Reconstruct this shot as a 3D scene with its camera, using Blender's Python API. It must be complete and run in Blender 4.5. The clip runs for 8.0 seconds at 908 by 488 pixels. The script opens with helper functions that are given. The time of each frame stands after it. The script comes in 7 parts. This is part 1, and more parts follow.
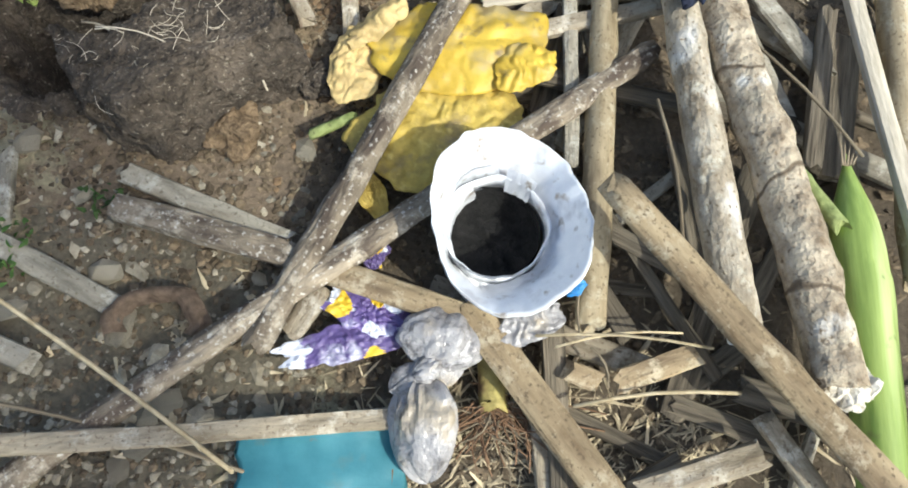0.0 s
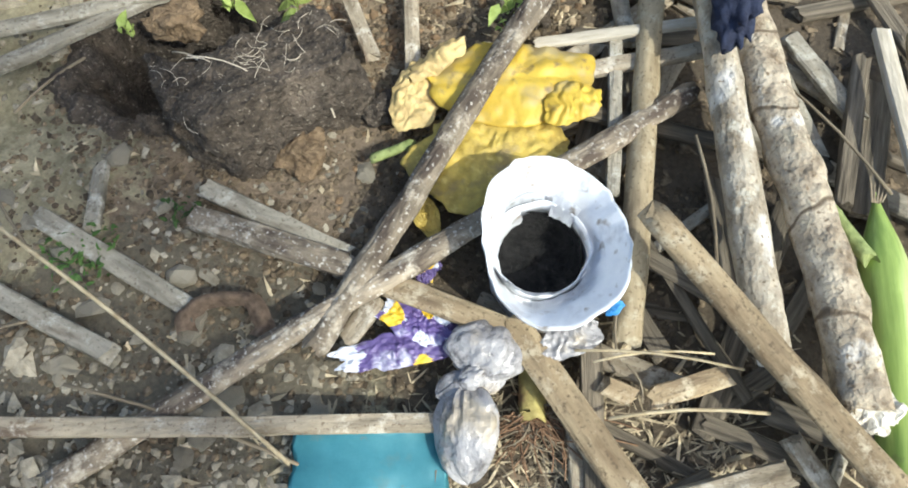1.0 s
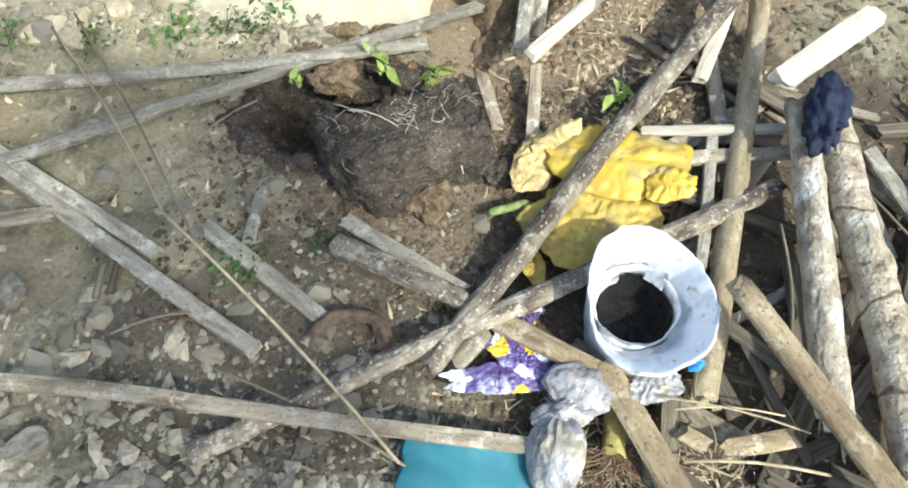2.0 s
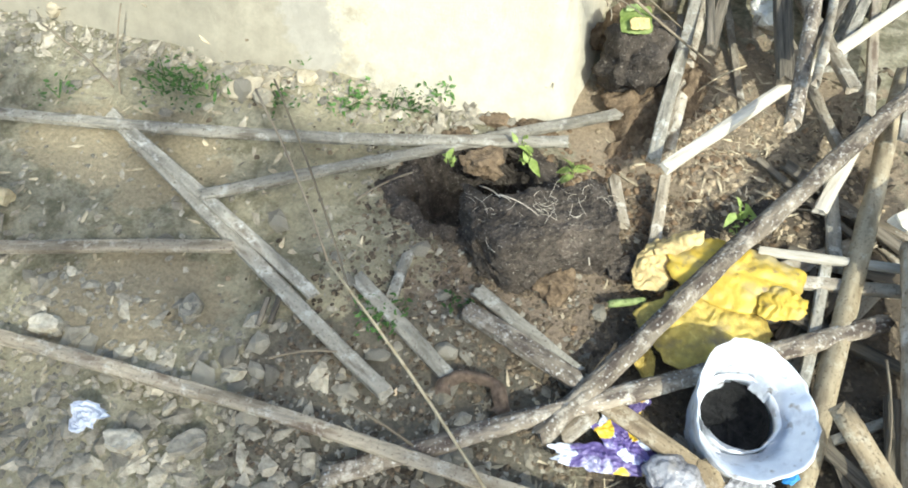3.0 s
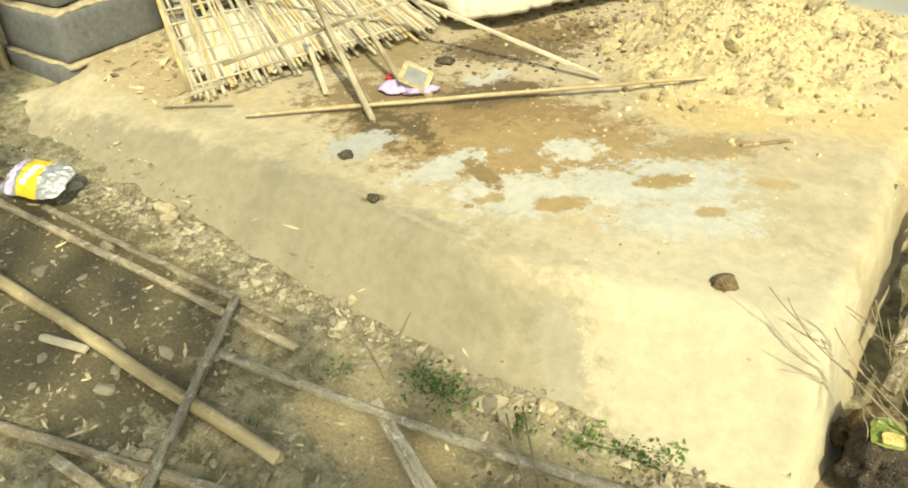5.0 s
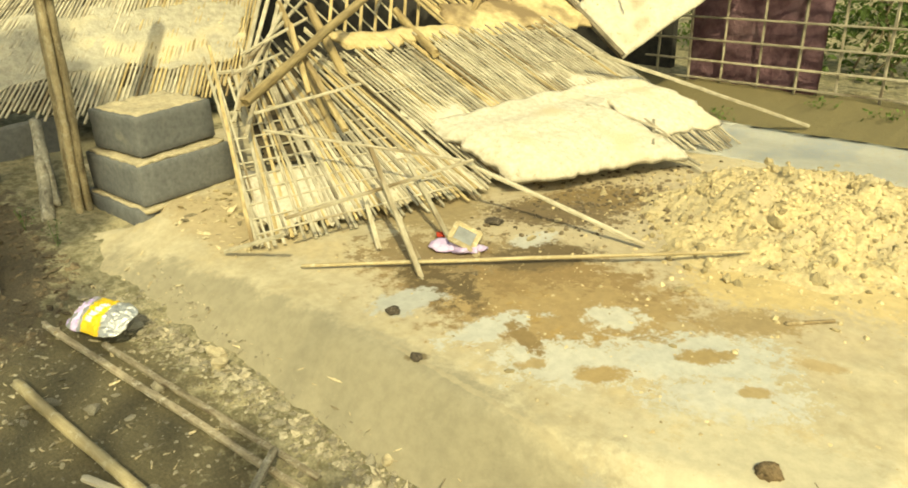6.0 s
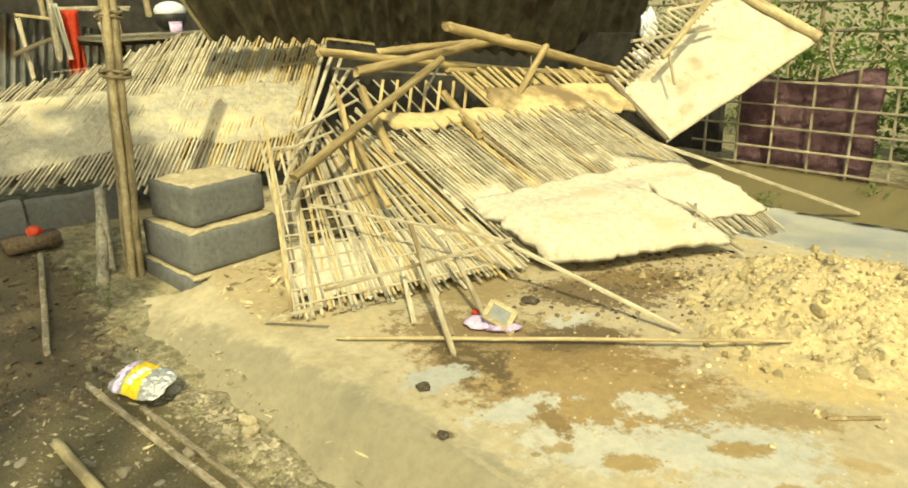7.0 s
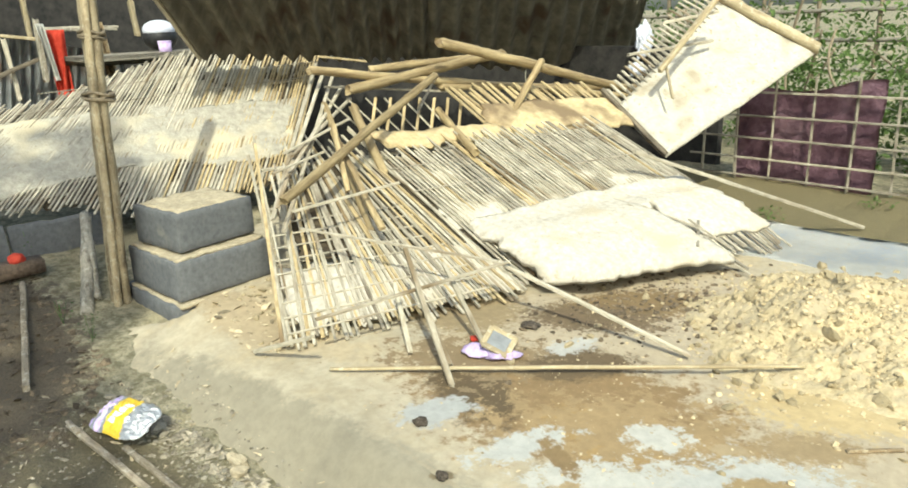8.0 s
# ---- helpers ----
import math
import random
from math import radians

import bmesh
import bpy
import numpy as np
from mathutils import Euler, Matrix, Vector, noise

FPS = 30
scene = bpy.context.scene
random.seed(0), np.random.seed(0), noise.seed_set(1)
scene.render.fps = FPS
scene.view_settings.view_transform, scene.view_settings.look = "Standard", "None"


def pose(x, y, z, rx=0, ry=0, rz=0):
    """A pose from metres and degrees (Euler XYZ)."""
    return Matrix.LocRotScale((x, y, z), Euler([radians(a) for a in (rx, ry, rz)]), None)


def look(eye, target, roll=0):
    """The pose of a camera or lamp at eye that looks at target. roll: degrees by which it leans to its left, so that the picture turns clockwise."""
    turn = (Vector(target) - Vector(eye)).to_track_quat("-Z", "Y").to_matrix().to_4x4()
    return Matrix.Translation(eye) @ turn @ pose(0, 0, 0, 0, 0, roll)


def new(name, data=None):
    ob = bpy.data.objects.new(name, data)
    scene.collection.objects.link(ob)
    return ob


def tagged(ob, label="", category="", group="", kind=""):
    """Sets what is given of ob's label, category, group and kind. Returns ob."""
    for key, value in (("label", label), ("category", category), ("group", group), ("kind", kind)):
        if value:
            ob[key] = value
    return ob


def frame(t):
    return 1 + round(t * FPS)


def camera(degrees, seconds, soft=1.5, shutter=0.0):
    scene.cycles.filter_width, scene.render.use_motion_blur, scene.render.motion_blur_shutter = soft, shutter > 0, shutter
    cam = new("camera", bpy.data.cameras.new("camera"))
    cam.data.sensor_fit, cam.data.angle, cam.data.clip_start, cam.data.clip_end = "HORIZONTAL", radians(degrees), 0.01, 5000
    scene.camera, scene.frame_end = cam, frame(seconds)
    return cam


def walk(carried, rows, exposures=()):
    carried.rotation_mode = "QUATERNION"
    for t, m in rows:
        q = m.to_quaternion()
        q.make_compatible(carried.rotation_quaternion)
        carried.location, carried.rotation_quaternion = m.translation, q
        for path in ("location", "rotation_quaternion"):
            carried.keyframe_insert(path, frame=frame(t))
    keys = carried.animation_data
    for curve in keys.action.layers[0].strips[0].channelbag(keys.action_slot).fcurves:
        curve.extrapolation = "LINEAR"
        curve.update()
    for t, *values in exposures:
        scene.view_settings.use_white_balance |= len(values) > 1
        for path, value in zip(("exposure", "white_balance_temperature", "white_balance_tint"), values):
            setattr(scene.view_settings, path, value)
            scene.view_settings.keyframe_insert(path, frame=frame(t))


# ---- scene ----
cam = camera(65.1, 8.0, soft=1.8)
METRES, EYE, TILT, LEAN, TURN = 1.05, 0.95, -72.0, 0.0, 0.0
ROWS = [
    (0.0, 0.0, 0.0, 0.0, 0.0, 0.0, -0.0),
    (0.5, -0.0039, -0.0262, -0.0038, 2.14, 1.2, -0.63),
    (1.0, -0.0149, -0.0675, -0.0283, 2.78, 3.11, -2.36),
    (2.5, -0.1561, -0.2961, -0.1087, 6.96, 10.74, -14.42),
    (3.0, -0.1954, -0.3671, -0.1074, 9.03, 12.22, -19.27),
    (3.5, -0.2374, -0.4504, -0.088, 11.48, 15.33, -24.25),
    (4.0, -0.2727, -0.5098, -0.0779, 13.89, 19.8, -28.39),
    (4.5, -0.3166, -0.5469, -0.0786, 16.22, 22.29, -32.63),
    (5.0, -0.3452, -0.5865, -0.0968, 17.32, 29.33, -35.81),
    (6.5, -0.3098, -0.689, -0.061, 20.24, 41.94, -42.7),
    (7.0, -0.2843, -0.6823, -0.0454, 21.16, 43.8, -44.43),
    (7.5, -0.2827, -0.6737, -0.0141, 19.66, 44.45, -42.24),
    (8.0, -0.3668, -0.6675, 0.0275, 21.65, 44.48, -43.64),
]
LIGHT = [(0.0, 0.62, 6300, 3), (2.5, 0.94, 6000, 0), (3.5, 0.99, 6100, -1), (4.2, 0.83, 6800, -4), (4.7, 0.73, 8200, -9), (5.2, 0.61, 9600, -11), (6.5, 0.50, 12000, -15), (7.2, 0.52, 11000, -13), (7.6, 0.57, 7900, -8), (8.0, 0.62, 6700, -4)]
walk(cam, [(t, pose(0, 0, EYE, TILT, LEAN, TURN) @ pose(METRES * x, METRES * y, METRES * z, 90 + pitch, roll, yaw)) for t, x, y, z, yaw, pitch, roll in ROWS], LIGHT)

# ---- sky and sun ----
SUN = Vector((0.55, -0.42, 0.72)).normalized()
world = bpy.data.worlds.new("sky")
scene.world = world
world.use_nodes = True
sky = world.node_tree.nodes.new("ShaderNodeTexSky")
sky.sky_type, sky.sun_disc = "NISHITA", False
sky.sun_elevation = math.asin(SUN.z)
sky.sun_rotation = math.atan2(SUN.x, SUN.y)
sky.dust_density = 3.0
back = world.node_tree.nodes["Background"]
back.inputs[1].default_value = 0.15
world.node_tree.links.new(sky.outputs[0], back.inputs[0])
sun_data = bpy.data.lights.new("sun", "SUN")
sun_data.energy, sun_data.angle, sun_data.color = 2.8, radians(0.8), (1.0, 0.95, 0.87)
sun = new("sun", sun_data)
sun.matrix_world = look(SUN * 20, (0, 0, 0))

# ---- materials ----
def mat(name, dark, light, rough=0.85, scale=14.0, stretch=(1, 1, 1), bump=0.4, stain=None, stain_scale=2.5, stain_at=0.55,
        metal=0.0, tint=0.25, fine=9.0, spec=0.3, through_light=0.0, bump_size=0.004, speck=None, speck_scale=230.0, speck_at=0.60, cracks=0.0, blotch=None):
    """Two-scale procedural surface: grain between two colours, broad stains, fine relief, a shift from piece to piece."""
    m = bpy.data.materials.new(name)
    m.use_nodes = True
    tree = m.node_tree
    nodes, link = tree.nodes, tree.links.new
    shader = nodes["Principled BSDF"]
    coords = nodes.new("ShaderNodeTexCoord")
    info = nodes.new("ShaderNodeObjectInfo")
    shift = nodes.new("ShaderNodeVectorMath")
    shift.operation = "MULTIPLY_ADD"
    link(coords.outputs["Object"], shift.inputs[0])
    shift.inputs[1].default_value = stretch
    offset = nodes.new("ShaderNodeMath")
    offset.operation = "MULTIPLY"
    link(info.outputs["Random"], offset.inputs[0])
    offset.inputs[1].default_value = 37.0
    link(offset.outputs[0], shift.inputs[2])
    grain = nodes.new("ShaderNodeTexNoise")
    grain.inputs["Scale"].default_value, grain.inputs["Detail"].default_value, grain.inputs["Roughness"].default_value = scale, 6.0, 0.65
    link(shift.outputs[0], grain.inputs["Vector"])
    ramp = nodes.new("ShaderNodeValToRGB")
    ramp.color_ramp.elements[0].position, ramp.color_ramp.elements[1].position = 0.33, 0.68
    ramp.color_ramp.elements[0].color, ramp.color_ramp.elements[1].color = (*dark, 1), (*light, 1)
    link(grain.outputs["Fac"], ramp.inputs[0])
    colour = ramp.outputs[0]
    if stain:
        broad = nodes.new("ShaderNodeTexNoise")
        broad.inputs["Scale"].default_value, broad.inputs["Detail"].default_value = stain_scale, 5.0
        link(shift.outputs[0], broad.inputs["Vector"])
        cut = nodes.new("ShaderNodeMapRange")
        cut.inputs["From Min"].default_value, cut.inputs["From Max"].default_value = stain_at, stain_at + 0.12
        link(broad.outputs["Fac"], cut.inputs["Value"])
        mix = nodes.new("ShaderNodeMix")
        mix.data_type = "RGBA"
        link(cut.outputs[0], mix.inputs["Factor"])
        link(colour, mix.inputs["A"])
        mix.inputs["B"].default_value = (*stain, 1)
        colour = mix.outputs["Result"]
    if blotch:
        patch = nodes.new("ShaderNodeTexNoise")
        patch.inputs["Scale"].default_value, patch.inputs["Detail"].default_value, patch.inputs["Roughness"].default_value = 34.0, 7.0, 0.72
        link(coords.outputs["Object"], patch.inputs["Vector"])
        cut = nodes.new("ShaderNodeMapRange")
        cut.inputs["From Min"].default_value, cut.inputs["From Max"].default_value = 0.53, 0.66
        link(patch.outputs["Fac"], cut.inputs["Value"])
        mix = nodes.new("ShaderNodeMix")
        mix.data_type = "RGBA"
        link(cut.outputs[0], mix.inputs["Factor"])
        link(colour, mix.inputs["A"])
        mix.inputs["B"].default_value = (*blotch, 1)
        colour = mix.outputs["Result"]
    if speck:
        even = nodes.new("ShaderNodeVectorMath")
        link(coords.outputs["Object"], even.inputs[0])
        link(offset.outputs[0], even.inputs[1])
        dots = nodes.new("ShaderNodeTexNoise")
        dots.inputs["Scale"].default_value, dots.inputs["Detail"].default_value = speck_scale, 4.0
        link(even.outputs[0], dots.inputs["Vector"])
        cut = nodes.new("ShaderNodeMapRange")
        cut.inputs["From Min"].default_value, cut.inputs["From Max"].default_value = speck_at, speck_at + 0.13
        link(dots.outputs["Fac"], cut.inputs["Value"])
        mix = nodes.new("ShaderNodeMix")
        mix.data_type = "RGBA"
        link(cut.outputs[0], mix.inputs["Factor"])
        link(colour, mix.inputs["A"])
        mix.inputs["B"].default_value = (*speck, 1)
        colour = mix.outputs["Result"]
    if cracks:
        wave = nodes.new("ShaderNodeTexWave")
        wave.inputs["Scale"].default_value, wave.inputs["Distortion"].default_value, wave.inputs["Detail"].default_value = cracks, 5.0, 3.0
        wave.inputs["Detail Scale"].default_value = 3.0
        link(shift.outputs[0], wave.inputs["Vector"])
        cut = nodes.new("ShaderNodeMapRange")
        cut.inputs["From Min"].default_value, cut.inputs["From Max"].default_value = 0.990, 1.0
        link(wave.outputs["Fac"], cut.inputs["Value"])
        mix = nodes.new("ShaderNodeMix")
        mix.data_type = "RGBA"
        link(cut.outputs[0], mix.inputs["Factor"])
        link(colour, mix.inputs["A"])
        mix.inputs["B"].default_value = (0.12, 0.09, 0.06, 1)
        colour = mix.outputs["Result"]
    vary = nodes.new("ShaderNodeMapRange")
    vary.inputs["To Min"].default_value, vary.inputs["To Max"].default_value = 1 - tint, 1 + tint
    link(info.outputs["Random"], vary.inputs["Value"])
    hsv = nodes.new("ShaderNodeHueSaturation")
    link(vary.outputs[0], hsv.inputs["Value"])
    link(colour, hsv.inputs["Color"])
    link(hsv.outputs[0], shader.inputs["Base Color"])
    shader.inputs["Roughness"].default_value, shader.inputs["Metallic"].default_value = rough, metal
    shader.inputs["Specular IOR Level"].default_value = spec
    if bump:
        relief = nodes.new("ShaderNodeTexNoise")
        relief.inputs["Scale"].default_value, relief.inputs["Detail"].default_value = scale * fine / 3, 5.0
        link(shift.outputs[0], relief.inputs["Vector"])
        node = nodes.new("ShaderNodeBump")
        node.inputs["Strength"].default_value, node.inputs["Distance"].default_value = bump, bump_size
        link(relief.outputs["Fac"], node.inputs["Height"])
        link(node.outputs[0], shader.inputs["Normal"])
    if through_light:
        thin = nodes.new("ShaderNodeBsdfTranslucent")
        link(hsv.outputs[0], thin.inputs[0])
        both = nodes.new("ShaderNodeMixShader")
        both.inputs[0].default_value = through_light
        link(shader.outputs[0], both.inputs[1])
        link(thin.outputs[0], both.inputs[2])
        link(both.outputs[0], nodes["Material Output"].inputs["Surface"])
    return m


PIT_X, PIT_Y = -0.540, 0.622
ALONG = (0.07, 1, 1)
SOIL = mat("dark_soil", (0.045, 0.036, 0.028), (0.13, 0.105, 0.08), 0.95, 60, bump=1.0, stain=(0.15, 0.12, 0.092), stain_scale=12, stain_at=0.58, tint=0.12, bump_size=0.012, speck=(0.32, 0.28, 0.22), speck_scale=170, speck_at=0.60)
SOIL_BROWN = mat("brown_soil", (0.10, 0.068, 0.04), (0.28, 0.20, 0.12), 0.95, 60, bump=1.0, tint=0.2, bump_size=0.01)
MUD_WALL = mat("mud_daub", (0.44, 0.395, 0.31), (0.63, 0.59, 0.51), 0.95, 34, bump=0.9, stain=(0.52, 0.45, 0.33), stain_scale=3.4, stain_at=0.56, tint=0.04, bump_size=0.006, speck=(0.33, 0.27, 0.18), speck_scale=42, speck_at=0.66)
MUD_GREY = mat("grey_mud_daub", (0.30, 0.28, 0.23), (0.47, 0.44, 0.36), 0.95, 26, bump=0.9, stain=(0.56, 0.49, 0.34), stain_scale=2.2, stain_at=0.52, tint=0.05, bump_size=0.006)
# its broad stain is part dark mud, part painted shade below the roof sheets
MUD_TAN = mat("tan_mud_daub", (0.44, 0.34, 0.18), (0.62, 0.50, 0.30), 0.95, 30, bump=0.8, stain=(0.20, 0.145, 0.085), stain_scale=3, stain_at=0.50, tint=0.06, bump_size=0.006)
WOOD = mat("weathered_wood", (0.15, 0.12, 0.08), (0.47, 0.405, 0.30), 0.9, 30, (0.30, 1, 1), 1.0, stain=(0.15, 0.11, 0.075), stain_scale=30, stain_at=0.56, bump_size=0.006, speck=(0.17, 0.13, 0.09), speck_scale=170, speck_at=0.57, blotch=(0.50, 0.455, 0.37))
WOOD_GREY = mat("grey_wood", (0.15, 0.135, 0.105), (0.46, 0.42, 0.335), 0.9, 30, (0.30, 1, 1), 1.0, stain=(0.16, 0.135, 0.10), stain_scale=30, stain_at=0.56, bump_size=0.006, speck=(0.17, 0.15, 0.11), speck_scale=170, speck_at=0.57, blotch=(0.48, 0.455, 0.385))
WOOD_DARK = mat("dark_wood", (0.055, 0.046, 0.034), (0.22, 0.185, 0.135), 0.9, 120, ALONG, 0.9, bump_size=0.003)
WOOD_TAN = mat("tan_wood", (0.20, 0.14, 0.08), (0.49, 0.385, 0.235), 0.85, 30, (0.30, 1, 1), 0.9, stain=(0.18, 0.13, 0.08), stain_scale=28, stain_at=0.57, bump_size=0.005, speck=(0.17, 0.125, 0.075), speck_scale=170, speck_at=0.56, blotch=(0.54, 0.46, 0.32))
WOOD_PALE = mat("pale_wood", (0.40, 0.35, 0.265), (0.60, 0.545, 0.44), 0.85, 90, (0.2, 1, 1), 0.6, stain=(0.30, 0.25, 0.18), stain_scale=26, stain_at=0.6, bump_size=0.002)
STICK = mat("rough_stick_bark", (0.06, 0.045, 0.034), (0.33, 0.275, 0.20), 0.92, 32, (0.4, 1, 1), 1.0, stain=(0.085, 0.065, 0.05), stain_scale=40, stain_at=0.52, bump_size=0.008, speck=(0.50, 0.47, 0.41), speck_scale=150, speck_at=0.58, blotch=(0.42, 0.37, 0.29))
BARK = mat("log_bark", (0.17, 0.135, 0.09), (0.52, 0.46, 0.36), 0.9, 26, (0.7, 1, 1), 1.0, stain=(0.70, 0.68, 0.63), stain_scale=17, stain_at=0.58, bump_size=0.008, speck=(0.18, 0.14, 0.09), speck_scale=150, speck_at=0.58, blotch=(0.50, 0.47, 0.38))
BARK_OLD = mat("cracked_bark", (0.15, 0.11, 0.07), (0.52, 0.45, 0.34), 0.9, 24, (1, 1, 1), 1.0, stain=(0.70, 0.68, 0.63), stain_scale=20, stain_at=0.60, bump_size=0.010, speck=(0.16, 0.12, 0.08), speck_scale=130, speck_at=0.57, cracks=2.1, blotch=(0.46, 0.40, 0.29))
MUD_COAT = mat("weathered_mud_coat", (0.45, 0.415, 0.335), (0.60, 0.565, 0.475), 0.95, 20, bump=0.9, stain=(0.36, 0.31, 0.225), stain_scale=5, stain_at=0.54, tint=0.04, bump_size=0.008, speck=(0.36, 0.30, 0.21), speck_scale=36, speck_at=0.60)
CUT = mat("cut_wood", (0.66, 0.60, 0.48), (0.84, 0.80, 0.70), 0.9, 90, bump=0.9, tint=0.05)
BAMBOO = mat("dry_bamboo", (0.25, 0.195, 0.11), (0.50, 0.42, 0.265), 0.55, 40, (0.12, 1, 1), 0.4, stain=(0.22, 0.165, 0.095), stain_scale=16, stain_at=0.58, bump_size=0.002, speck=(0.26, 0.20, 0.12), speck_at=0.60, blotch=(0.49, 0.43, 0.31))
BAMBOO_DULL = mat("dull_bamboo", (0.20, 0.155, 0.09), (0.47, 0.39, 0.255), 0.65, 30, (0.25, 1, 1), 0.6, stain=(0.15, 0.115, 0.075), stain_scale=22, stain_at=0.57, bump_size=0.003, speck=(0.17, 0.13, 0.08), speck_scale=170, speck_at=0.57, blotch=(0.45, 0.40, 0.29))
SLAT = mat("bamboo_slat", (0.31, 0.275, 0.20), (0.55, 0.50, 0.395), 0.85, 50, (0.3, 1, 1), 0.6, stain=(0.20, 0.15, 0.09), stain_scale=6, stain_at=0.55, tint=0.18, bump_size=0.003)
SLAT_GOLD = mat("golden_slat", (0.30, 0.225, 0.11), (0.54, 0.43, 0.25), 0.8, 70, (0.2, 1, 1), 0.5, stain=(0.19, 0.135, 0.075), stain_scale=7, stain_at=0.55, tint=0.18, bump_size=0.002)
# near-black, so that the openings between slats look shaded
GAP_SHADE = mat("gap_shade_backing", (0.035, 0.027, 0.018), (0.10, 0.078, 0.05), 0.95, 30, bump=0.8, tint=0.05, bump_size=0.006)
# darker copy of the dry bamboo, with the roof's shade put into its colour
BAMBOO_SHADED = mat("shaded_bamboo", (0.17, 0.12, 0.06), (0.43, 0.34, 0.185), 0.55, 40, (0.12, 1, 1), 0.4, stain=(0.15, 0.105, 0.055), stain_scale=14, stain_at=0.55, bump_size=0.002, speck=(0.16, 0.115, 0.065), speck_at=0.60)
SLAT_OLD = mat("weathered_slat", (0.22, 0.19, 0.14), (0.46, 0.42, 0.335), 0.9, 40, (0.3, 1, 1), 0.7, stain=(0.15, 0.12, 0.085), stain_scale=7, stain_at=0.56, tint=0.22, bump_size=0.003)
CHAR = mat("dark_cloth", (0.008, 0.010, 0.022), (0.025, 0.032, 0.06), 0.9, 60, bump=0.5)
STONE = mat("field_stone", (0.23, 0.205, 0.155), (0.44, 0.40, 0.315), 0.9, 60, bump=0.7, tint=0.35, blotch=(0.28, 0.235, 0.165))
CLOD = mat("dry_clod", (0.40, 0.32, 0.185), (0.60, 0.50, 0.315), 0.95, 45, bump=0.9, tint=0.14, stain=(0.44, 0.37, 0.245), stain_scale=6, stain_at=0.5)
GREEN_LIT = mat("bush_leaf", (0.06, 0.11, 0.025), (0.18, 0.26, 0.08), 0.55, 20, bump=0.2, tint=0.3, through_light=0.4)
GREEN = mat("weed_leaf", (0.045, 0.10, 0.022), (0.13, 0.23, 0.06), 0.6, 60, bump=0.2, tint=0.4, through_light=0.3)
LEAF_PALE = mat("wilted_leaf", (0.22, 0.30, 0.06), (0.42, 0.50, 0.16), 0.5, 40, bump=0.3, tint=0.25, through_light=0.25)
BROWN_LEAF = mat("dead_leaf", (0.12, 0.085, 0.06), (0.30, 0.22, 0.155), 0.8, 50, bump=0.6, tint=0.3)
STEM = mat("green_stem", (0.19, 0.31, 0.06), (0.44, 0.56, 0.17), 0.4, 24, (0.06, 1, 1), 0.3, stain=(0.58, 0.62, 0.30), stain_scale=8, stain_at=0.54, tint=0.08, spec=0.4, speck=(0.30, 0.33, 0.12), speck_scale=60, speck_at=0.64)
TWIG = mat("dry_twig", (0.14, 0.11, 0.075), (0.34, 0.28, 0.19), 0.9, 80, ALONG, 0.5)
STRAW = mat("straw", (0.36, 0.28, 0.16), (0.60, 0.51, 0.34), 0.85, 60, bump=0.2, tint=0.3)
ROOT = mat("pale_root", (0.42, 0.36, 0.27), (0.62, 0.55, 0.43), 0.9, 60, bump=0.2)
STALK = mat("green_stalk", (0.13, 0.21, 0.035), (0.36, 0.46, 0.12), 0.42, 34, (1, 0.08, 1), 0.5, stain=(0.58, 0.64, 0.30), stain_scale=14, stain_at=0.56, tint=0.02, spec=0.5, bump_size=0.002, speck=(0.14, 0.17, 0.05), speck_scale=40, speck_at=0.66)
SHOOT = mat("green_bark_shoot", (0.16, 0.20, 0.06), (0.36, 0.41, 0.16), 0.7, 40, bump=0.8, tint=0.05, speck=(0.12, 0.12, 0.05), speck_scale=110, speck_at=0.58)
WHITE = mat("white_plastic", (0.66, 0.68, 0.72), (0.86, 0.87, 0.88), 0.34, 16, bump=0.4, stain=(0.50, 0.50, 0.52), stain_scale=20, stain_at=0.54, tint=0.02, spec=0.5, bump_size=0.006, speck=(0.33, 0.29, 0.25), speck_scale=48, speck_at=0.60)
INSIDE = mat("black_inside", (0.004, 0.004, 0.004), (0.020, 0.019, 0.018), 0.9, 60, bump=0.8, bump_size=0.008)
YELLOW = mat("yellow_plastic", (0.56, 0.38, 0.05), (0.84, 0.62, 0.10), 0.45, 14, bump=0.6, stain=(0.50, 0.40, 0.19), stain_scale=11, stain_at=0.55, tint=0.02, spec=0.4, through_light=0.25, bump_size=0.006, speck=(0.30, 0.21, 0.10), speck_scale=38, speck_at=0.60)
# mud stains on a yellow darkened to carry the pot's shadow
YELLOW_MUD_SHADE = mat("muddy_shaded_yellow_film", (0.30, 0.22, 0.06), (0.62, 0.46, 0.10), 0.55, 26, bump=0.7, stain=(0.22, 0.17, 0.10), stain_scale=16, stain_at=0.57, tint=0.05, bump_size=0.006, speck=(0.66, 0.52, 0.16), speck_scale=50, speck_at=0.60)
KHAKI = mat("khaki_film", (0.36, 0.26, 0.11), (0.68, 0.52, 0.23), 0.5, 30, bump=0.6, stain=(0.66, 0.52, 0.20), stain_scale=16, stain_at=0.58, tint=0.05, bump_size=0.005, speck=(0.25, 0.18, 0.10), speck_scale=60, speck_at=0.63)
STUMP = mat("stem_stump", (0.22, 0.17, 0.06), (0.45, 0.38, 0.13), 0.55, 30, bump=0.8, stain=(0.20, 0.12, 0.06), stain_scale=26, stain_at=0.49)
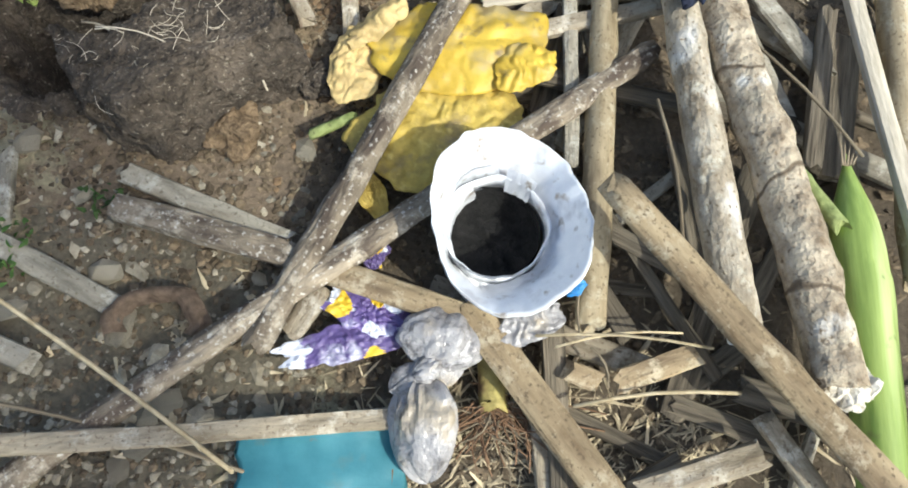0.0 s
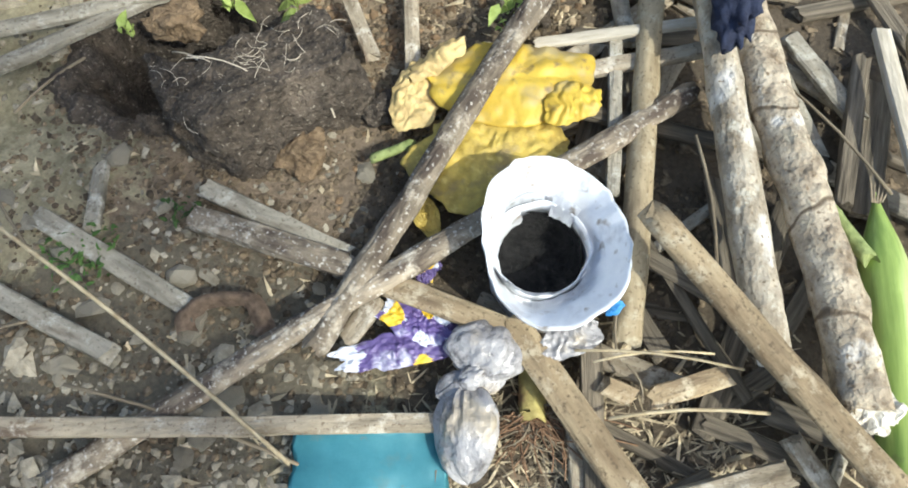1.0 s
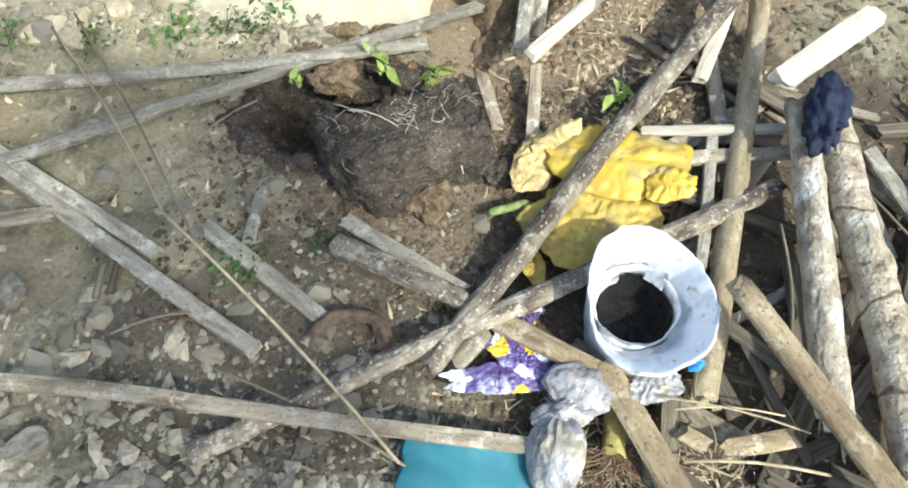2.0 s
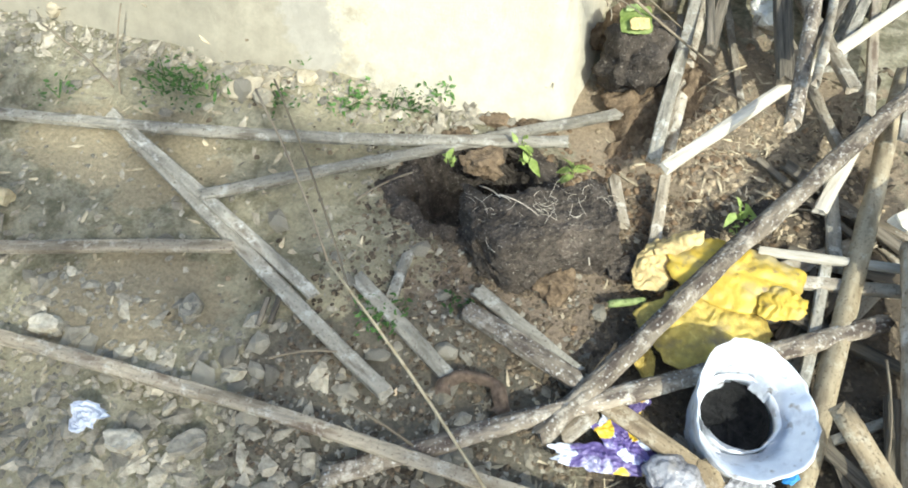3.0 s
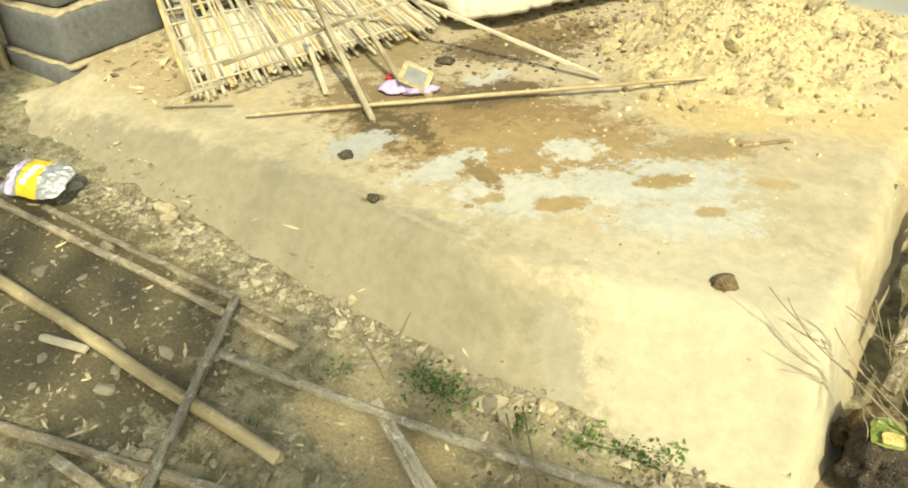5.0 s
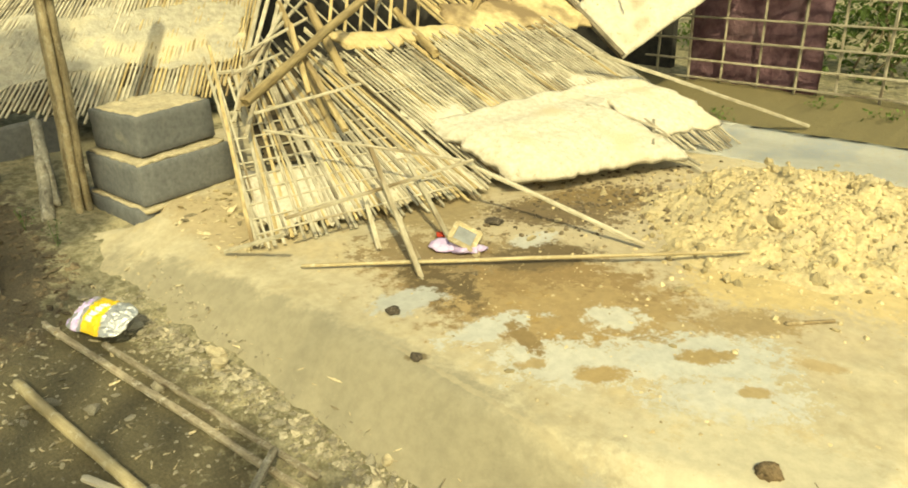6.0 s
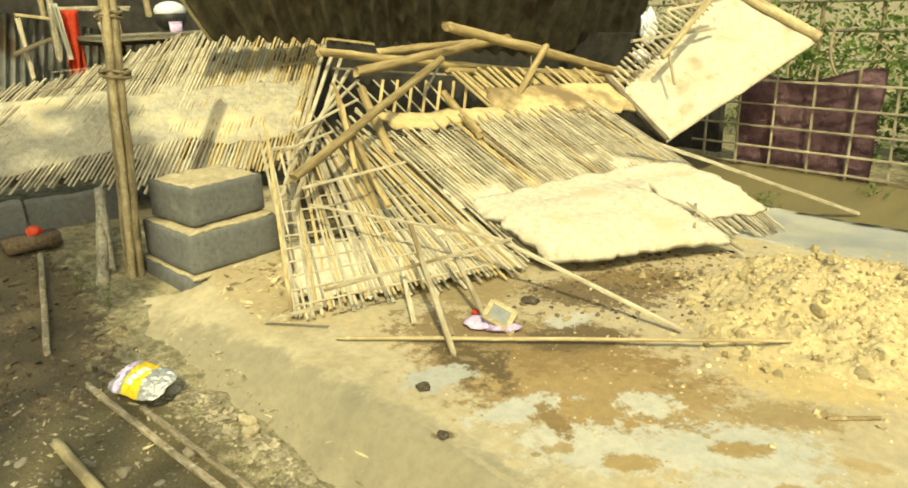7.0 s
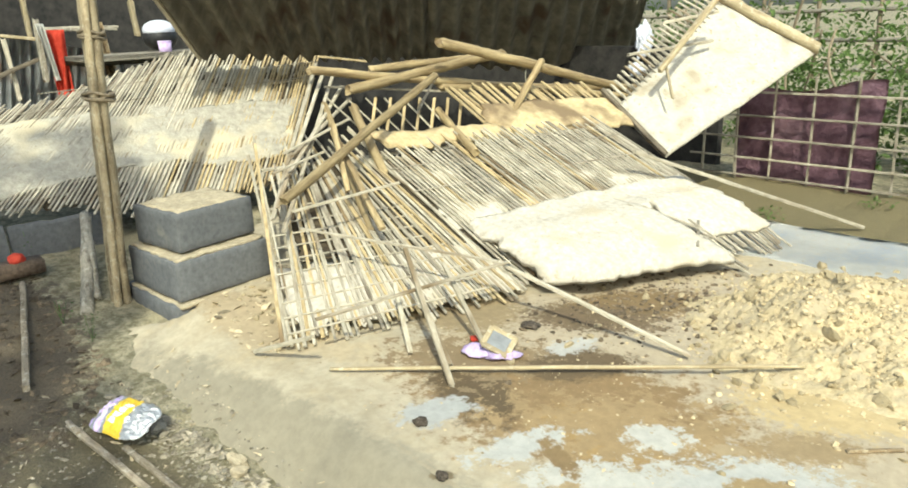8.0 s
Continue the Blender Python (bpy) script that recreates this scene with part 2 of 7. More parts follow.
RUST_ROOT = mat("rusty_root", (0.12, 0.068, 0.038), (0.26, 0.16, 0.095), 0.9, 50, bump=0.3)
GREYBAG = mat("grey_plastic", (0.22, 0.21, 0.215), (0.60, 0.585, 0.58), 0.24, 9, bump=0.9, stain=(0.50, 0.43, 0.33), stain_scale=15, stain_at=0.55, spec=0.7, tint=0.05, through_light=0.15, bump_size=0.020, blotch=(0.17, 0.16, 0.16))
TEAL = mat("teal_plastic", (0.09, 0.34, 0.42), (0.14, 0.44, 0.52), 0.42, 20, bump=0.3, stain=(0.20, 0.36, 0.37), stain_scale=18, stain_at=0.63, tint=0.02, spec=0.4, speck=(0.30, 0.30, 0.25), speck_scale=60, speck_at=0.68)
CEMENT = mat("cement_block", (0.10, 0.105, 0.11), (0.155, 0.16, 0.165), 0.95, 40, bump=0.4, stain=(0.23, 0.22, 0.19), stain_scale=5, stain_at=0.62, tint=0.06, bump_size=0.002, blotch=(0.15, 0.15, 0.15))
DUST = mat("mud_bed", (0.33, 0.28, 0.19), (0.50, 0.43, 0.30), 0.95, 40, bump=0.8, tint=0.05)
IRON = mat("old_iron_sheet", (0.14, 0.125, 0.096), (0.31, 0.28, 0.215), 0.7, 8, (1, 1, 0.3), 0.1, stain=(0.13, 0.095, 0.065), stain_scale=3, metal=0.1, tint=0.08)
IRON_GREY = mat("grey_iron_sheet", (0.24, 0.25, 0.25), (0.40, 0.41, 0.41), 0.5, 8, bump=0.3, stain=(0.16, 0.12, 0.09), stain_scale=3, metal=0.3, tint=0.1)
PURPLE = mat("purple_tarp", (0.16, 0.085, 0.11), (0.29, 0.17, 0.21), 0.45, 14, bump=0.5, stain=(0.30, 0.19, 0.22), stain_scale=4, tint=0.05, bump_size=0.02)
RED = mat("red_cloth", (0.55, 0.05, 0.03), (0.70, 0.10, 0.06), 0.9, 30, bump=0.3)
DARK_WALL = mat("dark_wall", (0.02, 0.02, 0.02), (0.06, 0.055, 0.05), 0.9, 9, bump=0.5)
PALEBLUE = mat("wet_cement", (0.58, 0.585, 0.555), (0.68, 0.675, 0.63), 0.6, 10, bump=0.3, stain=(0.50, 0.53, 0.55), stain_scale=3, stain_at=0.54, tint=0.03, blotch=(0.62, 0.58, 0.48))
LILAC = mat("lilac_cloth", (0.45, 0.32, 0.62), (0.72, 0.62, 0.85), 0.8, 40, bump=0.4)
VIOLET = mat("violet_film", (0.09, 0.06, 0.19), (0.20, 0.15, 0.36), 0.35, 30, bump=0.4, stain=(0.60, 0.60, 0.72), stain_scale=22, stain_at=0.58, spec=0.5)
FILM_WHITE = mat("white_film", (0.55, 0.58, 0.68), (0.80, 0.82, 0.88), 0.35, 30, bump=0.4, tint=0.03, spec=0.5)
FILM_YELLOW = mat("yellow_print", (0.66, 0.44, 0.03), (0.82, 0.58, 0.06), 0.4, 30, bump=0.3, tint=0.03, spec=0.5)
SILVER = mat("silver_foil", (0.40, 0.41, 0.42), (0.66, 0.67, 0.68), 0.3, 30, bump=0.8, metal=0.6, tint=0.02, bump_size=0.008)
BLUE = mat("blue_plastic", (0.03, 0.20, 0.50), (0.10, 0.36, 0.70), 0.4, 30, bump=0.3, tint=0.03)
BLACK = mat("black_iron_pot", (0.012, 0.012, 0.013), (0.03, 0.03, 0.03), 0.5, 30, bump=0.3)


def surface(name, base, zones, rough=0.92, scale=16.0, bump=0.8, bump_size=0.008, grit=0.7, soft=0.14):
    """A large soil surface: grain, plus torn-edged patches at places of their own: stains, tones, painted shade.
    zones: (centre x, y, half length, half width, turn, colour, how torn)."""
    m = bpy.data.materials.new(name)
    m.use_nodes = True
    tree = m.node_tree
    nodes, link = tree.nodes, tree.links.new
    shader = nodes["Principled BSDF"]
    coords = nodes.new("ShaderNodeTexCoord").outputs["Object"]

    def tex(s, detail=8.0, roughness=0.65):
        t = nodes.new("ShaderNodeTexNoise")
        t.inputs["Scale"].default_value, t.inputs["Detail"].default_value, t.inputs["Roughness"].default_value = s, detail, roughness
        link(coords, t.inputs["Vector"])
        return t.outputs["Fac"]

    def blend(fac, a, b, kind="MIX"):
        mix = nodes.new("ShaderNodeMix")
        mix.data_type, mix.blend_type = "RGBA", kind
        link(fac, mix.inputs["Factor"]) if not isinstance(fac, float) else setattr(mix.inputs["Factor"], "default_value", fac)
        for socket, value in (("A", a), ("B", b)):
            if isinstance(value, tuple):
                mix.inputs[socket].default_value = (*value, 1)
            else:
                link(value, mix.inputs[socket])
        return mix.outputs["Result"]

    def span(value, lo, hi, to0=0.0, to1=1.0):
        r = nodes.new("ShaderNodeMapRange")
        r.interpolation_type = "SMOOTHSTEP"
        for key, v in (("From Min", lo), ("From Max", hi), ("To Min", to0), ("To Max", to1)):
            r.inputs[key].default_value = v
        link(value, r.inputs["Value"])
        return r.outputs[0]

    fine, broad, mid = tex(scale * 5), tex(2.3), tex(scale)
    colour = blend(span(mid, 0.36, 0.66), base[0], base[1])
    colour = blend(span(broad, 0.5, 0.62), colour, base[2])
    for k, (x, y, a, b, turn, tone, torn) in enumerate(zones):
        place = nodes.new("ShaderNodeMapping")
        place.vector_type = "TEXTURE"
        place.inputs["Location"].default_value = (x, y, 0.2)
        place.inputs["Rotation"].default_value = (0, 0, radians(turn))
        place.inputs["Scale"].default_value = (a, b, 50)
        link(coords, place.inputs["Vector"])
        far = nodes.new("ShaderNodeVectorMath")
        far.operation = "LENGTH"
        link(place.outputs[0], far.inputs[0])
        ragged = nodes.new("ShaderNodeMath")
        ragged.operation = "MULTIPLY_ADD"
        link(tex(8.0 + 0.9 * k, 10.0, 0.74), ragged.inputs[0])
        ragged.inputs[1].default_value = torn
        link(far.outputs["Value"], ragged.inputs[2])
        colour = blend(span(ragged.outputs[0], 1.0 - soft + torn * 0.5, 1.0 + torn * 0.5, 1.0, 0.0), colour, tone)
    colour = blend(grit, colour, blend(span(fine, 0.3, 0.7), (0.55, 0.55, 0.55), (1.0, 1.0, 1.0)), "MULTIPLY")
    link(colour, shader.inputs["Base Color"])
    shader.inputs["Roughness"].default_value = rough
    shader.inputs["Specular IOR Level"].default_value = 0.25
    node = nodes.new("ShaderNodeBump")
    node.inputs["Strength"].default_value, node.inputs["Distance"].default_value = bump, bump_size
    link(tex(scale * 4, 9.0, 0.7), node.inputs["Height"])
    link(node.outputs[0], shader.inputs["Normal"])
    return m


YARD = surface("yard_soil", ((0.20, 0.18, 0.11), (0.44, 0.395, 0.275), (0.45, 0.395, 0.255)), (
    (-1.25, 0.42, 0.22, 0.14, 10, (0.38, 0.315, 0.20), 2.2),
    (-1.05, 0.12, 0.20, 0.12, 30, (0.37, 0.305, 0.195), 2.2),
    (-0.30, 0.38, 0.30, 0.26, 20, (0.26, 0.20, 0.14), 1.2),
    (-0.05, 0.92, 0.42, 0.40, 0, (0.36, 0.28, 0.185), 1.6),
    # shade among the heap's sticks, painted as darker soil
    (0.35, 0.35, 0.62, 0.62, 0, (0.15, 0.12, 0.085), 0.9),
    # shaded ground before the heap, painted darker
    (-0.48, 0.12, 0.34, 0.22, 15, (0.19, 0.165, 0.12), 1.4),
    (-0.08, 0.50, 0.12, 0.08, 0, (0.36, 0.26, 0.15), 1.5),
    # the pit's shade, painted near-black round it
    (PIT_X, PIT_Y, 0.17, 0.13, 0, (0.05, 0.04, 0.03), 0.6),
    # two darker patches farther along the yard
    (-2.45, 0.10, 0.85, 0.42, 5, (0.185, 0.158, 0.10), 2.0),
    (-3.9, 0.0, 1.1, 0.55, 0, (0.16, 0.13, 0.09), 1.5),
    (-1.0, 4.75, 5.0, 0.75, 0, (0.22, 0.185, 0.10), 1.2)), scale=22, bump=1.0, bump_size=0.01)
PLASTER = surface("mud_plaster", ((0.42, 0.36, 0.25), (0.51, 0.45, 0.33), (0.49, 0.405, 0.265)), (
    (-1.60, 2.05, 1.25, 1.10, 40, (0.45, 0.38, 0.27), 1.2),
    # darker tone along the platform's sloping side
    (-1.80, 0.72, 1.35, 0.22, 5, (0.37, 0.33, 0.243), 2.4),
    (-0.72, 0.98, 0.16, 0.07, 20, (0.46, 0.39, 0.27), 3.0),
    (-0.62, 0.90, 0.12, 0.05, 40, (0.46, 0.39, 0.27), 3.0),
    # darkest tone of the sloping side
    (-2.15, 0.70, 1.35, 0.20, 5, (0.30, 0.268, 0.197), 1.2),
    (-1.70, 1.45, 0.62, 0.36, 22, (0.27, 0.185, 0.095), 2.5),
    (-1.48, 1.37, 0.26, 0.16, 10, (0.36, 0.245, 0.11), 2.5),
    (-2.02, 1.30, 0.34, 0.15, 157, (0.13, 0.095, 0.055), 1.7),
    (-1.85, 1.66, 0.26, 0.15, 53, (0.15, 0.11, 0.065), 1.8),
    (-1.45, 1.45, 0.45, 0.22, 30, (0.34, 0.245, 0.13), 5.0),
    (-2.20, 1.45, 0.30, 0.22, 30, (0.26, 0.195, 0.115), 5.0),
    (-1.97, 1.11, 0.14, 0.10, 63, (0.42, 0.42, 0.395), 2.8),
    (-1.64, 1.15, 0.19, 0.07, 71, (0.48, 0.475, 0.435), 3.3),
    (-1.37, 1.47, 0.11, 0.09, 29, (0.50, 0.485, 0.43), 3.3),
    (-1.32, 1.20, 0.30, 0.14, 40, (0.51, 0.495, 0.44), 3.4),
    (-1.05, 1.46, 0.26, 0.15, 37, (0.48, 0.475, 0.435), 3.3),
    (-0.92, 1.30, 0.24, 0.12, 37, (0.50, 0.485, 0.435), 3.4),
    (-1.20, 1.56, 0.07, 0.035, 35, (0.40, 0.31, 0.185), 2.4),
    (-0.88, 1.38, 0.06, 0.03, 40, (0.38, 0.29, 0.165), 2.4),
    (-1.42, 1.10, 0.06, 0.03, 50, (0.38, 0.29, 0.165), 2.4),
    (-0.80, 1.62, 0.08, 0.03, 20, (0.40, 0.31, 0.185), 2.4),
    # paler tone towards the platform's corner
    (-0.62, 1.02, 0.50, 0.34, 0, (0.51, 0.46, 0.345), 1.6),
    (-1.95, 1.78, 0.12, 0.07, 63, (0.47, 0.46, 0.42), 2.4),
    (-1.52, 1.19, 0.12, 0.04, -25, (0.25, 0.175, 0.09), 2.5),
    (-1.24, 1.18, 0.09, 0.05, 43, (0.37, 0.27, 0.14), 2.5),
    (-1.06, 1.45, 0.10, 0.045, 43, (0.34, 0.25, 0.13), 2.5),
    (-1.04, 1.72, 0.17, 0.10, 36, (0.34, 0.255, 0.145), 2.5),
    (-2.02, 2.26, 0.45, 0.20, 61, (0.22, 0.155, 0.08), 1.8),
    (-1.10, 2.00, 0.32, 0.22, 24, (0.53, 0.41, 0.22), 2.0),
    (-0.80, 2.50, 0.60, 0.60, 0, (0.56, 0.44, 0.245), 1.2),
    (-3.10, 1.02, 0.42, 0.16, 5, (0.42, 0.34, 0.22), 1.6),
    (-1.70, 0.90, 0.045, 0.028, 40, (0.20, 0.16, 0.10), 1.0),
    (-1.45, 0.885, 0.55, 0.012, -2, (0.38, 0.33, 0.235), 2.6),
    (-2.55, 1.75, 0.35, 0.30, 30, (0.31, 0.24, 0.14), 1.8),
    (-1.01, 0.83, 0.10, 0.055, -25, (0.36, 0.33, 0.265), 2.4),
    (-2.05, 2.05, 0.34, 0.16, 30, (0.17, 0.125, 0.075), 2.2)), scale=5, bump=0.6, bump_size=0.005, grit=0.38, soft=0.35)

# ---- building helpers ----
def mesh_object(name, bm, material, parent=None, label="", smooth=True):
    data = bpy.data.meshes.new(name)
    bm.to_mesh(data)
    bm.free()
    for one in (material if isinstance(material, (list, tuple)) else (material,)):
        data.materials.append(one)
    if smooth:
        data.polygons.foreach_set("use_smooth", [True] * len(data.polygons))
    ob = new(name, data)
    if parent:
        ob.parent = parent
    if label:
        ob["label"] = label
    return ob


def part(name, bm, material, parent, label="", smooth=True):
    return mesh_object(name, bm, material, parent, label, smooth)


def thing(name, label, category, group="", at=(0, 0, 0)):
    ob = new(name)
    ob.empty_display_size = 0.05
    ob.location = at
    return tagged(ob, label, category, group)


def wob(x, y, z=0.0, s=1.0):
    return noise.noise((x * s + 11.3, y * s - 4.7, z * s + 2.1))


def smooth(a, b, v):
    f = min(1.0, max(0.0, (v - a) / (b - a)))
    return f * f * (3 - 2 * f)


def along(p, q):
    """Rotation that lays local x along p to q, with z as far up as it can be."""
    x = (Vector(q) - Vector(p)).normalized()
    y = Vector((0, 0, 1)).cross(x)
    y = y.normalized() if y.length > 1e-4 else Vector((0, 1, 0))
    return Matrix((x, y, x.cross(y))).transposed().to_4x4()


FLAT = ((1, 0.45), (0.86, 0.92), (0.3, 1.12), (-0.3, 1.12), (-0.86, 0.92), (-1, 0.45), (-1, -0.6), (-0.9, -1), (0.9, -1), (1, -0.6))


def rod_mesh(length, wide, thick, seed, bend=0.0, taper=1.0, rough=0.08, flat=False, ring=10, joints=0, ragged=0.3, step=0.05, lumps=0):
    """A lath, pole or log along local x: uneven sides, ragged ends, bamboo joints, knots."""
    rng = random.Random(seed)
    bm = bmesh.new()
    steps = max(4, min(60, int(length / step)))
    if joints:
        steps = max(steps, joints * 7)
    section = FLAT if flat else [(math.cos(2 * math.pi * k / ring), math.sin(2 * math.pi * k / ring)) for k in range(ring)]
    ring = len(section)
    knots = [(rng.random(), rng.random() * 6.28, rng.uniform(0.15, 0.4)) for _ in range(lumps)]
    loops = []
    for i in range(steps + 1):
        f = i / steps
        size = 1 + (taper - 1) * f
        knot = 0.0
        if joints:
            knot = 0.13 * smooth(0.10, 0.0, abs((f * joints) % 1 - 0.5))
        cy = bend * math.sin(math.pi * f) + 0.16 * wide * wob(f * length * 3 + seed, seed * 1.7)
        cz = 0.16 * thick * wob(seed * 0.9, f * length * 3)
        verts = []
        for k, (c, s) in enumerate(section):
            n = 1 + rough * 2 * wob(f * length * 16 + seed, c * 1.5, s * 1.5 + seed) + rough * wob(f * length * 55 + seed, c * 3, s * 3)
            for at, turn, high in knots:
                d = ((f - at) * length / (0.5 * wide)) ** 2 + (math.cos(turn) - c) ** 2 + (math.sin(turn) - s) ** 2
                n += high * math.exp(-2.5 * d)
            end = 0.0
            if i in (0, steps):
                end = (1 if i else -1) * wide * ragged * (rng.random() - 0.5) * 2
            verts.append(bm.verts.new((f * length + end, cy + c * wide / 2 * size * n * (1 + knot), cz + s * thick / 2 * size * n * (1 + knot))))
        loops.append(verts)
    for a, b in zip(loops, loops[1:]):
        for k in range(ring):
            bm.faces.new((a[k], a[(k + 1) % ring], b[(k + 1) % ring], b[k]))
    bm.faces.new(loops[0][::-1])
    bm.faces.new(loops[-1])
    return bm


SEED = [100]


def rod(name, p, q, wide, thick, material, label="", category="", group="", parent=None, **shape):
    SEED[0] += 1
    bm = rod_mesh((Vector(q) - Vector(p)).length, wide, thick, SEED[0] * 0.731, **shape)
    ob = mesh_object(name, bm, material, parent, "")
    ob.matrix_local = Matrix.Translation(p) @ along(p, q)
    for poly in ob.data.polygons:
        if len(poly.vertices) > 4 or shape.get("flat"):
            poly.use_smooth = False
    return tagged(ob, label, category, group)


def lath(p, q, wide, material, label, thick=0.016, group="loose laths", name="lath", category="lath", flat=True, **shape):
    return rod(name, p, q, wide * 0.86, thick, material, label, category, group, flat=flat, **shape)


def lump(bm, at, size, seed, level=2, rough=0.35, flat=1.0):
    """One uneven stone or clod added to bm."""
    made = bmesh.ops.create_icosphere(bm, subdivisions=level, radius=1.0)["verts"]
    turn = Euler((seed * 1.3, seed * 2.1, seed * 0.7)).to_matrix()
    for v in made:
        n = 1 + rough * noise.noise(v.co * 1.3 + Vector((seed * 3.1, seed, 0))) + rough * 0.5 * noise.noise(v.co * 3.7 + Vector((0, seed * 2.3, 5)))
        co = turn @ (v.co * n)
        v.co = Vector((co.x * size[0], co.y * size[1], co.z * size[2])) + Vector(at)
    return made


def creases(seed, count=16):
    """A field of sharp straight folds, as in crushed film: about -1 to 1."""
    rng = random.Random(int(seed * 100))
    folds = [(Vector((rng.gauss(0, 1), rng.gauss(0, 1), rng.gauss(0, 1))).normalized(), rng.uniform(-0.8, 0.8), rng.choice((-1, 1)) * rng.uniform(0.4, 1.0)) for _ in range(count)]

    def field(x, y, z=0.0):
        p = Vector((x, y, z))
        return sum(h * (abs(n.dot(p) - d) - 0.5) for n, d, h in folds) / math.sqrt(count)
    return field


# ---- ground ----
def pit_range(x, y):
    """1 on the pit's rim, 0 in its middle."""
    c, s = math.cos(radians(28)), math.sin(radians(28))
    dx, dy = x - PIT[0], y - PIT[1]
    return math.hypot((dx * c + dy * s) / 0.142, (dy * c - dx * s) / 0.094)


def yard_height(x, y):
    """The yard falls from the house towards the rubbish heap."""
    z = 0.03 + 0.105 * max(0.0, -x - 0.35 if x > -4.6 else 4.25 - 0.4 * (x + 4.6))
    if y > 3.0:
        z += (0.30 - z) * smooth(3.0, 4.6, y)
    z = min(z, 0.62)
    return z - 0.22 * smooth(1.25, 0.85, pit_range(x, y))


PIT = (PIT_X, PIT_Y)


def axis(dense0, dense1, step, far):
    inner = list(np.arange(dense0, dense1, step))
    left, right, s = [], [], step
    at = dense0
    while at > -far:
        s *= 1.25
        at -= s
        left.append(at)
    at, s = inner[-1], step
    while at < far:
        s *= 1.25
        at += s
        right.append(at)
    return left[::-1] + inner + right


def height_sheet(name, xs, ys, height, material):
    verts = [(x, y, height(x, y)) for y in ys for x in xs]
    n = len(xs)
    faces = [(j * n + i, j * n + i + 1, (j + 1) * n + i + 1, (j + 1) * n + i) for j in range(len(ys) - 1) for i in range(n - 1)]
    data = bpy.data.meshes.new(name)
    data.from_pydata(verts, [], faces)
    data.materials.append(material)
    data.polygons.foreach_set("use_smooth", [True] * len(faces))
    return new(name, data)


def ground_height(x, y):
    near = smooth(30, 6, abs(x) + abs(y))
    z = yard_height(x, y)
    return z + near * (0.022 * wob(x, y, 0, 3.1) + 0.012 * wob(x, y, 3, 11) + 0.006 * wob(x, y, 7, 33))


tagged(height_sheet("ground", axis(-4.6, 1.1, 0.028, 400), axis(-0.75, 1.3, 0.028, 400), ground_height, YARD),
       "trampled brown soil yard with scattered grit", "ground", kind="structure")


def platform_foot(x):
    """Where the plastered side of the earth platform meets the yard."""
    bends = ((-4.6, 0.50), (-3.3, 0.50), (-2.85, 0.52), (-2.35, 0.62), (-1.85, 0.645), (-1.5, 0.69), (-1.1, 0.755), (-0.8, 0.80), (-0.55, 0.835), (-0.35, 0.86), (0.0, 0.88))
    for (x0, y0), (x1, y1) in zip(bends, bends[1:]):
        if x <= x1:
            return y0 + (y1 - y0) * max(0.0, (x - x0) / (x1 - x0))
    return bends[-1][1]


def platform_height(x, y):
    foot = platform_foot(x) + 0.025 * wob(x, y, 0, 6) + 0.012 * wob(x, y, 0, 21)
    brow = 0.87 + 0.22 * smooth(-1.4, -0.5, x)
    low = yard_height(x, y) - 0.045
    f = smooth(-0.30, 1.0, (y - foot) / max(0.05, brow - foot))
    edge = -0.40 - 0.05 * smooth(0.9, 2.2, y) + 0.03 * wob(x, y, 2, 7)
    f = min(f, smooth(edge + 0.02, edge - 0.10, x))
    f = min(f, smooth(-4.6, -4.4, x), smooth(3.95, 3.8, y))
    if y < 0.90:
        f = min(f, smooth(-3.62, -3.32, x + 0.45 * (0.86 - y) + 0.03 * wob(x, y, 4, 12)))
    crown = 0.40 + 0.055 * smooth(-2.9, -3.35, x) * smooth(0.75, 0.95, y) + 0.012 * wob(x, y, 0, 1.7) + 0.006 * wob(x, y, 0, 9) * smooth(0.9, 1.3, y)
    return low + (crown - low) * f


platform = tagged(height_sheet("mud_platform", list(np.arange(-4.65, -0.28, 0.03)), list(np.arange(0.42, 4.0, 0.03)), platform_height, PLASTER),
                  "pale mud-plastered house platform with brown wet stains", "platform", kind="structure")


# unseen tree, added only for shade: its leaves lie sunward of the SHADE outline
tree = thing("tree", "unseen tree added to shade part of the yard", "tree", at=(2.6, -6.2, 0.0))
rod("trunk", (0, 0, -0.05), (0.1, 0.3, 5.8), 0.38, 0.36, BARK, parent=tree, taper=0.55, ring=14, lumps=5)
for k in range(9):
    a = k * 0.7
    rod("limb", (0.06, 0.2, 3.8 + 0.2 * k), (1.9 * math.cos(a) - 0.3, 2.0 + 1.6 * math.sin(a), 6.6), 0.06, 0.055, BARK, parent=tree, taper=0.3)
SHADE = ((-0.95, 0.56), (-1.8, 0.46), (-2.8, 0.36), (-3.5, 0.50), (-4.1, 1.15), (-5.8, 1.75), (-5.6, -0.7), (-0.10, -0.7), (-0.12, 0.0), (-0.18, 0.18), (-0.40, 0.45))


def within(x, y):
    inside = False
    for (x0, y0), (x1, y1) in zip(SHADE, SHADE[1:] + SHADE[:1]):
        if (y0 > y) != (y1 > y) and x < x0 + (y - y0) / (y1 - y0) * (x1 - x0):
            inside = not inside
    return inside


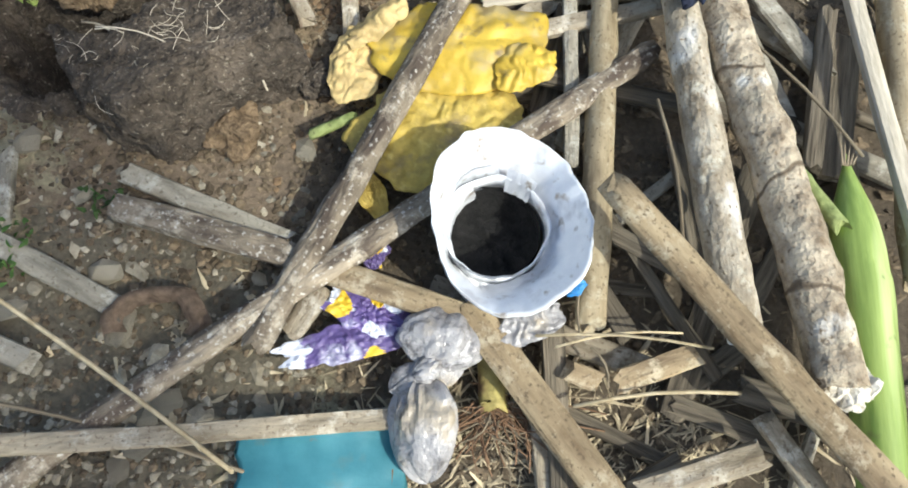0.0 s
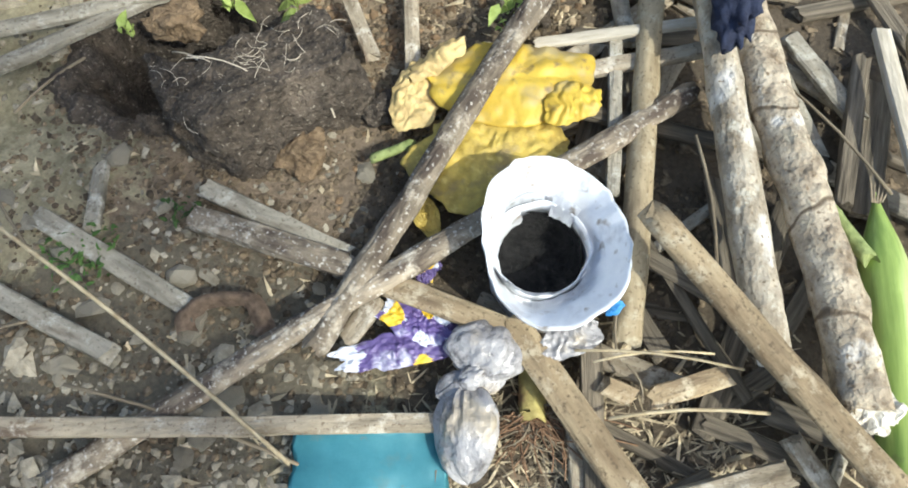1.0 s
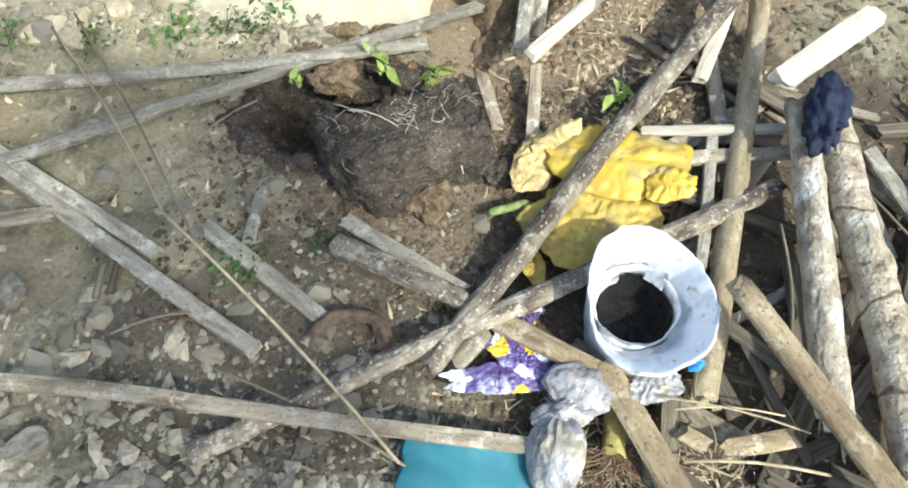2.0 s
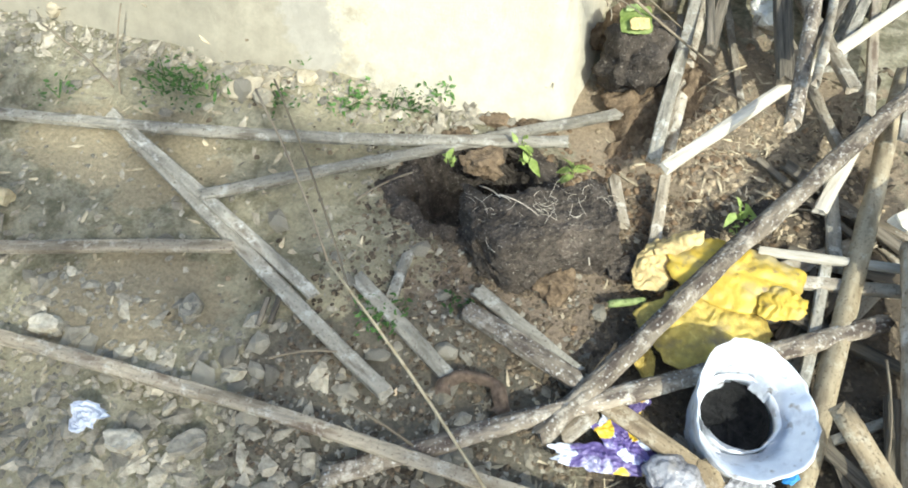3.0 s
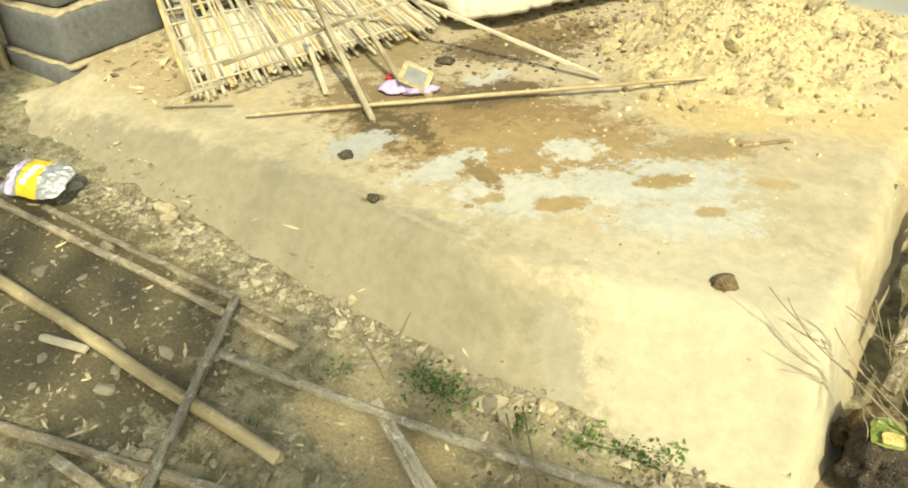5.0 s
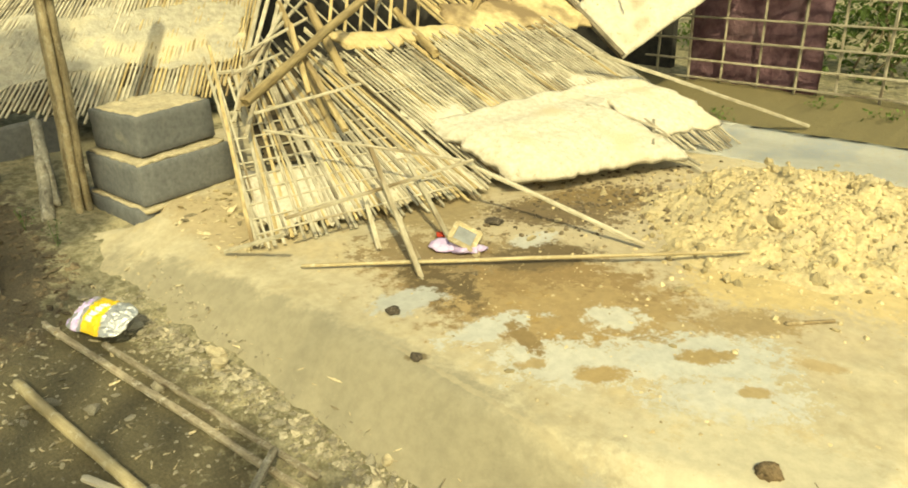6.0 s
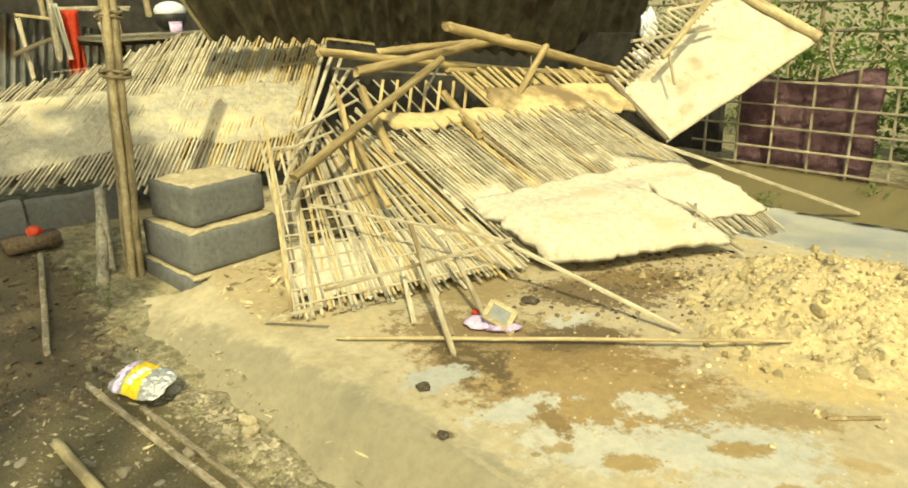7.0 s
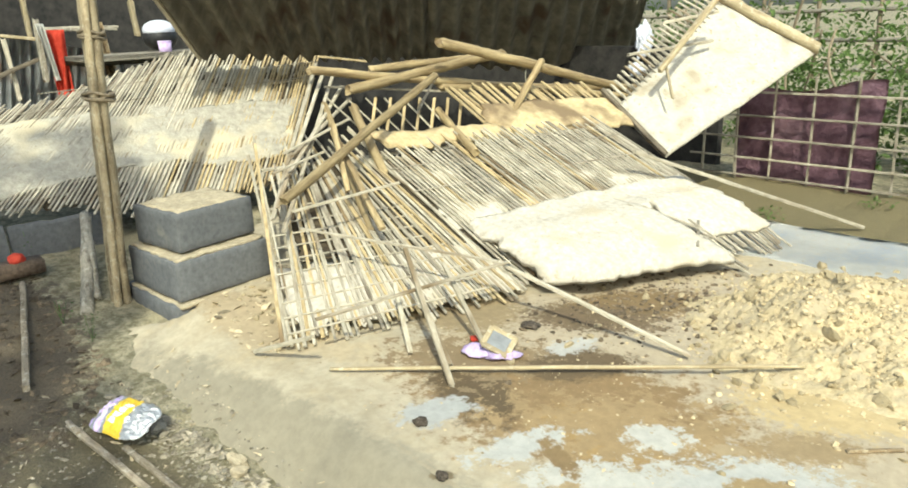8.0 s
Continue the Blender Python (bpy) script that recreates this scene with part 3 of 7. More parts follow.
bm = bmesh.new()
rng = random.Random(77)
made = 0
while made < 760:
    x, y, z = rng.uniform(-5.8, 0), rng.uniform(-0.8, 1.8), rng.uniform(6.4, 7.4)
    if not within(x, y) or (-3.3 < x < -0.75 and rng.random() < 0.5):
        continue
    made += 1
    c = Vector((x, y, 0.3)) + SUN * ((z - 0.3) / SUN.z) - Vector((2.6, -6.2, 0))
    turn = Euler((rng.gauss(0, 0.45), rng.gauss(0, 0.45), rng.random() * 6.28)).to_matrix()
    l = rng.uniform(0.09, 0.17)
    bm.faces.new([bm.verts.new(turn @ Vector(p) + c) for p in ((-l, 0, 0), (-l * 0.3, l * 0.5, 0.03), (l * 0.5, l * 0.4, 0.02), (l, 0, -0.05), (l * 0.5, -l * 0.4, 0.02), (-l * 0.3, -l * 0.5, 0.03))])
part("crown", bm, GREEN, tree, smooth=False)

# ---- the wrecked house ----
def block(name, size, seed):
    bm = bmesh.new()
    bmesh.ops.create_cube(bm, size=1.0)
    bmesh.ops.scale(bm, vec=size, verts=bm.verts)
    bmesh.ops.bevel(bm, geom=bm.edges[:], offset=0.004, segments=1, affect="EDGES")
    bmesh.ops.subdivide_edges(bm, edges=[e for e in bm.edges if e.calc_length() > 0.1], cuts=5, use_grid_fill=True)
    for v in bm.verts:
        v.co += 0.002 * Vector((wob(v.co.y, v.co.z, seed, 16), wob(v.co.x, v.co.z, seed, 16), wob(v.co.x, v.co.y, seed, 16)))
    return bm


# pier: front corner, length along the pier's two sides, foot, top, turn
PIER = ((-3.385, 0.818, 0.54, 0.42, 0.16, 0.448, 5), (-3.40, 0.850, 0.47, 0.475, 0.462, 0.645, 5), (-3.455, 0.905, 0.37, 0.40, 0.668, 0.846, 9))
for i, (x, y, a, b, z0, z1, turn) in enumerate(PIER):
    ob = mesh_object("cement_block", block("cement_block", (a, b, z1 - z0), i), CEMENT)
    ob.matrix_world = pose(x, y, 0, 0, 0, turn) @ pose(-a / 2, b / 2, (z0 + z1) / 2)
    tagged(ob, "grey cement block stacked in the corner pier, dusty top", "block", "blocks of the corner pier")


for x, y, a, b, z, turn in ((-3.378, 0.838, 0.50, 0.47, 0.454, 5), (-3.412, 0.864, 0.45, 0.45, 0.656, 6), (-3.475, 0.925, 0.33, 0.36, 0.852, 9)):
    bm = bmesh.new()
    bmesh.ops.create_grid(bm, x_segments=26, y_segments=26, size=0.5)
    bmesh.ops.solidify(bm, geom=bm.faces[:], thickness=0.02)
    for v in bm.verts:
        v.co = Vector((v.co.x * a + 0.014 * wob(v.co.x, v.co.y, z, 9), v.co.y * b + 0.014 * wob(v.co.y, v.co.x, z, 9), v.co.z * 0.75 + 0.010 * wob(v.co.x, v.co.y, z, 7) + 0.005 * wob(v.co.x, v.co.y, z, 23)))
    ob = mesh_object("mud_bed", bm, DUST)
    ob.matrix_world = pose(x, y, z + 0.002, 0, 0, turn) @ pose(-a / 2, b / 2, 0)
    tagged(ob, "dried mud bed between the grey blocks", "mud", "mud beds of the pier")


def slab(name, place, u0, u1, v0, v1, thick, material, parent, label, seed, rag=0.05, step=0.028, up=Vector((0, 0, 1))):
    """A sheet of daub over a slatted panel, ragged at its edges."""
    nu, nv = max(3, int((u1 - u0) / step)), max(3, int((v1 - v0) / step))
    bm = bmesh.new()
    top, low = [], []
    for j in range(nv + 1):
        for i in range(nu + 1):
            fu, fv = i / nu, j / nv
            u, v = u0 + (u1 - u0) * fu, v0 + (v1 - v0) * fv
            if j in (0, nv):
                v += rag * (1.2 * wob(u * 4, seed) + 0.9 * wob(u * 17, seed) + 0.6 * wob(u * 41, seed))
            if i in (0, nu):
                u += rag * (1.2 * wob(v * 5, seed + 3) + 0.9 * wob(v * 19, seed))
            p = place(u, v)
            n = 0.012 * wob(u, v, seed, 5) + 0.005 * wob(u, v, seed, 19)
            edge = i in (0, nu) or j in (0, nv)
            top.append(bm.verts.new(p + up * (n + (thick * 0.45 if edge else thick))))
            low.append(bm.verts.new(p + up * (n - 0.002)))
    w = nu + 1
    for j in range(nv):
        for i in range(nu):
            a = j * w + i
            bm.faces.new((top[a], top[a + 1], top[a + w + 1], top[a + w]))
            bm.faces.new((low[a], low[a + w], low[a + w + 1], low[a + 1]))
    rim = [i for i in range(w)] + [j * w + nu for j in range(1, nv + 1)] + [nv * w + i for i in range(nu - 1, -1, -1)] + [j * w for j in range(nv - 1, 0, -1)]
    for a, b in zip(rim, rim[1:] + rim[:1]):
        bm.faces.new((top[a], low[a], low[b], top[b]))
    bmesh.ops.recalc_face_normals(bm, faces=bm.faces[:])
    return part(name, bm, material, parent, label)


# the wall that fell towards the platform
def fallen(u, v):
    """u: along its lower edge (world y), v: up its slope."""
    k = 0.91
    fan = 0.42 * (1 - smooth(0.98, 2.1, u))
    return Vector((-2.74 + 0.29 * (u - 0.98) - v * k, u + fan * v, 0.43 + 0.03 * smooth(2, 2.6, u) + 0.40 * v))


wall_a = thing("fallen_wall", "collapsed bamboo lattice wall with patches of dried mud", "wall panel")
rng = random.Random(5)
u = 0.98
while u < 3.5:
    left = u < 2.05
    v0 = rng.uniform(-0.06, 0.02) if left else (rng.uniform(0.0, 0.1) if u < 2.3 else rng.uniform(0.36, 0.47))
    v1 = rng.uniform(1.10, 1.28) if not left else rng.uniform(1.0, 1.5)
    lean = rng.uniform(-0.05, 0.05) if left else rng.uniform(-0.008, 0.008)
    up = rng.uniform(0.0, 0.012) if left else rng.uniform(0.018, 0.021)
    pick = rng.random()
    rod("slat", fallen(u, v0) + Vector((0, 0, up)), fallen(u + lean, v1) + Vector((0, 0, up + (0.02 if left else 0.006))), rng.uniform(0.010, 0.016) if left else rng.uniform(0.011, 0.014), 0.008,
        SLAT if pick < (0.45 if left else 0.66) else (SLAT_OLD if pick < (0.70 if left else 0.92) else SLAT_GOLD), parent=wall_a, flat=True, step=0.08, rough=0.12)
    u += rng.uniform(0.016, 0.025) if left else rng.uniform(0.0215, 0.0240)
for k in range(9):
    v = 0.03 + 0.085 * k
    rod("weaver", fallen(1.0, v) + Vector((0, 0, 0.014)), fallen(1.9, v + 0.02) + Vector((0, 0, 0.012)), 0.012, 0.006, SLAT, parent=wall_a, flat=True, step=0.12)
for k in range(2):
    v = 0.80 + 0.22 * k
    rod("weaver", fallen(2.02, v) + Vector((0, 0, 0.034)), fallen(3.46, v + rng.uniform(-0.02, 0.02)) + Vector((0, 0, 0.034)), 0.010, 0.005, SLAT_OLD, parent=wall_a, flat=True, step=0.12)
for v in (0.12, 0.48, 0.86, 1.2):
    rod("batten", fallen(1.0, v) - Vector((0, 0, 0.015)), fallen(3.45, v) - Vector((0, 0, 0.015)), 0.03, 0.015, SLAT, parent=wall_a, flat=True, step=0.12)


def lip(u, f):
    """The thick coat over the wall's lower half: it juts out over the platform and sags. f: 0 at its free edge, 1 where the slats begin."""
    top = 0.50 + 0.05 * smooth(2.4, 3.4, u) + 0.02 * wob(u * 9, 1.0)
    out = 0.05 + 0.16 * smooth(2.05, 2.35, u) + 0.09 * smooth(2.5, 2.8, u) - 0.19 * smooth(2.92, 3.02, u) - 0.02 * smooth(3.2, 3.5, u)
    high = fallen(u, top)
    low = fallen(u, 0.0) + Vector((out, -0.10 * smooth(2.9, 2.2, u) * out / 0.3, 0.035 - 0.03 * smooth(2.3, 2.8, u)))
    return low.lerp(high, f) + Vector((0, 0, 0.035 * math.sin(math.pi * min(1.0, f * 1.15)) * smooth(1.0, 0.6, f)))


slab("daub", lip, 2.10, 2.90, 0.0, 1.0, 0.045, MUD_WALL, wall_a, "pale dried mud daub", 1, 0.03)
slab("daub", lip, 2.99, 3.47, 0.08, 1.0, 0.032, MUD_WALL, wall_a, "pale dried mud daub, broken at its foot", 8, 0.05)
slab("daub", lip, 2.87, 3.02, 0.62, 1.0, 0.040, MUD_WALL, wall_a, "", 12, 0.02)
# broken slat ends at the coat's torn foot
for k in range(30):
    u = 2.90 + 0.57 * k / 29 + rng.uniform(-0.008, 0.008)
    rod("slat_end", lip(u, rng.uniform(0.12, 0.3)) - Vector((0, 0, 0.004)), lip(u + rng.uniform(-0.02, 0.02), rng.uniform(-0.16, -0.02)) - Vector((0, 0, 0.004)), 0.012, 0.008, SLAT_OLD if k % 3 else SLAT, parent=wall_a, flat=True, step=0.08)
for p, q in (((2.82, 0.66), (2.99, 0.06)), ((2.86, 0.60), (2.96, 0.18)), ((2.78, 0.10), (3.06, 0.22)), ((2.97, 0.30), (3.04, -0.05))):
    rod("splinter", lip(*p) + Vector((0, 0, 0.05)), lip(*q) + Vector((0, 0, 0.045)), 0.014, 0.008, SLAT_OLD, parent=wall_a, flat=True, step=0.06)
slab("daub", fallen, 1.05, 2.05, 0.05, 0.40, 0.009, MUD_WALL, wall_a, "", 2)
slab("backing", fallen, 1.10, 2.05, 0.44, 1.15, -0.02, GAP_SHADE, wall_a, "dark sheet standing in for shade between the slats", 31, 0.05)
slab("backing", fallen, 2.0, 3.44, 0.40, 1.14, 0.002, GAP_SHADE, wall_a, "dark sheet standing in for shade between the slats", 21, 0.04)


def smear(u, v):
    """Pale mud that fills some of the openings between slats."""
    return fallen(u, v) + Vector((0, 0, -0.006 + 0.026 * wob(u, v, 5, 3.2) + 0.016 * wob(u, v, 9, 9) + 0.012 * smooth(0.75, 0.5, v)))


slab("smear", smear, 2.05, 3.42, 0.45, 1.05, 0.008, MUD_COAT, wall_a, "pale mud smeared between the slats", 22, 0.05, 0.016)


def second(u, v):
    """The next strip of wall up the slope, behind the first."""
    return Vector((-3.60 + 0.24 * (u - 2.0) - 0.75 * v, u, 0.99 - 0.04 * (u - 2.0) + 0.42 * v))


wall_b = thing("wall_strip", "mud-covered strip of split bamboo wall lying on the wreck", "wall panel")
u = 2.85
while u < 3.9:
    rod("slat", second(u, 0.0), second(u + rng.uniform(-0.03, 0.03), rng.uniform(0.5, 0.62)), 0.022, 0.010, SLAT_GOLD, parent=wall_b, flat=True, step=0.12)
    u += 0.034
slab("daub", second, 2.1, 2.9, -0.10, 0.06, 0.03, MUD_TAN, wall_b, "", 14)
slab("daub", second, 2.9, 3.9, -0.08, 0.30, 0.03, MUD_TAN, wall_b, "tan dried mud", 4)


def roof(u, v):
    return Vector((-4.52 - 0.82 * v + 0.05 * (u - 1.0), u + (0.78 + 0.30 * smooth(1.2, -0.6, u)) * v, 0.63 + 0.02 * (u - 1) + 0.62 * v))


def roof_low(u):
    return 0.20 * smooth(1.3, 0.2, u)


def roof_top(u):
    return 1.0 + 0.33 * smooth(-0.3, 0.8, u) - 0.09 * smooth(1.2, 1.9, u)


def coat(u, f):
    """The mud coat over the middle of the long wall."""
    lo, hi = 0.34 - 0.06 * smooth(0.8, 0.2, u) - 0.10 * smooth(1.2, 1.5, u), 0.77 + 0.08 * smooth(0.8, 0.2, u) - 0.02 * smooth(1.0, 1.8, u)
    return roof(u, lo + (hi - lo) * f)


def backing(u, f):
    """Dark sheet behind the slats, coloured as the shade in their gaps."""
    lo, hi = roof_low(u) + 0.03, roof_top(u) - 0.06
    return roof(u, lo + (hi - lo) * f) - Vector((0, 0, 0.020))


def film(u, f):
    """Pale mud that fills some of the openings between slats, most of them beside the coat."""
    lo, hi = roof_low(u) + 0.08, roof_top(u) - 0.14
    return roof(u, lo + (hi - lo) * f) + Vector((0, 0, -0.019 + 0.020 * wob(u, f, 5, 3.5) + 0.014 * wob(u, f, 9, 10) + 0.012 * smooth(0.28, 0.12, abs(f - 0.5))))


wall_c = thing("collapsed_wall", "long collapsed wall of bamboo slats and grey mud", "wall panel")
u = -1.0
while u < 2.04:
    up = Vector((0, 0, rng.uniform(0.0, 0.005)))
    pick = u + rng.gauss(0, 0.35)
    rod("slat", up + roof(u, roof_low(u) + rng.uniform(-0.05, 0.05)), up + roof(u + rng.uniform(-0.008, 0.010), roof_top(u) + rng.uniform(-0.05, 0.03)), rng.uniform(0.012, 0.016), 0.007,
        SLAT_GOLD if pick > 1.45 else (SLAT_OLD if pick < 0.3 else SLAT), parent=wall_c, flat=True, step=0.08, rough=0.12)
    u += rng.uniform(0.0265, 0.0300)
for v in (0.34, 0.6, 0.95):
    rod("batten", roof(-0.9, v) - Vector((0, 0, 0.022)), roof(2.02, v) - Vector((0, 0, 0.022)), 0.03, 0.015, SLAT, parent=wall_c, flat=True, step=0.12)
for v in (0.90, 1.06):
    rod("weaver", roof(-0.2, v) + Vector((0, 0, 0.010)), roof(2.02, v + 0.03) + Vector((0, 0, 0.010)), 0.010, 0.005, SLAT_OLD, parent=wall_c, flat=True, step=0.10)
slab("daub", coat, -1.0, 1.93, 0.0, 1.0, 0.010, MUD_GREY, wall_c, "cracked grey mud coat", 7, 0.05)
slab("backing", backing, -1.0, 2.0, 0.0, 1.0, 0.003, GAP_SHADE, wall_c, "dark sheet standing in for shade between the slats", 17, 0.04)
slab("smear", film, -1.0, 1.98, 0.0, 1.0, 0.008, MUD_GREY, wall_c, "pale mud pressed between the slats", 18, 0.05, 0.018)

# slats that fan out between the two
for top, low in (((-4.100, 2.086, 1.397), (-3.282, 1.277, 0.775)), ((-4.100, 2.141, 1.359), (-3.278, 1.305, 0.824)), ((-4.100, 2.198, 1.321), (-3.192, 1.281, 0.736)),
                 ((-4.050, 2.219, 1.254), (-3.404, 1.458, 0.943)), ((-4.000, 2.240, 1.186), (-3.500, 1.537, 1.003))):
    lath(low, top, 0.024, SLAT, "loose bamboo slat leaning on the wreck", 0.012, "loose slats")
# bamboo poles of the ridge
for p, q, w in (((-3.900, 1.923, 1.375), (-3.750, 4.937, 0.931), 0.05), ((-3.850, 2.125, 1.254), (-3.900, 3.460, 1.372), 0.06), ((-3.950, 2.368, 1.346), (-3.950, 3.286, 1.359), 0.05),
                ((-3.700, 2.709, 1.483), (-3.600, 4.626, 1.015), 0.065), ((-3.134, 1.262, 0.889), (-3.750, 2.703, 1.290), 0.046), ((-3.600, 3.506, 1.323), (-3.450, 2.969, 0.935), 0.045),
                ((-3.850, 2.823, 1.206), (-3.800, 4.923, 1.014), 0.05), ((-3.750, 2.087, 1.167), (-3.376, 1.999, 0.852), 0.05), ((-3.900, 1.994, 1.184), (-3.088, 1.679, 0.664), 0.04),
                ((-3.800, 2.747, 1.073), (-3.187, 2.476, 0.907), 0.05)):
    rod("bamboo_pole", p, q, w, w, BAMBOO_SHADED, "yellow-brown dry bamboo pole in the wreck", "pole", "poles of the wreck", joints=7)


def corrugated(name, low0, low1, high0, high1, waves, material, label, parent=None):
    bm = bmesh.new()
    nu, nv = waves * 8, 8
    low0, low1, high0, high1 = (Vector(c) for c in (low0, low1, high0, high1))
    normal = (low1 - low0).cross(high0 - low0).normalized()
    grid = []
    for j in range(nv + 1):
        for i in range(nu + 1):
            a, b = i / nu, j / nv
            p = (low0 * (1 - a) + low1 * a) * (1 - b) + (high0 * (1 - a) + high1 * a) * b
            p += normal * (0.030 * math.sin(a * waves * 2 * math.pi) + 0.02 * wob(a * 3, b * 2, waves))
            grid.append(bm.verts.new(p))
    for j in range(nv):
        for i in range(nu):
            a = j * (nu + 1) + i
            bm.faces.new((grid[a], grid[a + 1], grid[a + nu + 2], grid[a + nu + 1]))
    bmesh.ops.solidify(bm, geom=bm.faces[:], thickness=0.002)
    return tagged(mesh_object(name, bm, material), label, "roof sheet", "roof sheets")


corrugated("roof_sheet", (-5.376, 1.943, 1.431), (-5.251, 3.955, 1.266), (-4.717, 1.420, 1.866), (-4.593, 3.437, 1.878), 15, IRON, "brown weathered corrugated roof sheet hanging over the wreck")
corrugated("roof_sheet", (-5.226, 3.901, 1.256), (-5.127, 6.733, 0.889), (-4.574, 3.379, 1.872), (-4.475, 6.043, 1.718), 13, IRON, "brown corrugated roof sheet with a torn edge")

# the end wall that hangs askew
wall_d = thing("hanging_wall", "pale mud-plastered bamboo end wall hanging askew", "wall panel")
D0, D1, D2, D3 = Vector((-2.853, 3.862, 0.703)), Vector((-2.459, 5.060, 1.284)), Vector((-3.398, 3.906, 1.085)), Vector((-3.368, 4.905, 1.775))


def hanging(u, v):
    return (D0 * (1 - u) + D1 * u) * (1 - v) + (D2 * (1 - u) + D3 * u) * v


facing = (D1 - D0).cross(D2 - D0).normalized()
slab("daub", hanging, 0.0, 1.0, 0.0, 0.75, 0.03, MUD_COAT, wall_d, "pale mud coat", 9, 0.006, 0.04, facing)
for i in range(26):
    f = i / 25
    rod("slat", hanging(f, 0.02), hanging(f, 0.98), 0.026, 0.012, SLAT, parent=wall_d, flat=True, step=0.12)
for i in range(22):
    f = 0.06 + 0.9 * i / 21
    rod("slat_end", hanging(f, 0.70) + facing * 0.030, hanging(f + 0.01, 0.80) + facing * 0.026, 0.012, 0.008, SLAT_OLD, parent=wall_d, flat=True, step=0.05)
rod("batten", D0 + facing * 0.03, D2 + facing * 0.03, 0.04, 0.03, WOOD_DARK, parent=wall_d)
rod("edge_pole", D1 + facing * 0.05, D3 + facing * 0.05, 0.075, 0.075, BAMBOO, parent=wall_d, joints=4)

# standing post of bundled bamboo
post = thing("bamboo_post", "tall post of split bamboo tied with cord", "post")
for k, (dx, dy, w) in enumerate(((0, 0, 0.05), (0.05, 0.035, 0.045), (-0.03, 0.04, 0.04), (0.06, -0.01, 0.04))):
    rod("culm", (-3.87 + dx, 0.70 + dy, 0.22), (-3.80 + dx * 0.6, 0.86 + dy * 0.5, 2.6), w * 1.25, w * 0.9, BAMBOO_DULL, parent=post, joints=8)

# fence with its tarpaulin
fence = thing("lattice_fence", "bamboo lattice fence beyond the platform", "fence")
for k in range(17):
    x = -3.36 + k * 0.285 + 0.02 * wob(k * 1.7, 2)
    rod("post", (x, 5.25 + 0.02 * wob(x, 1), 0.2), (x + 0.05 * wob(k * 2.3, 5), 5.25, 1.10 + 0.06 * wob(k * 1.3, 9)), 0.020, 0.016, SLAT_OLD, parent=fence, flat=True, step=0.1)
for z in (0.33, 0.47, 0.63, 0.80, 0.98):
    rod("rail", (-3.45, 5.22, z), (1.4, 5.22, z + 0.02), 0.017, 0.014, SLAT_OLD, parent=fence, flat=True, step=0.12, bend=0.01)
bm = bmesh.new()
grid = []
for j in range(25):
    row = []
    for i in range(49):
        a, b = i / 48, j / 24
        fold = 0.030 * math.sin(9 * a + 5 * b) * b + 0.018 * abs(math.sin(17 * a - 8 * b + 2 * wob(a * 3, b * 3))) + 0.03 * wob(a * 5, b * 4)
        row.append(bm.verts.new((-3.10 + 1.03 * a + 0.02 * wob(b * 4, a), 5.29 + fold, 0.29 + b * (0.66 + 0.13 * a + 0.03 * math.sin(a * 9)) + 0.02 * wob(a * 6, b))))
    grid.append(row)
for j in range(24):
    for i in range(48):
        bm.faces.new((grid[j][i], grid[j][i + 1], grid[j + 1][i + 1], grid[j + 1][i]))
bmesh.ops.solidify(bm, geom=bm.faces[:], thickness=0.003)
tagged(mesh_object("tarpaulin", bm, PURPLE), "faded purple tarpaulin tied behind the fence", "tarpaulin")


for z, r in ((1.34, 0.062), (1.60, 0.050)):
    bm = bmesh.new()
    for k in range(3):
        t = 2 * math.pi / 20
        loops = []
        for i in range(20):
            c, s = math.cos(i * t), math.sin(i * t)
            loops.append([bm.verts.new(((r + 0.008 * math.cos(b) + 0.01 * wob(c, s, k)) * c, (r + 0.008 * math.cos(b)) * s, 0.012 * k + 0.008 * math.sin(b) + 0.02 * wob(c, s, k + z))) for b in (0, 1.57, 3.14, 4.71)])
        for i in range(20):
            a, b = loops[i], loops[(i + 1) % 20]
            for m in range(4):
                bm.faces.new((a[m], b[m], b[(m + 1) % 4], a[(m + 1) % 4]))
    cord = part("cord", bm, TWIG, post, "brown cord lashing")
    cord.location = (-3.87 + 0.07 * (z - 0.22) / 2.38 + 0.02, 0.70 + 0.16 * (z - 0.22) / 2.38 + 0.015, z)

STICKS = "sticks thrown over the wreck"
for p, q, w in (((-1.802, 4.360, 0.320), (-2.601, 3.124, 0.880), 0.028), ((-1.570, 1.986, 0.415), (-2.383, 1.827, 0.634), 0.02), ((-2.370, 1.813, 0.641), (-3.056, 1.294, 0.773), 0.014),
                ((-2.048, 1.247, 0.410), (-2.543, 1.464, 0.747), 0.024), ((-2.144, 1.329, 0.420), (-2.443, 1.431, 0.609), 0.022), ((-2.341, 1.299, 0.420), (-2.585, 1.425, 0.599), 0.022),
                ((-2.167, 1.528, 0.420), (-2.502, 1.623, 0.653), 0.022), ((-2.540, 1.025, 0.584), (-2.318, 1.829, 0.649), 0.016), ((-3.096, 1.283, 0.846), (-3.042, 1.836, 0.882), 0.016),
                ((-2.789, 0.887, 0.420), (-2.477, 0.970, 0.553), 0.02)):
    lath(p, q, w, SLAT, "thin bamboo stick leaning on the fallen wall", w * 0.7, STICKS, name="bamboo_stick", category="stick")
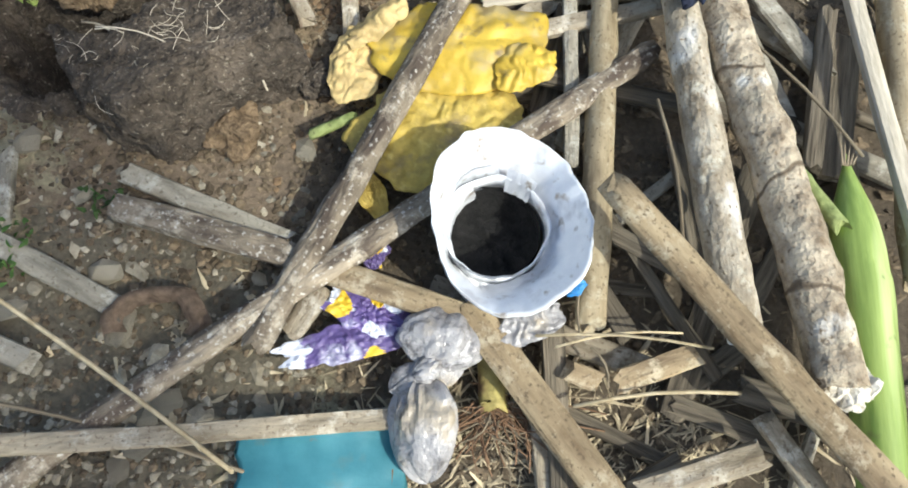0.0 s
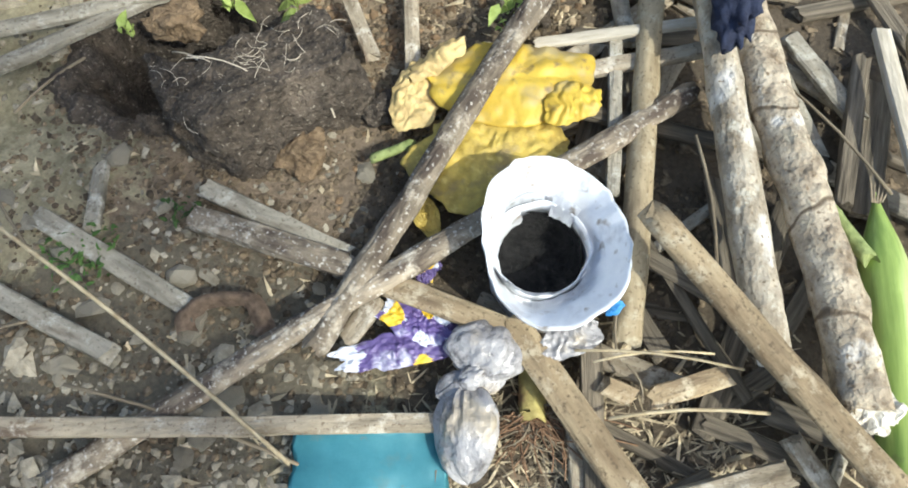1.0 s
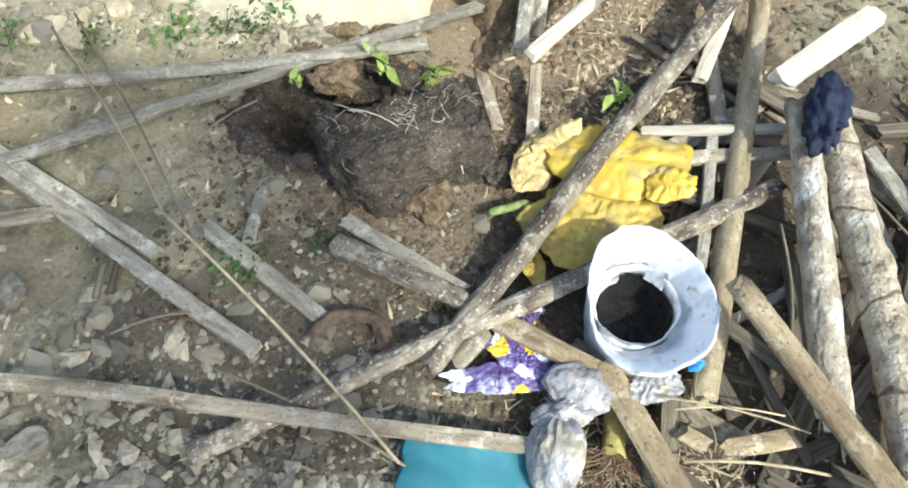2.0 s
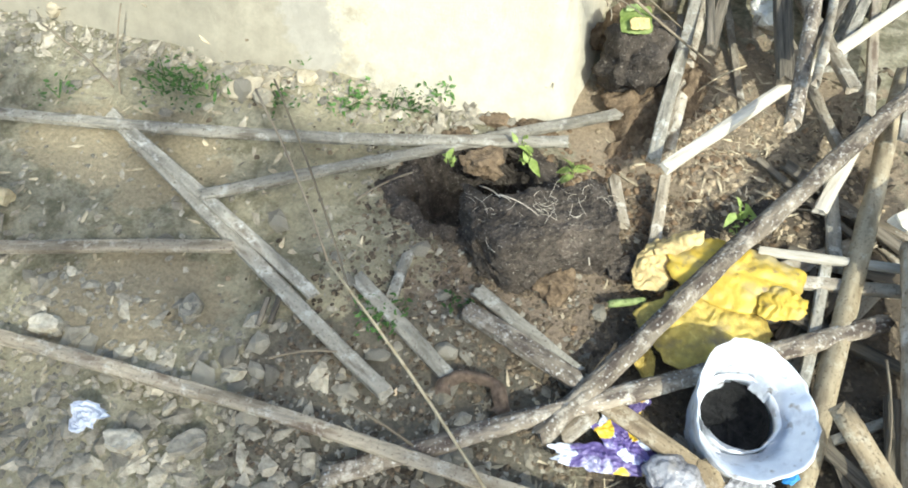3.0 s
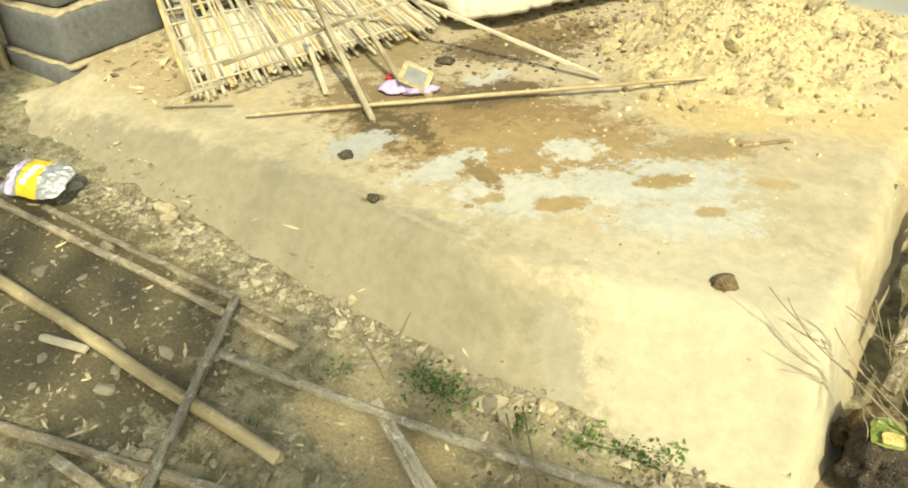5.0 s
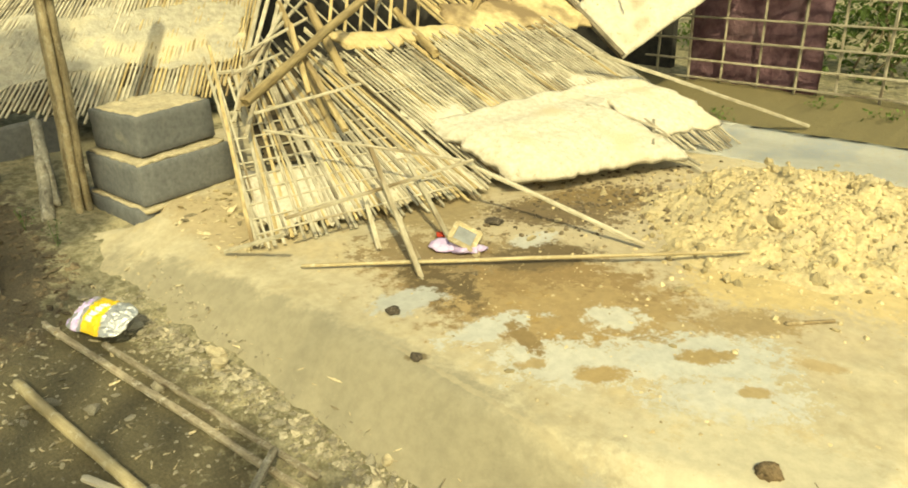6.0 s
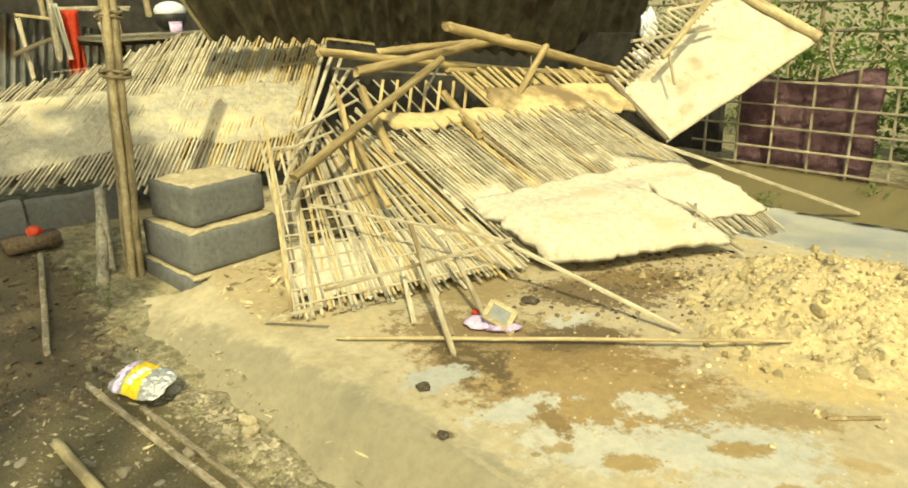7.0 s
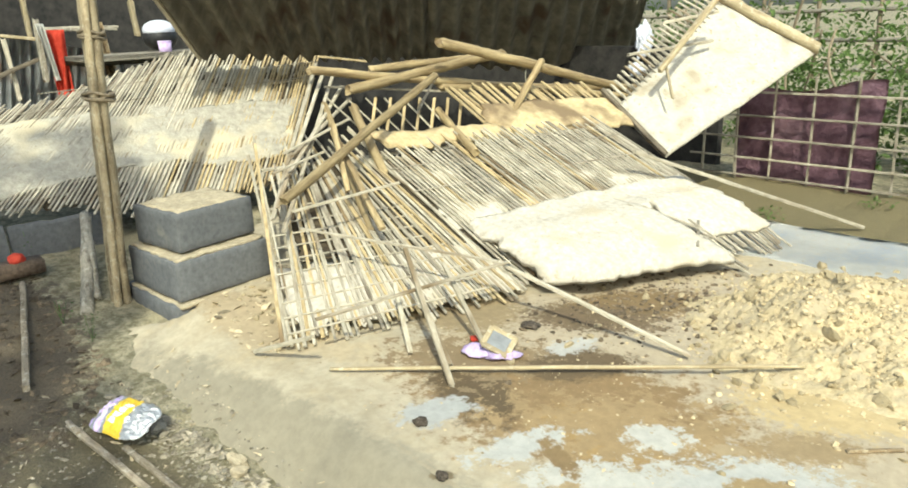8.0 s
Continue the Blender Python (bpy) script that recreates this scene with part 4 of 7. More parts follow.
for p, q, w, m in (((-3.577, 1.533, 1.010), (-3.557, 1.932, 1.138), 0.018, SLAT), ((-3.369, 1.350, 0.966), (-3.399, 1.658, 1.019), 0.016, SLAT),
                   ((-4.150, 2.133, 1.432), (-4.100, 2.445, 1.385), 0.02, SLAT_GOLD), ((-4.000, 2.068, 1.270), (-3.850, 2.895, 1.170), 0.02, SLAT), ((-3.800, 2.761, 1.291), (-3.750, 2.542, 1.082), 0.016, WOOD_GREY),
                   ((-2.886, 4.452, 1.677), (-2.990, 3.965, 1.239), 0.045, BAMBOO), ((-2.998, 4.045, 1.258), (-2.899, 3.984, 1.064), 0.02, BAMBOO), ((-3.209, 3.924, 1.337), (-2.960, 4.550, 1.396), 0.03, SLAT),
                   ((-3.125, 4.189, 1.527), (-2.920, 4.528, 1.585), 0.03, SLAT), ((-3.550, 1.813, 1.082), (-2.936, 1.639, 0.716), 0.035, SLAT_GOLD), ((-3.200, 1.642, 0.853), (-3.483, 1.775, 1.131), 0.03, SLAT_GOLD)):
    lath(p, q, w, m, "loose split bamboo piece in the wreck", w * 0.6, "loose pieces of the wreck", name="bamboo_piece", category="stick")

# open lattice behind the hole in the wreck
lattice = thing("window_lattice", "dark bamboo lattice window in the wreck", "lattice")
A0, A1, A2, A3 = Vector((-3.720, 2.165, 0.963)), Vector((-3.620, 2.744, 0.890)), Vector((-3.850, 2.281, 1.190)), Vector((-3.750, 2.877, 1.134))
for k in range(7):
    f = k / 6
    rod("bar", A0.lerp(A1, f), A2.lerp(A3, f + 0.05), 0.018, 0.01, SLAT_GOLD, parent=lattice, flat=True, step=0.12)
for k in range(6):
    f = k / 5
    rod("cross_bar", A2.lerp(A3, f - 0.45), A0.lerp(A1, f + 0.05), 0.014, 0.008, SLAT, parent=lattice, flat=True, step=0.12)

# back walls that close the house; their near-black colour stands in for its dimness
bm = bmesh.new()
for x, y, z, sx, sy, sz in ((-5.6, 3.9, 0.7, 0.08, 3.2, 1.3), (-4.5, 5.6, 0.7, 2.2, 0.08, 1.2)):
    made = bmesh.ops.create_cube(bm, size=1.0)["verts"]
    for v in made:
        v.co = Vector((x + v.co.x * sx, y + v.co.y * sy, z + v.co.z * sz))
tagged(mesh_object("wall_back", bm, DARK_WALL, smooth=False), "near-black wall standing in for the wreck's dim inside", "wall", kind="structure")

# white torn plastic by the roof's end
def crumple(name, at, size, material, label, category, seed, level=4, rough=0.5):
    bm = bmesh.new()
    lump(bm, (0, 0, 0), size, seed, level, rough)
    for v in bm.verts:
        v.co *= 1 + 0.25 * abs(noise.noise(v.co * (1.4 / max(size)) * 4 + Vector((seed, 0, 0)))) - 0.1
    ob = mesh_object(name, bm, material)
    ob.location = at
    return tagged(ob, label, category)


crumple("plastic_bag", (-4.100, 5.454, 1.356), (0.05, 0.09, 0.16), FILM_WHITE, "torn white plastic bag caught at the roof's edge", "plastic bag", 3.3)
crumple("plastic_bag", (-4.050, 5.288, 1.120), (0.05, 0.10, 0.06), FILM_WHITE, "crumpled white plastic under the roof's edge", "plastic bag", 5.1)

# neighbour's yard behind the left wall
tub = thing("cooking_pot", "black cooking pot with a white lid on a ledge", "pot", at=(-6.400, 2.073, 1.592))
bm = bmesh.new()
lump(bm, (0, 0, -0.03), (0.13, 0.13, 0.10), 0.0, 3, 0.0)
part("body", bm, BLACK, tub)
bm = bmesh.new()
lump(bm, (0, 0, 0.03), (0.125, 0.125, 0.075), 0.0, 3, 0.0)
part("lid", bm, FILM_WHITE, tub, "white dome lid")
mug = thing("mug", "small lilac plastic mug", "mug", at=(-6.200, 2.026, 1.487))
bm = bmesh.new()
bmesh.ops.create_cone(bm, segments=20, radius1=0.045, radius2=0.05, depth=0.09, cap_ends=True)
cup = part("cup", bm, LILAC, mug)
bm = bmesh.new()
bmesh.ops.create_cone(bm, segments=20, radius1=0.051, radius2=0.051, depth=0.012, cap_ends=True)
rim = part("rim", bm, LILAC, cup)
rim.location = (0, 0, 0.045)
bm = bmesh.new()
bmesh.ops.create_cube(bm, size=1.0)
bmesh.ops.bevel(bm, geom=bm.edges[:], offset=0.03, segments=2, affect="EDGES")
ledge = mesh_object("ledge", bm, WOOD_GREY)
ledge.scale = (0.6, 1.5, 0.07)
ledge.location = (-6.35, 2.15, 1.42)
tagged(ledge, "rough dark plank ledge behind the wall", "ledge")
for y in (1.5, 2.8):
    rod("ledge_post", (-6.35, y, 0.3), (-6.35, y, 1.4), 0.08, 0.08, WOOD_DARK, "dark post under the ledge", "post", "ledge posts")
iron_fence = corrugated("iron_fence", (-7.000, 0.529, -0.222), (-7.000, 1.627, -0.531), (-7.000, 0.925, 1.663), (-7.000, 1.972, 1.426), 16, IRON_GREY, "grey corrugated iron fence with leaning timbers")
iron_fence["category"], iron_fence["group"] = "fence", ""
for p, q, w, m in (((-6.900, 1.067, 1.600), (-6.900, 1.093, 1.143), 0.05, WOOD_PALE), ((-6.850, 0.983, 1.331), (-6.800, 1.309, 1.457), 0.05, WOOD_DARK), ((-6.900, 1.053, 1.626), (-6.900, 1.325, 1.587), 0.04, BAMBOO),
                   ((-6.800, 1.621, 1.608), (-6.800, 1.795, 1.332), 0.07, WOOD_TAN), ((-6.700, 1.602, 1.541), (-6.700, 1.661, 1.335), 0.035, WOOD_PALE), ((-6.700, 1.266, 1.728), (-6.700, 1.258, 1.278), 0.06, WOOD_GREY),
                   ((-7.100, 1.298, 1.890), (-7.100, 1.301, 1.617), 0.06, BAMBOO), ((-6.600, 1.960, 1.858), (-6.600, 1.972, 1.581), 0.06, BAMBOO), ((-6.900, 1.298, 1.658), (-6.900, 1.908, 1.652), 0.06, WOOD_GREY)):
    rod("timber", p, q, w, w * 0.6, m, parent=iron_fence, flat=True)
bm = bmesh.new()
grid = [[bm.verts.new((0.03 * math.sin(j * 1.3 + i * 0.2), 0.16 * (j / 8 - 0.5) * (1 - 0.25 * i / 12), -0.5 * i / 12)) for j in range(9)] for i in range(13)]
for i in range(12):
    for j in range(8):
        bm.faces.new((grid[i][j], grid[i][j + 1], grid[i + 1][j + 1], grid[i + 1][j]))
bmesh.ops.solidify(bm, geom=bm.faces[:], thickness=0.004)
cloth = mesh_object("red_cloth", bm, RED)
cloth.location = (-6.650, 1.367, 1.652)
tagged(cloth, "red cloth hung on the iron fence", "cloth")
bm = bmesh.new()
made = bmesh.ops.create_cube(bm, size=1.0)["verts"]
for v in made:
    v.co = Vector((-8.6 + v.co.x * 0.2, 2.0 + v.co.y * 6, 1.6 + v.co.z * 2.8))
tagged(mesh_object("wall_far", bm, DARK_WALL, smooth=False), "dark wall of the neighbour's house", "wall", kind="structure")
lath((-4.729, 1.414, 1.861), (-5.401, 1.954, 1.414), 0.030, WOOD_PALE, "pale batten along the roof sheet's end", 0.03, "", name="roof_batten", category="batten")
for y, tone, w in ((1.262, PALEBLUE, 0.055), (1.66, WOOD_TAN, 0.10)):
    bm = bmesh.new()
    grid = [[bm.verts.new((0.02 * math.sin(j * 1.7 + i * 0.3), w * (j / 8 - 0.5) * (1 - 0.3 * i / 12) + 0.06 * i / 12, -0.42 * i / 12)) for j in range(9)] for i in range(13)]
    for i in range(12):
        for j in range(8):
            bm.faces.new((grid[i][j], grid[i][j + 1], grid[i + 1][j + 1], grid[i + 1][j]))
    bmesh.ops.solidify(bm, geom=bm.faces[:], thickness=0.004)
    cloth = mesh_object("hung_cloth", bm, tone)
    cloth.location = (-6.60, y, 1.70)
    tagged(cloth, "limp washed-out cloth hung on the iron fence", "cloth")
# boards in the dark under the long wall
for y0, y1 in ((-0.62, -0.10), (-0.08, 0.44), (0.46, 0.98)):
    rod("board", (-4.66, y0, 0.55), (-4.64, y1, 0.555), 0.03, 0.19, CEMENT, "dark grey board standing under the collapsed wall", "board", "boards under the wall", flat=True, ragged=0.1)
for a, b, w in (((-3.775, 0.552, 0.390), (-4.600, 0.836, 0.649), 0.06), ((-3.901, 0.629, 0.403), (-4.600, 0.824, 0.668), 0.05)):
    rod("prop", a, b, w, w, WOOD_GREY, "grey prop under the collapsed wall", "prop", "props")

# picture frame and rags by the stick
frame_at = thing("picture_frame", "small wooden picture frame lying in wet mud", "picture frame", at=(-2.106, 1.543, 0.430))
for p, q in (((-0.07, -0.07, 0), (0.07, -0.07, 0)), ((0.07, -0.07, 0), (0.07, 0.07, 0)), ((0.07, 0.07, 0), (-0.07, 0.07, 0)), ((-0.07, 0.07, 0), (-0.07, -0.07, 0))):
    rod("rail", p, q, 0.030, 0.014, BAMBOO, parent=frame_at, flat=True)
bm = bmesh.new()
bmesh.ops.create_grid(bm, x_segments=6, y_segments=6, size=0.066)
part("picture", bm, IRON_GREY, frame_at, "faded grey-blue picture")
frame_at.scale = (0.72, 0.72, 0.72)
frame_at.rotation_euler = (radians(16), radians(24), radians(28))
frame_at.location.z = 0.455
for k, (at, s, m) in enumerate((((-2.175, 1.487, 0.415), 0.045, LILAC), ((-2.046, 1.561, 0.415), 0.025, LILAC), ((-2.252, 1.555, 0.415), 0.02, RED), ((-2.175, 1.800, 0.415), 0.032, SOIL), ((-2.10, 1.52, 0.42), 0.05, LILAC))):
    crumple("rag", at, (s * 1.3, s, s * 0.4), m, "crumpled rag lying in the wet mud", "rag", k + 2.2, 3)

# pale wet kerb behind the platform
bm = bmesh.new()
grid = [[bm.verts.new((-2.3 + 3.6 * i / 60, 3.15 + 0.10 * smooth(-2.0, -0.5, -2.3 + 3.6 * i / 60) + 0.62 * j / 8 + 0.02 * wob(i * 0.35, j), 0.410 - 0.03 * (j == 0) + 0.02 * (j > 6) + 0.008 * wob(i * 0.2, j * 0.5))) for i in range(61)] for j in range(9)]
for j in range(8):
    for i in range(60):
        bm.faces.new((grid[j][i], grid[j][i + 1], grid[j + 1][i + 1], grid[j + 1][i]))
bmesh.ops.solidify(bm, geom=bm.faces[:], thickness=0.12)
tagged(mesh_object("kerb", bm, PALEBLUE), "pale blue-grey wet cement kerb behind the platform", "kerb", kind="structure")

# heap of broken dry mud
pile = thing("mud_heap", "heap of broken dry yellow mud on the platform", "mud heap", at=(-1.22, 2.66, 0.400))


def heap_height(x, y):
    r = math.hypot(x / 0.66, y / 0.72) + 0.14 * wob(x, y, 9, 4)
    rise = 0.15 * smooth(1.0, 0.15, r) * (0.85 + 0.7 * wob(x, y, 0, 4.5))
    crumbly = 0.030 * wob(x, y, 2, 13) + 0.022 * abs(wob(x, y, 5, 29)) + 0.012 * wob(x, y, 6, 62) + 0.007 * wob(x, y, 8, 120)
    return rise + crumbly * smooth(1.05, 0.7, r) - 0.04 * smooth(0.9, 1.08, r)


bm = bmesh.new()
grid = [[bm.verts.new((x, y, heap_height(x, y))) for x in np.arange(-0.72, 0.721, 0.0095)] for y in np.arange(-0.78, 0.781, 0.0095)]
for a, b in zip(grid, grid[1:]):
    for i in range(len(a) - 1):
        bm.faces.new((a[i], a[i + 1], b[i + 1], b[i]))
part("mound", bm, CLOD, pile)
clods = []
for k in range(8):
    bm = bmesh.new()
    lump(bm, (0, 0, 0), (1, 0.85, 0.75), k * 1.9, 2, 0.55)
    cuts = random.Random(k)
    for _ in range(5):
        n = Vector((cuts.gauss(0, 1), cuts.gauss(0, 1), cuts.gauss(0, 1))).normalized()
        for v in bm.verts:
            over = v.co.dot(n) - 0.52
            if over > 0:
                v.co -= n * over * 0.92
    data = bpy.data.meshes.new("clod")
    bm.to_mesh(data)
    bm.free()
    data.materials.append(CLOD)
    clods.append(data)
rng = random.Random(8)
for k in range(300):
    r, a = rng.random() ** 0.55, rng.random() * 6.283
    x, y = 0.70 * r * math.cos(a), 0.74 * r * math.sin(a)
    ob = new("clod", clods[k % 8])
    ob.parent = pile
    s = rng.uniform(0.008, 0.020) * (2.0 if k % 9 == 0 else 1)
    ob.scale = (s, s * rng.uniform(0.7, 1.2), s)
    ob.location = (x, y, max(0.0, heap_height(x, y)) + 0.12 * s)
    ob.rotation_euler = (rng.random() * 6, rng.random() * 6, rng.random() * 6)
# loose clods on the platform
for k in range(70):
    x, y = rng.uniform(-2.3, -0.7), rng.uniform(1.0, 3.0)
    if k < 34:
        x, y = rng.uniform(-3.4, -2.75), rng.uniform(0.92, 1.5)
    elif k < 52:
        x, y = rng.uniform(-2.1, -1.6), rng.uniform(2.3, 3.1)
    ob = new("clod", clods[k % 8])
    s = rng.uniform(0.006, 0.022)
    ob.scale = (s * 1.5, s, s * 0.7)
    ob.location = (x, y, platform_height(x, y) + 0.2 * s)
    ob.rotation_euler = (0.2, 0.1, rng.random() * 6)
    tagged(ob, "loose dry clod of mud on the platform", "clod", "loose clods")
crumple("clay_bowl", (-0.736, 1.100, 0.405), (0.035, 0.03, 0.022), SOIL_BROWN, "brown lump of wet clay on pale plaster", "clod", 4.4, 3, 0.3)

# greenery beyond the fence
def bush(at, size, count, seed, label, leaf=0.05, material=GREEN):
    rng = random.Random(seed)
    root = thing("bush", label, "bush", "bushes beyond the fence", at)
    bm = bmesh.new()
    for _ in range(count):
        d = Vector((rng.gauss(0, 0.42), rng.gauss(0, 0.42), rng.gauss(0, 0.36)))
        c = Vector((d.x * size[0], d.y * size[1], size[2] * 0.5 + d.z * size[2] * 0.8))
        if c.z < 0:
            continue
        turn = Euler((rng.uniform(-1, 1), rng.uniform(-1, 1), rng.random() * 6.28)).to_matrix()
        l = leaf * rng.uniform(0.6, 1.5)
        pts = [turn @ Vector(p) + c for p in ((0, 0, 0), (l * 0.5, l * 0.32, 0.1 * l), (l * 1.1, 0, -0.15 * l), (l * 0.5, -l * 0.32, 0.1 * l))]
        bm.faces.new([bm.verts.new(p) for p in pts])
    part("leaves", bm, material, root, smooth=False)
    for k in range(6):
        rod("stem", (0.1 * rng.gauss(0, 1) * size[0], 0.1 * rng.gauss(0, 1) * size[1], 0), (0.35 * rng.gauss(0, 1) * size[0], 0.3 * rng.gauss(0, 1) * size[1], size[2] * rng.uniform(0.6, 1.1)), 0.02, 0.02, TWIG, parent=root)
    return root


for k, (x, y, sx, sy, sz, n) in enumerate(((-1.9, 6.2, 1.0, 0.7, 0.9, 900), (-0.6, 6.4, 1.1, 0.8, 1.1, 900), (-3.2, 6.6, 1.2, 0.7, 1.1, 900), (-4.6, 7.4, 1.5, 0.9, 1.3, 900),
                                           (-2.4, 8.6, 1.8, 1.0, 1.3, 1000), (0.2, 8.4, 1.6, 1.0, 1.4, 900), (-5.5, 9.8, 2.2, 1.2, 1.9, 1100), (-2.2, 11.5, 2.4, 1.4, 2.1, 1100), (1.2, 11, 2.4, 1.4, 2.1, 900))):
    bush((x, y, 0.28), (sx, sy, sz), int(n * 1.7), k, "leafy green bush beyond the lattice fence", 0.034 + 0.0035 * y, GREEN_LIT)
far_fence = thing("far_fence", "dark wooden rail fence among the bushes", "fence")
for k in range(14):
    x = -7 + k * 0.7
    rod("post", (x, 9.4, 0.2), (x, 9.4, 1.9), 0.06, 0.05, TWIG, parent=far_fence)
for z in (0.8, 1.15, 1.5, 1.8):
    rod("rail", (-7.2, 9.36, z), (2.5, 9.36, z + 0.03), 0.06, 0.05, WOOD_GREY, parent=far_fence)
for k in range(7):
    p = Vector((-3.0 + 0.45 * k, 5.9 + 0.15 * k, 0.8))
    q = p + Vector((rng.uniform(-0.5, 1.0), rng.uniform(-0.2, 0.4), rng.uniform(0.4, 0.9)))
    rod("bare_branch", p, q, 0.022, 0.022, TWIG, "bare grey branch above the fence", "branch", "bare branches", bend=rng.uniform(-0.15, 0.15))
# ---- the rubbish heap ----
# sticks and laths
lath((-0.245, 0.150, 0.080), (0.294, 1.132, 0.160), 0.044, STICK, "rough grey-brown stick lying across the rubbish heap", 0.030, flat=False, bend=0.01, step=0.025, rough=0.12, ring=12)
lath((-0.565, -0.038, 0.073), (0.273, 0.557, 0.100), 0.042, STICK, "long grey split stick under the white pot", 0.022, flat=False, step=0.025, rough=0.12, ring=12)
lath((-0.447, 0.337, 0.070), (-0.210, 0.268, 0.080), 0.042, STICK, "short flat stick with peeling bark on dark soil", 0.02)
lath((-0.448, 0.391, 0.060), (-0.216, 0.290, 0.060), 0.034, WOOD_GREY, "grey flat stick on dark soil", 0.016)
lath((-0.154, 0.247, 0.080), (0.004, 0.190, 0.090), 0.040, WOOD_TAN, "tan lath poking from under the pot", 0.018)
lath((0.015, 0.194, 0.090), (0.223, -0.085, 0.090), 0.050, WOOD_TAN, "tan split lath running from under the pot", 0.018)
lath((0.187, 0.321, 0.180), (0.487, -0.059, 0.160), 0.048, WOOD_TAN, "straight tan lath resting on the log", 0.024, flat=False, step=0.03)
rod("log", (0.297, 0.703, 0.140), (0.331, 0.160, 0.140), 0.050, 0.050, BARK, "pale lichen-spotted log with bark", "log", "logs", rough=0.07, ragged=0.15, ring=18, step=0.018, lumps=7)
rod("log", (0.338, 0.681, 0.150), (0.434, 0.092, 0.150), 0.060, 0.060, BARK_OLD, "thick cracked log with a white cut end", "log", "logs", rough=0.07, ragged=0.1, ring=18, step=0.016, lumps=9)
rod("bamboo_pole", (0.272, 1.224, 0.100), (0.171, 0.178, 0.080), 0.040, 0.038, BAMBOO_DULL, "dull bamboo stem under the logs", "pole", joints=3)
lath((0.169, 0.674, 0.080), (0.155, 0.389, 0.080), 0.024, WOOD_GREY, "narrow grey lath beside the bamboo stem", 0.012)
lath((0.112, 0.603, 0.080), (0.296, 0.640, 0.090), 0.03, WOOD, "short lath behind the yellow bag", 0.014)
lath((0.043, 0.643, 0.090), (0.291, 0.682, 0.100), 0.022, WOOD_PALE, "thin pale lath behind the yellow bag", 0.01)
lath((-1.760, -0.112, 0.208), (-0.074, 0.065, 0.060), 0.030, WOOD, "long grey lath along the edge of the heap", 0.014, bend=0.02)
lath((-0.172, 0.720, 0.160), (0.527, 1.763, 0.235), 0.027, WOOD_PALE, "pale planed batten lying across brown soil", 0.02)
lath((0.137, 0.758, 0.110), (0.204, 1.033, 0.120), 0.032, WOOD_PALE, "short pale batten among sticks", 0.018)
lath((-0.149, 0.599, 0.060), (-0.166, 0.775, 0.070), 0.028, WOOD, "short lath on brown soil", 0.014)
lath((-0.197, 0.780, 0.100), (-0.227, 1.745, 0.150), 0.034, WOOD_GREY, "long grey stick beside the broken platform corner", 0.025)
lath((-0.176, 0.831, 0.080), (-0.233, 1.241, 0.100), 0.02, WOOD, "thin stick beside the broken platform corner", 0.014)
lath((-0.342, 1.273, 0.130), (-0.337, 1.501, 0.150), 0.04, WOOD, "short plank in the stick pile", 0.02)
lath((-0.276, 1.267, 0.130), (-0.326, 1.731, 0.170), 0.035, WOOD, "stick in the pile beside the platform", 0.02)
rod("log", (-0.038, 1.196, 0.150), (-0.084, 1.858, 0.190), 0.075, 0.072, BARK, "thick log with a white broken end", "log", "logs", ring=16, step=0.03, lumps=4)
lath((0.247, 0.699, 0.200), (0.406, 0.873, 0.200), 0.05, WOOD_PALE, "white weathered board on the logs", 0.02)
lath((0.545, 0.645, 0.130), (0.566, 0.268, 0.130), 0.028, WOOD_PALE, "pale narrow lath beside the green stem", 0.014)
rod("bamboo_pole", (0.615, 0.670, 0.110), (0.575, 0.215, 0.110), 0.046, 0.044, BAMBOO_DULL, "stout bamboo stem at the edge of the heap", "pole", joints=3)
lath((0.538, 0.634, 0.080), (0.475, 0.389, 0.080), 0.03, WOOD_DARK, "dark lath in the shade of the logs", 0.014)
lath((0.440, 0.682, 0.070), (0.519, 0.536, 0.070), 0.035, WOOD_GREY, "grey lath in the shade of the logs", 0.014)
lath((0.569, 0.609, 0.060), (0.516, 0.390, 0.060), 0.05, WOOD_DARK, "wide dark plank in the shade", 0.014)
lath((0.211, -0.019, 0.080), (0.355, 0.023, 0.090), 0.038, WOOD, "splintered piece of weathered wood", 0.018)
lath((0.370, 0.063, 0.080), (0.420, -0.025, 0.090), 0.03, WOOD, "short lath under the long one", 0.014)
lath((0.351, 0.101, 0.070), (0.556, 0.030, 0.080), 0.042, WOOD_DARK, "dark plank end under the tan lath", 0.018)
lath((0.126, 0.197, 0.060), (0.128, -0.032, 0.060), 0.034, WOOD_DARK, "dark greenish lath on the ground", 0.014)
lath((-0.204, 0.171, 0.060), (-0.169, 0.225, 0.070), 0.034, WOOD, "short split piece beside the wrapper", 0.016)
lath((0.199, 0.107, 0.080), (0.292, 0.139, 0.090), 0.034, WOOD_TAN, "splintered tan chip of wood", 0.014)
lath((0.138, 0.121, 0.080), (0.171, 0.107, 0.080), 0.03, WOOD_TAN, "small tan chip of wood", 0.012)

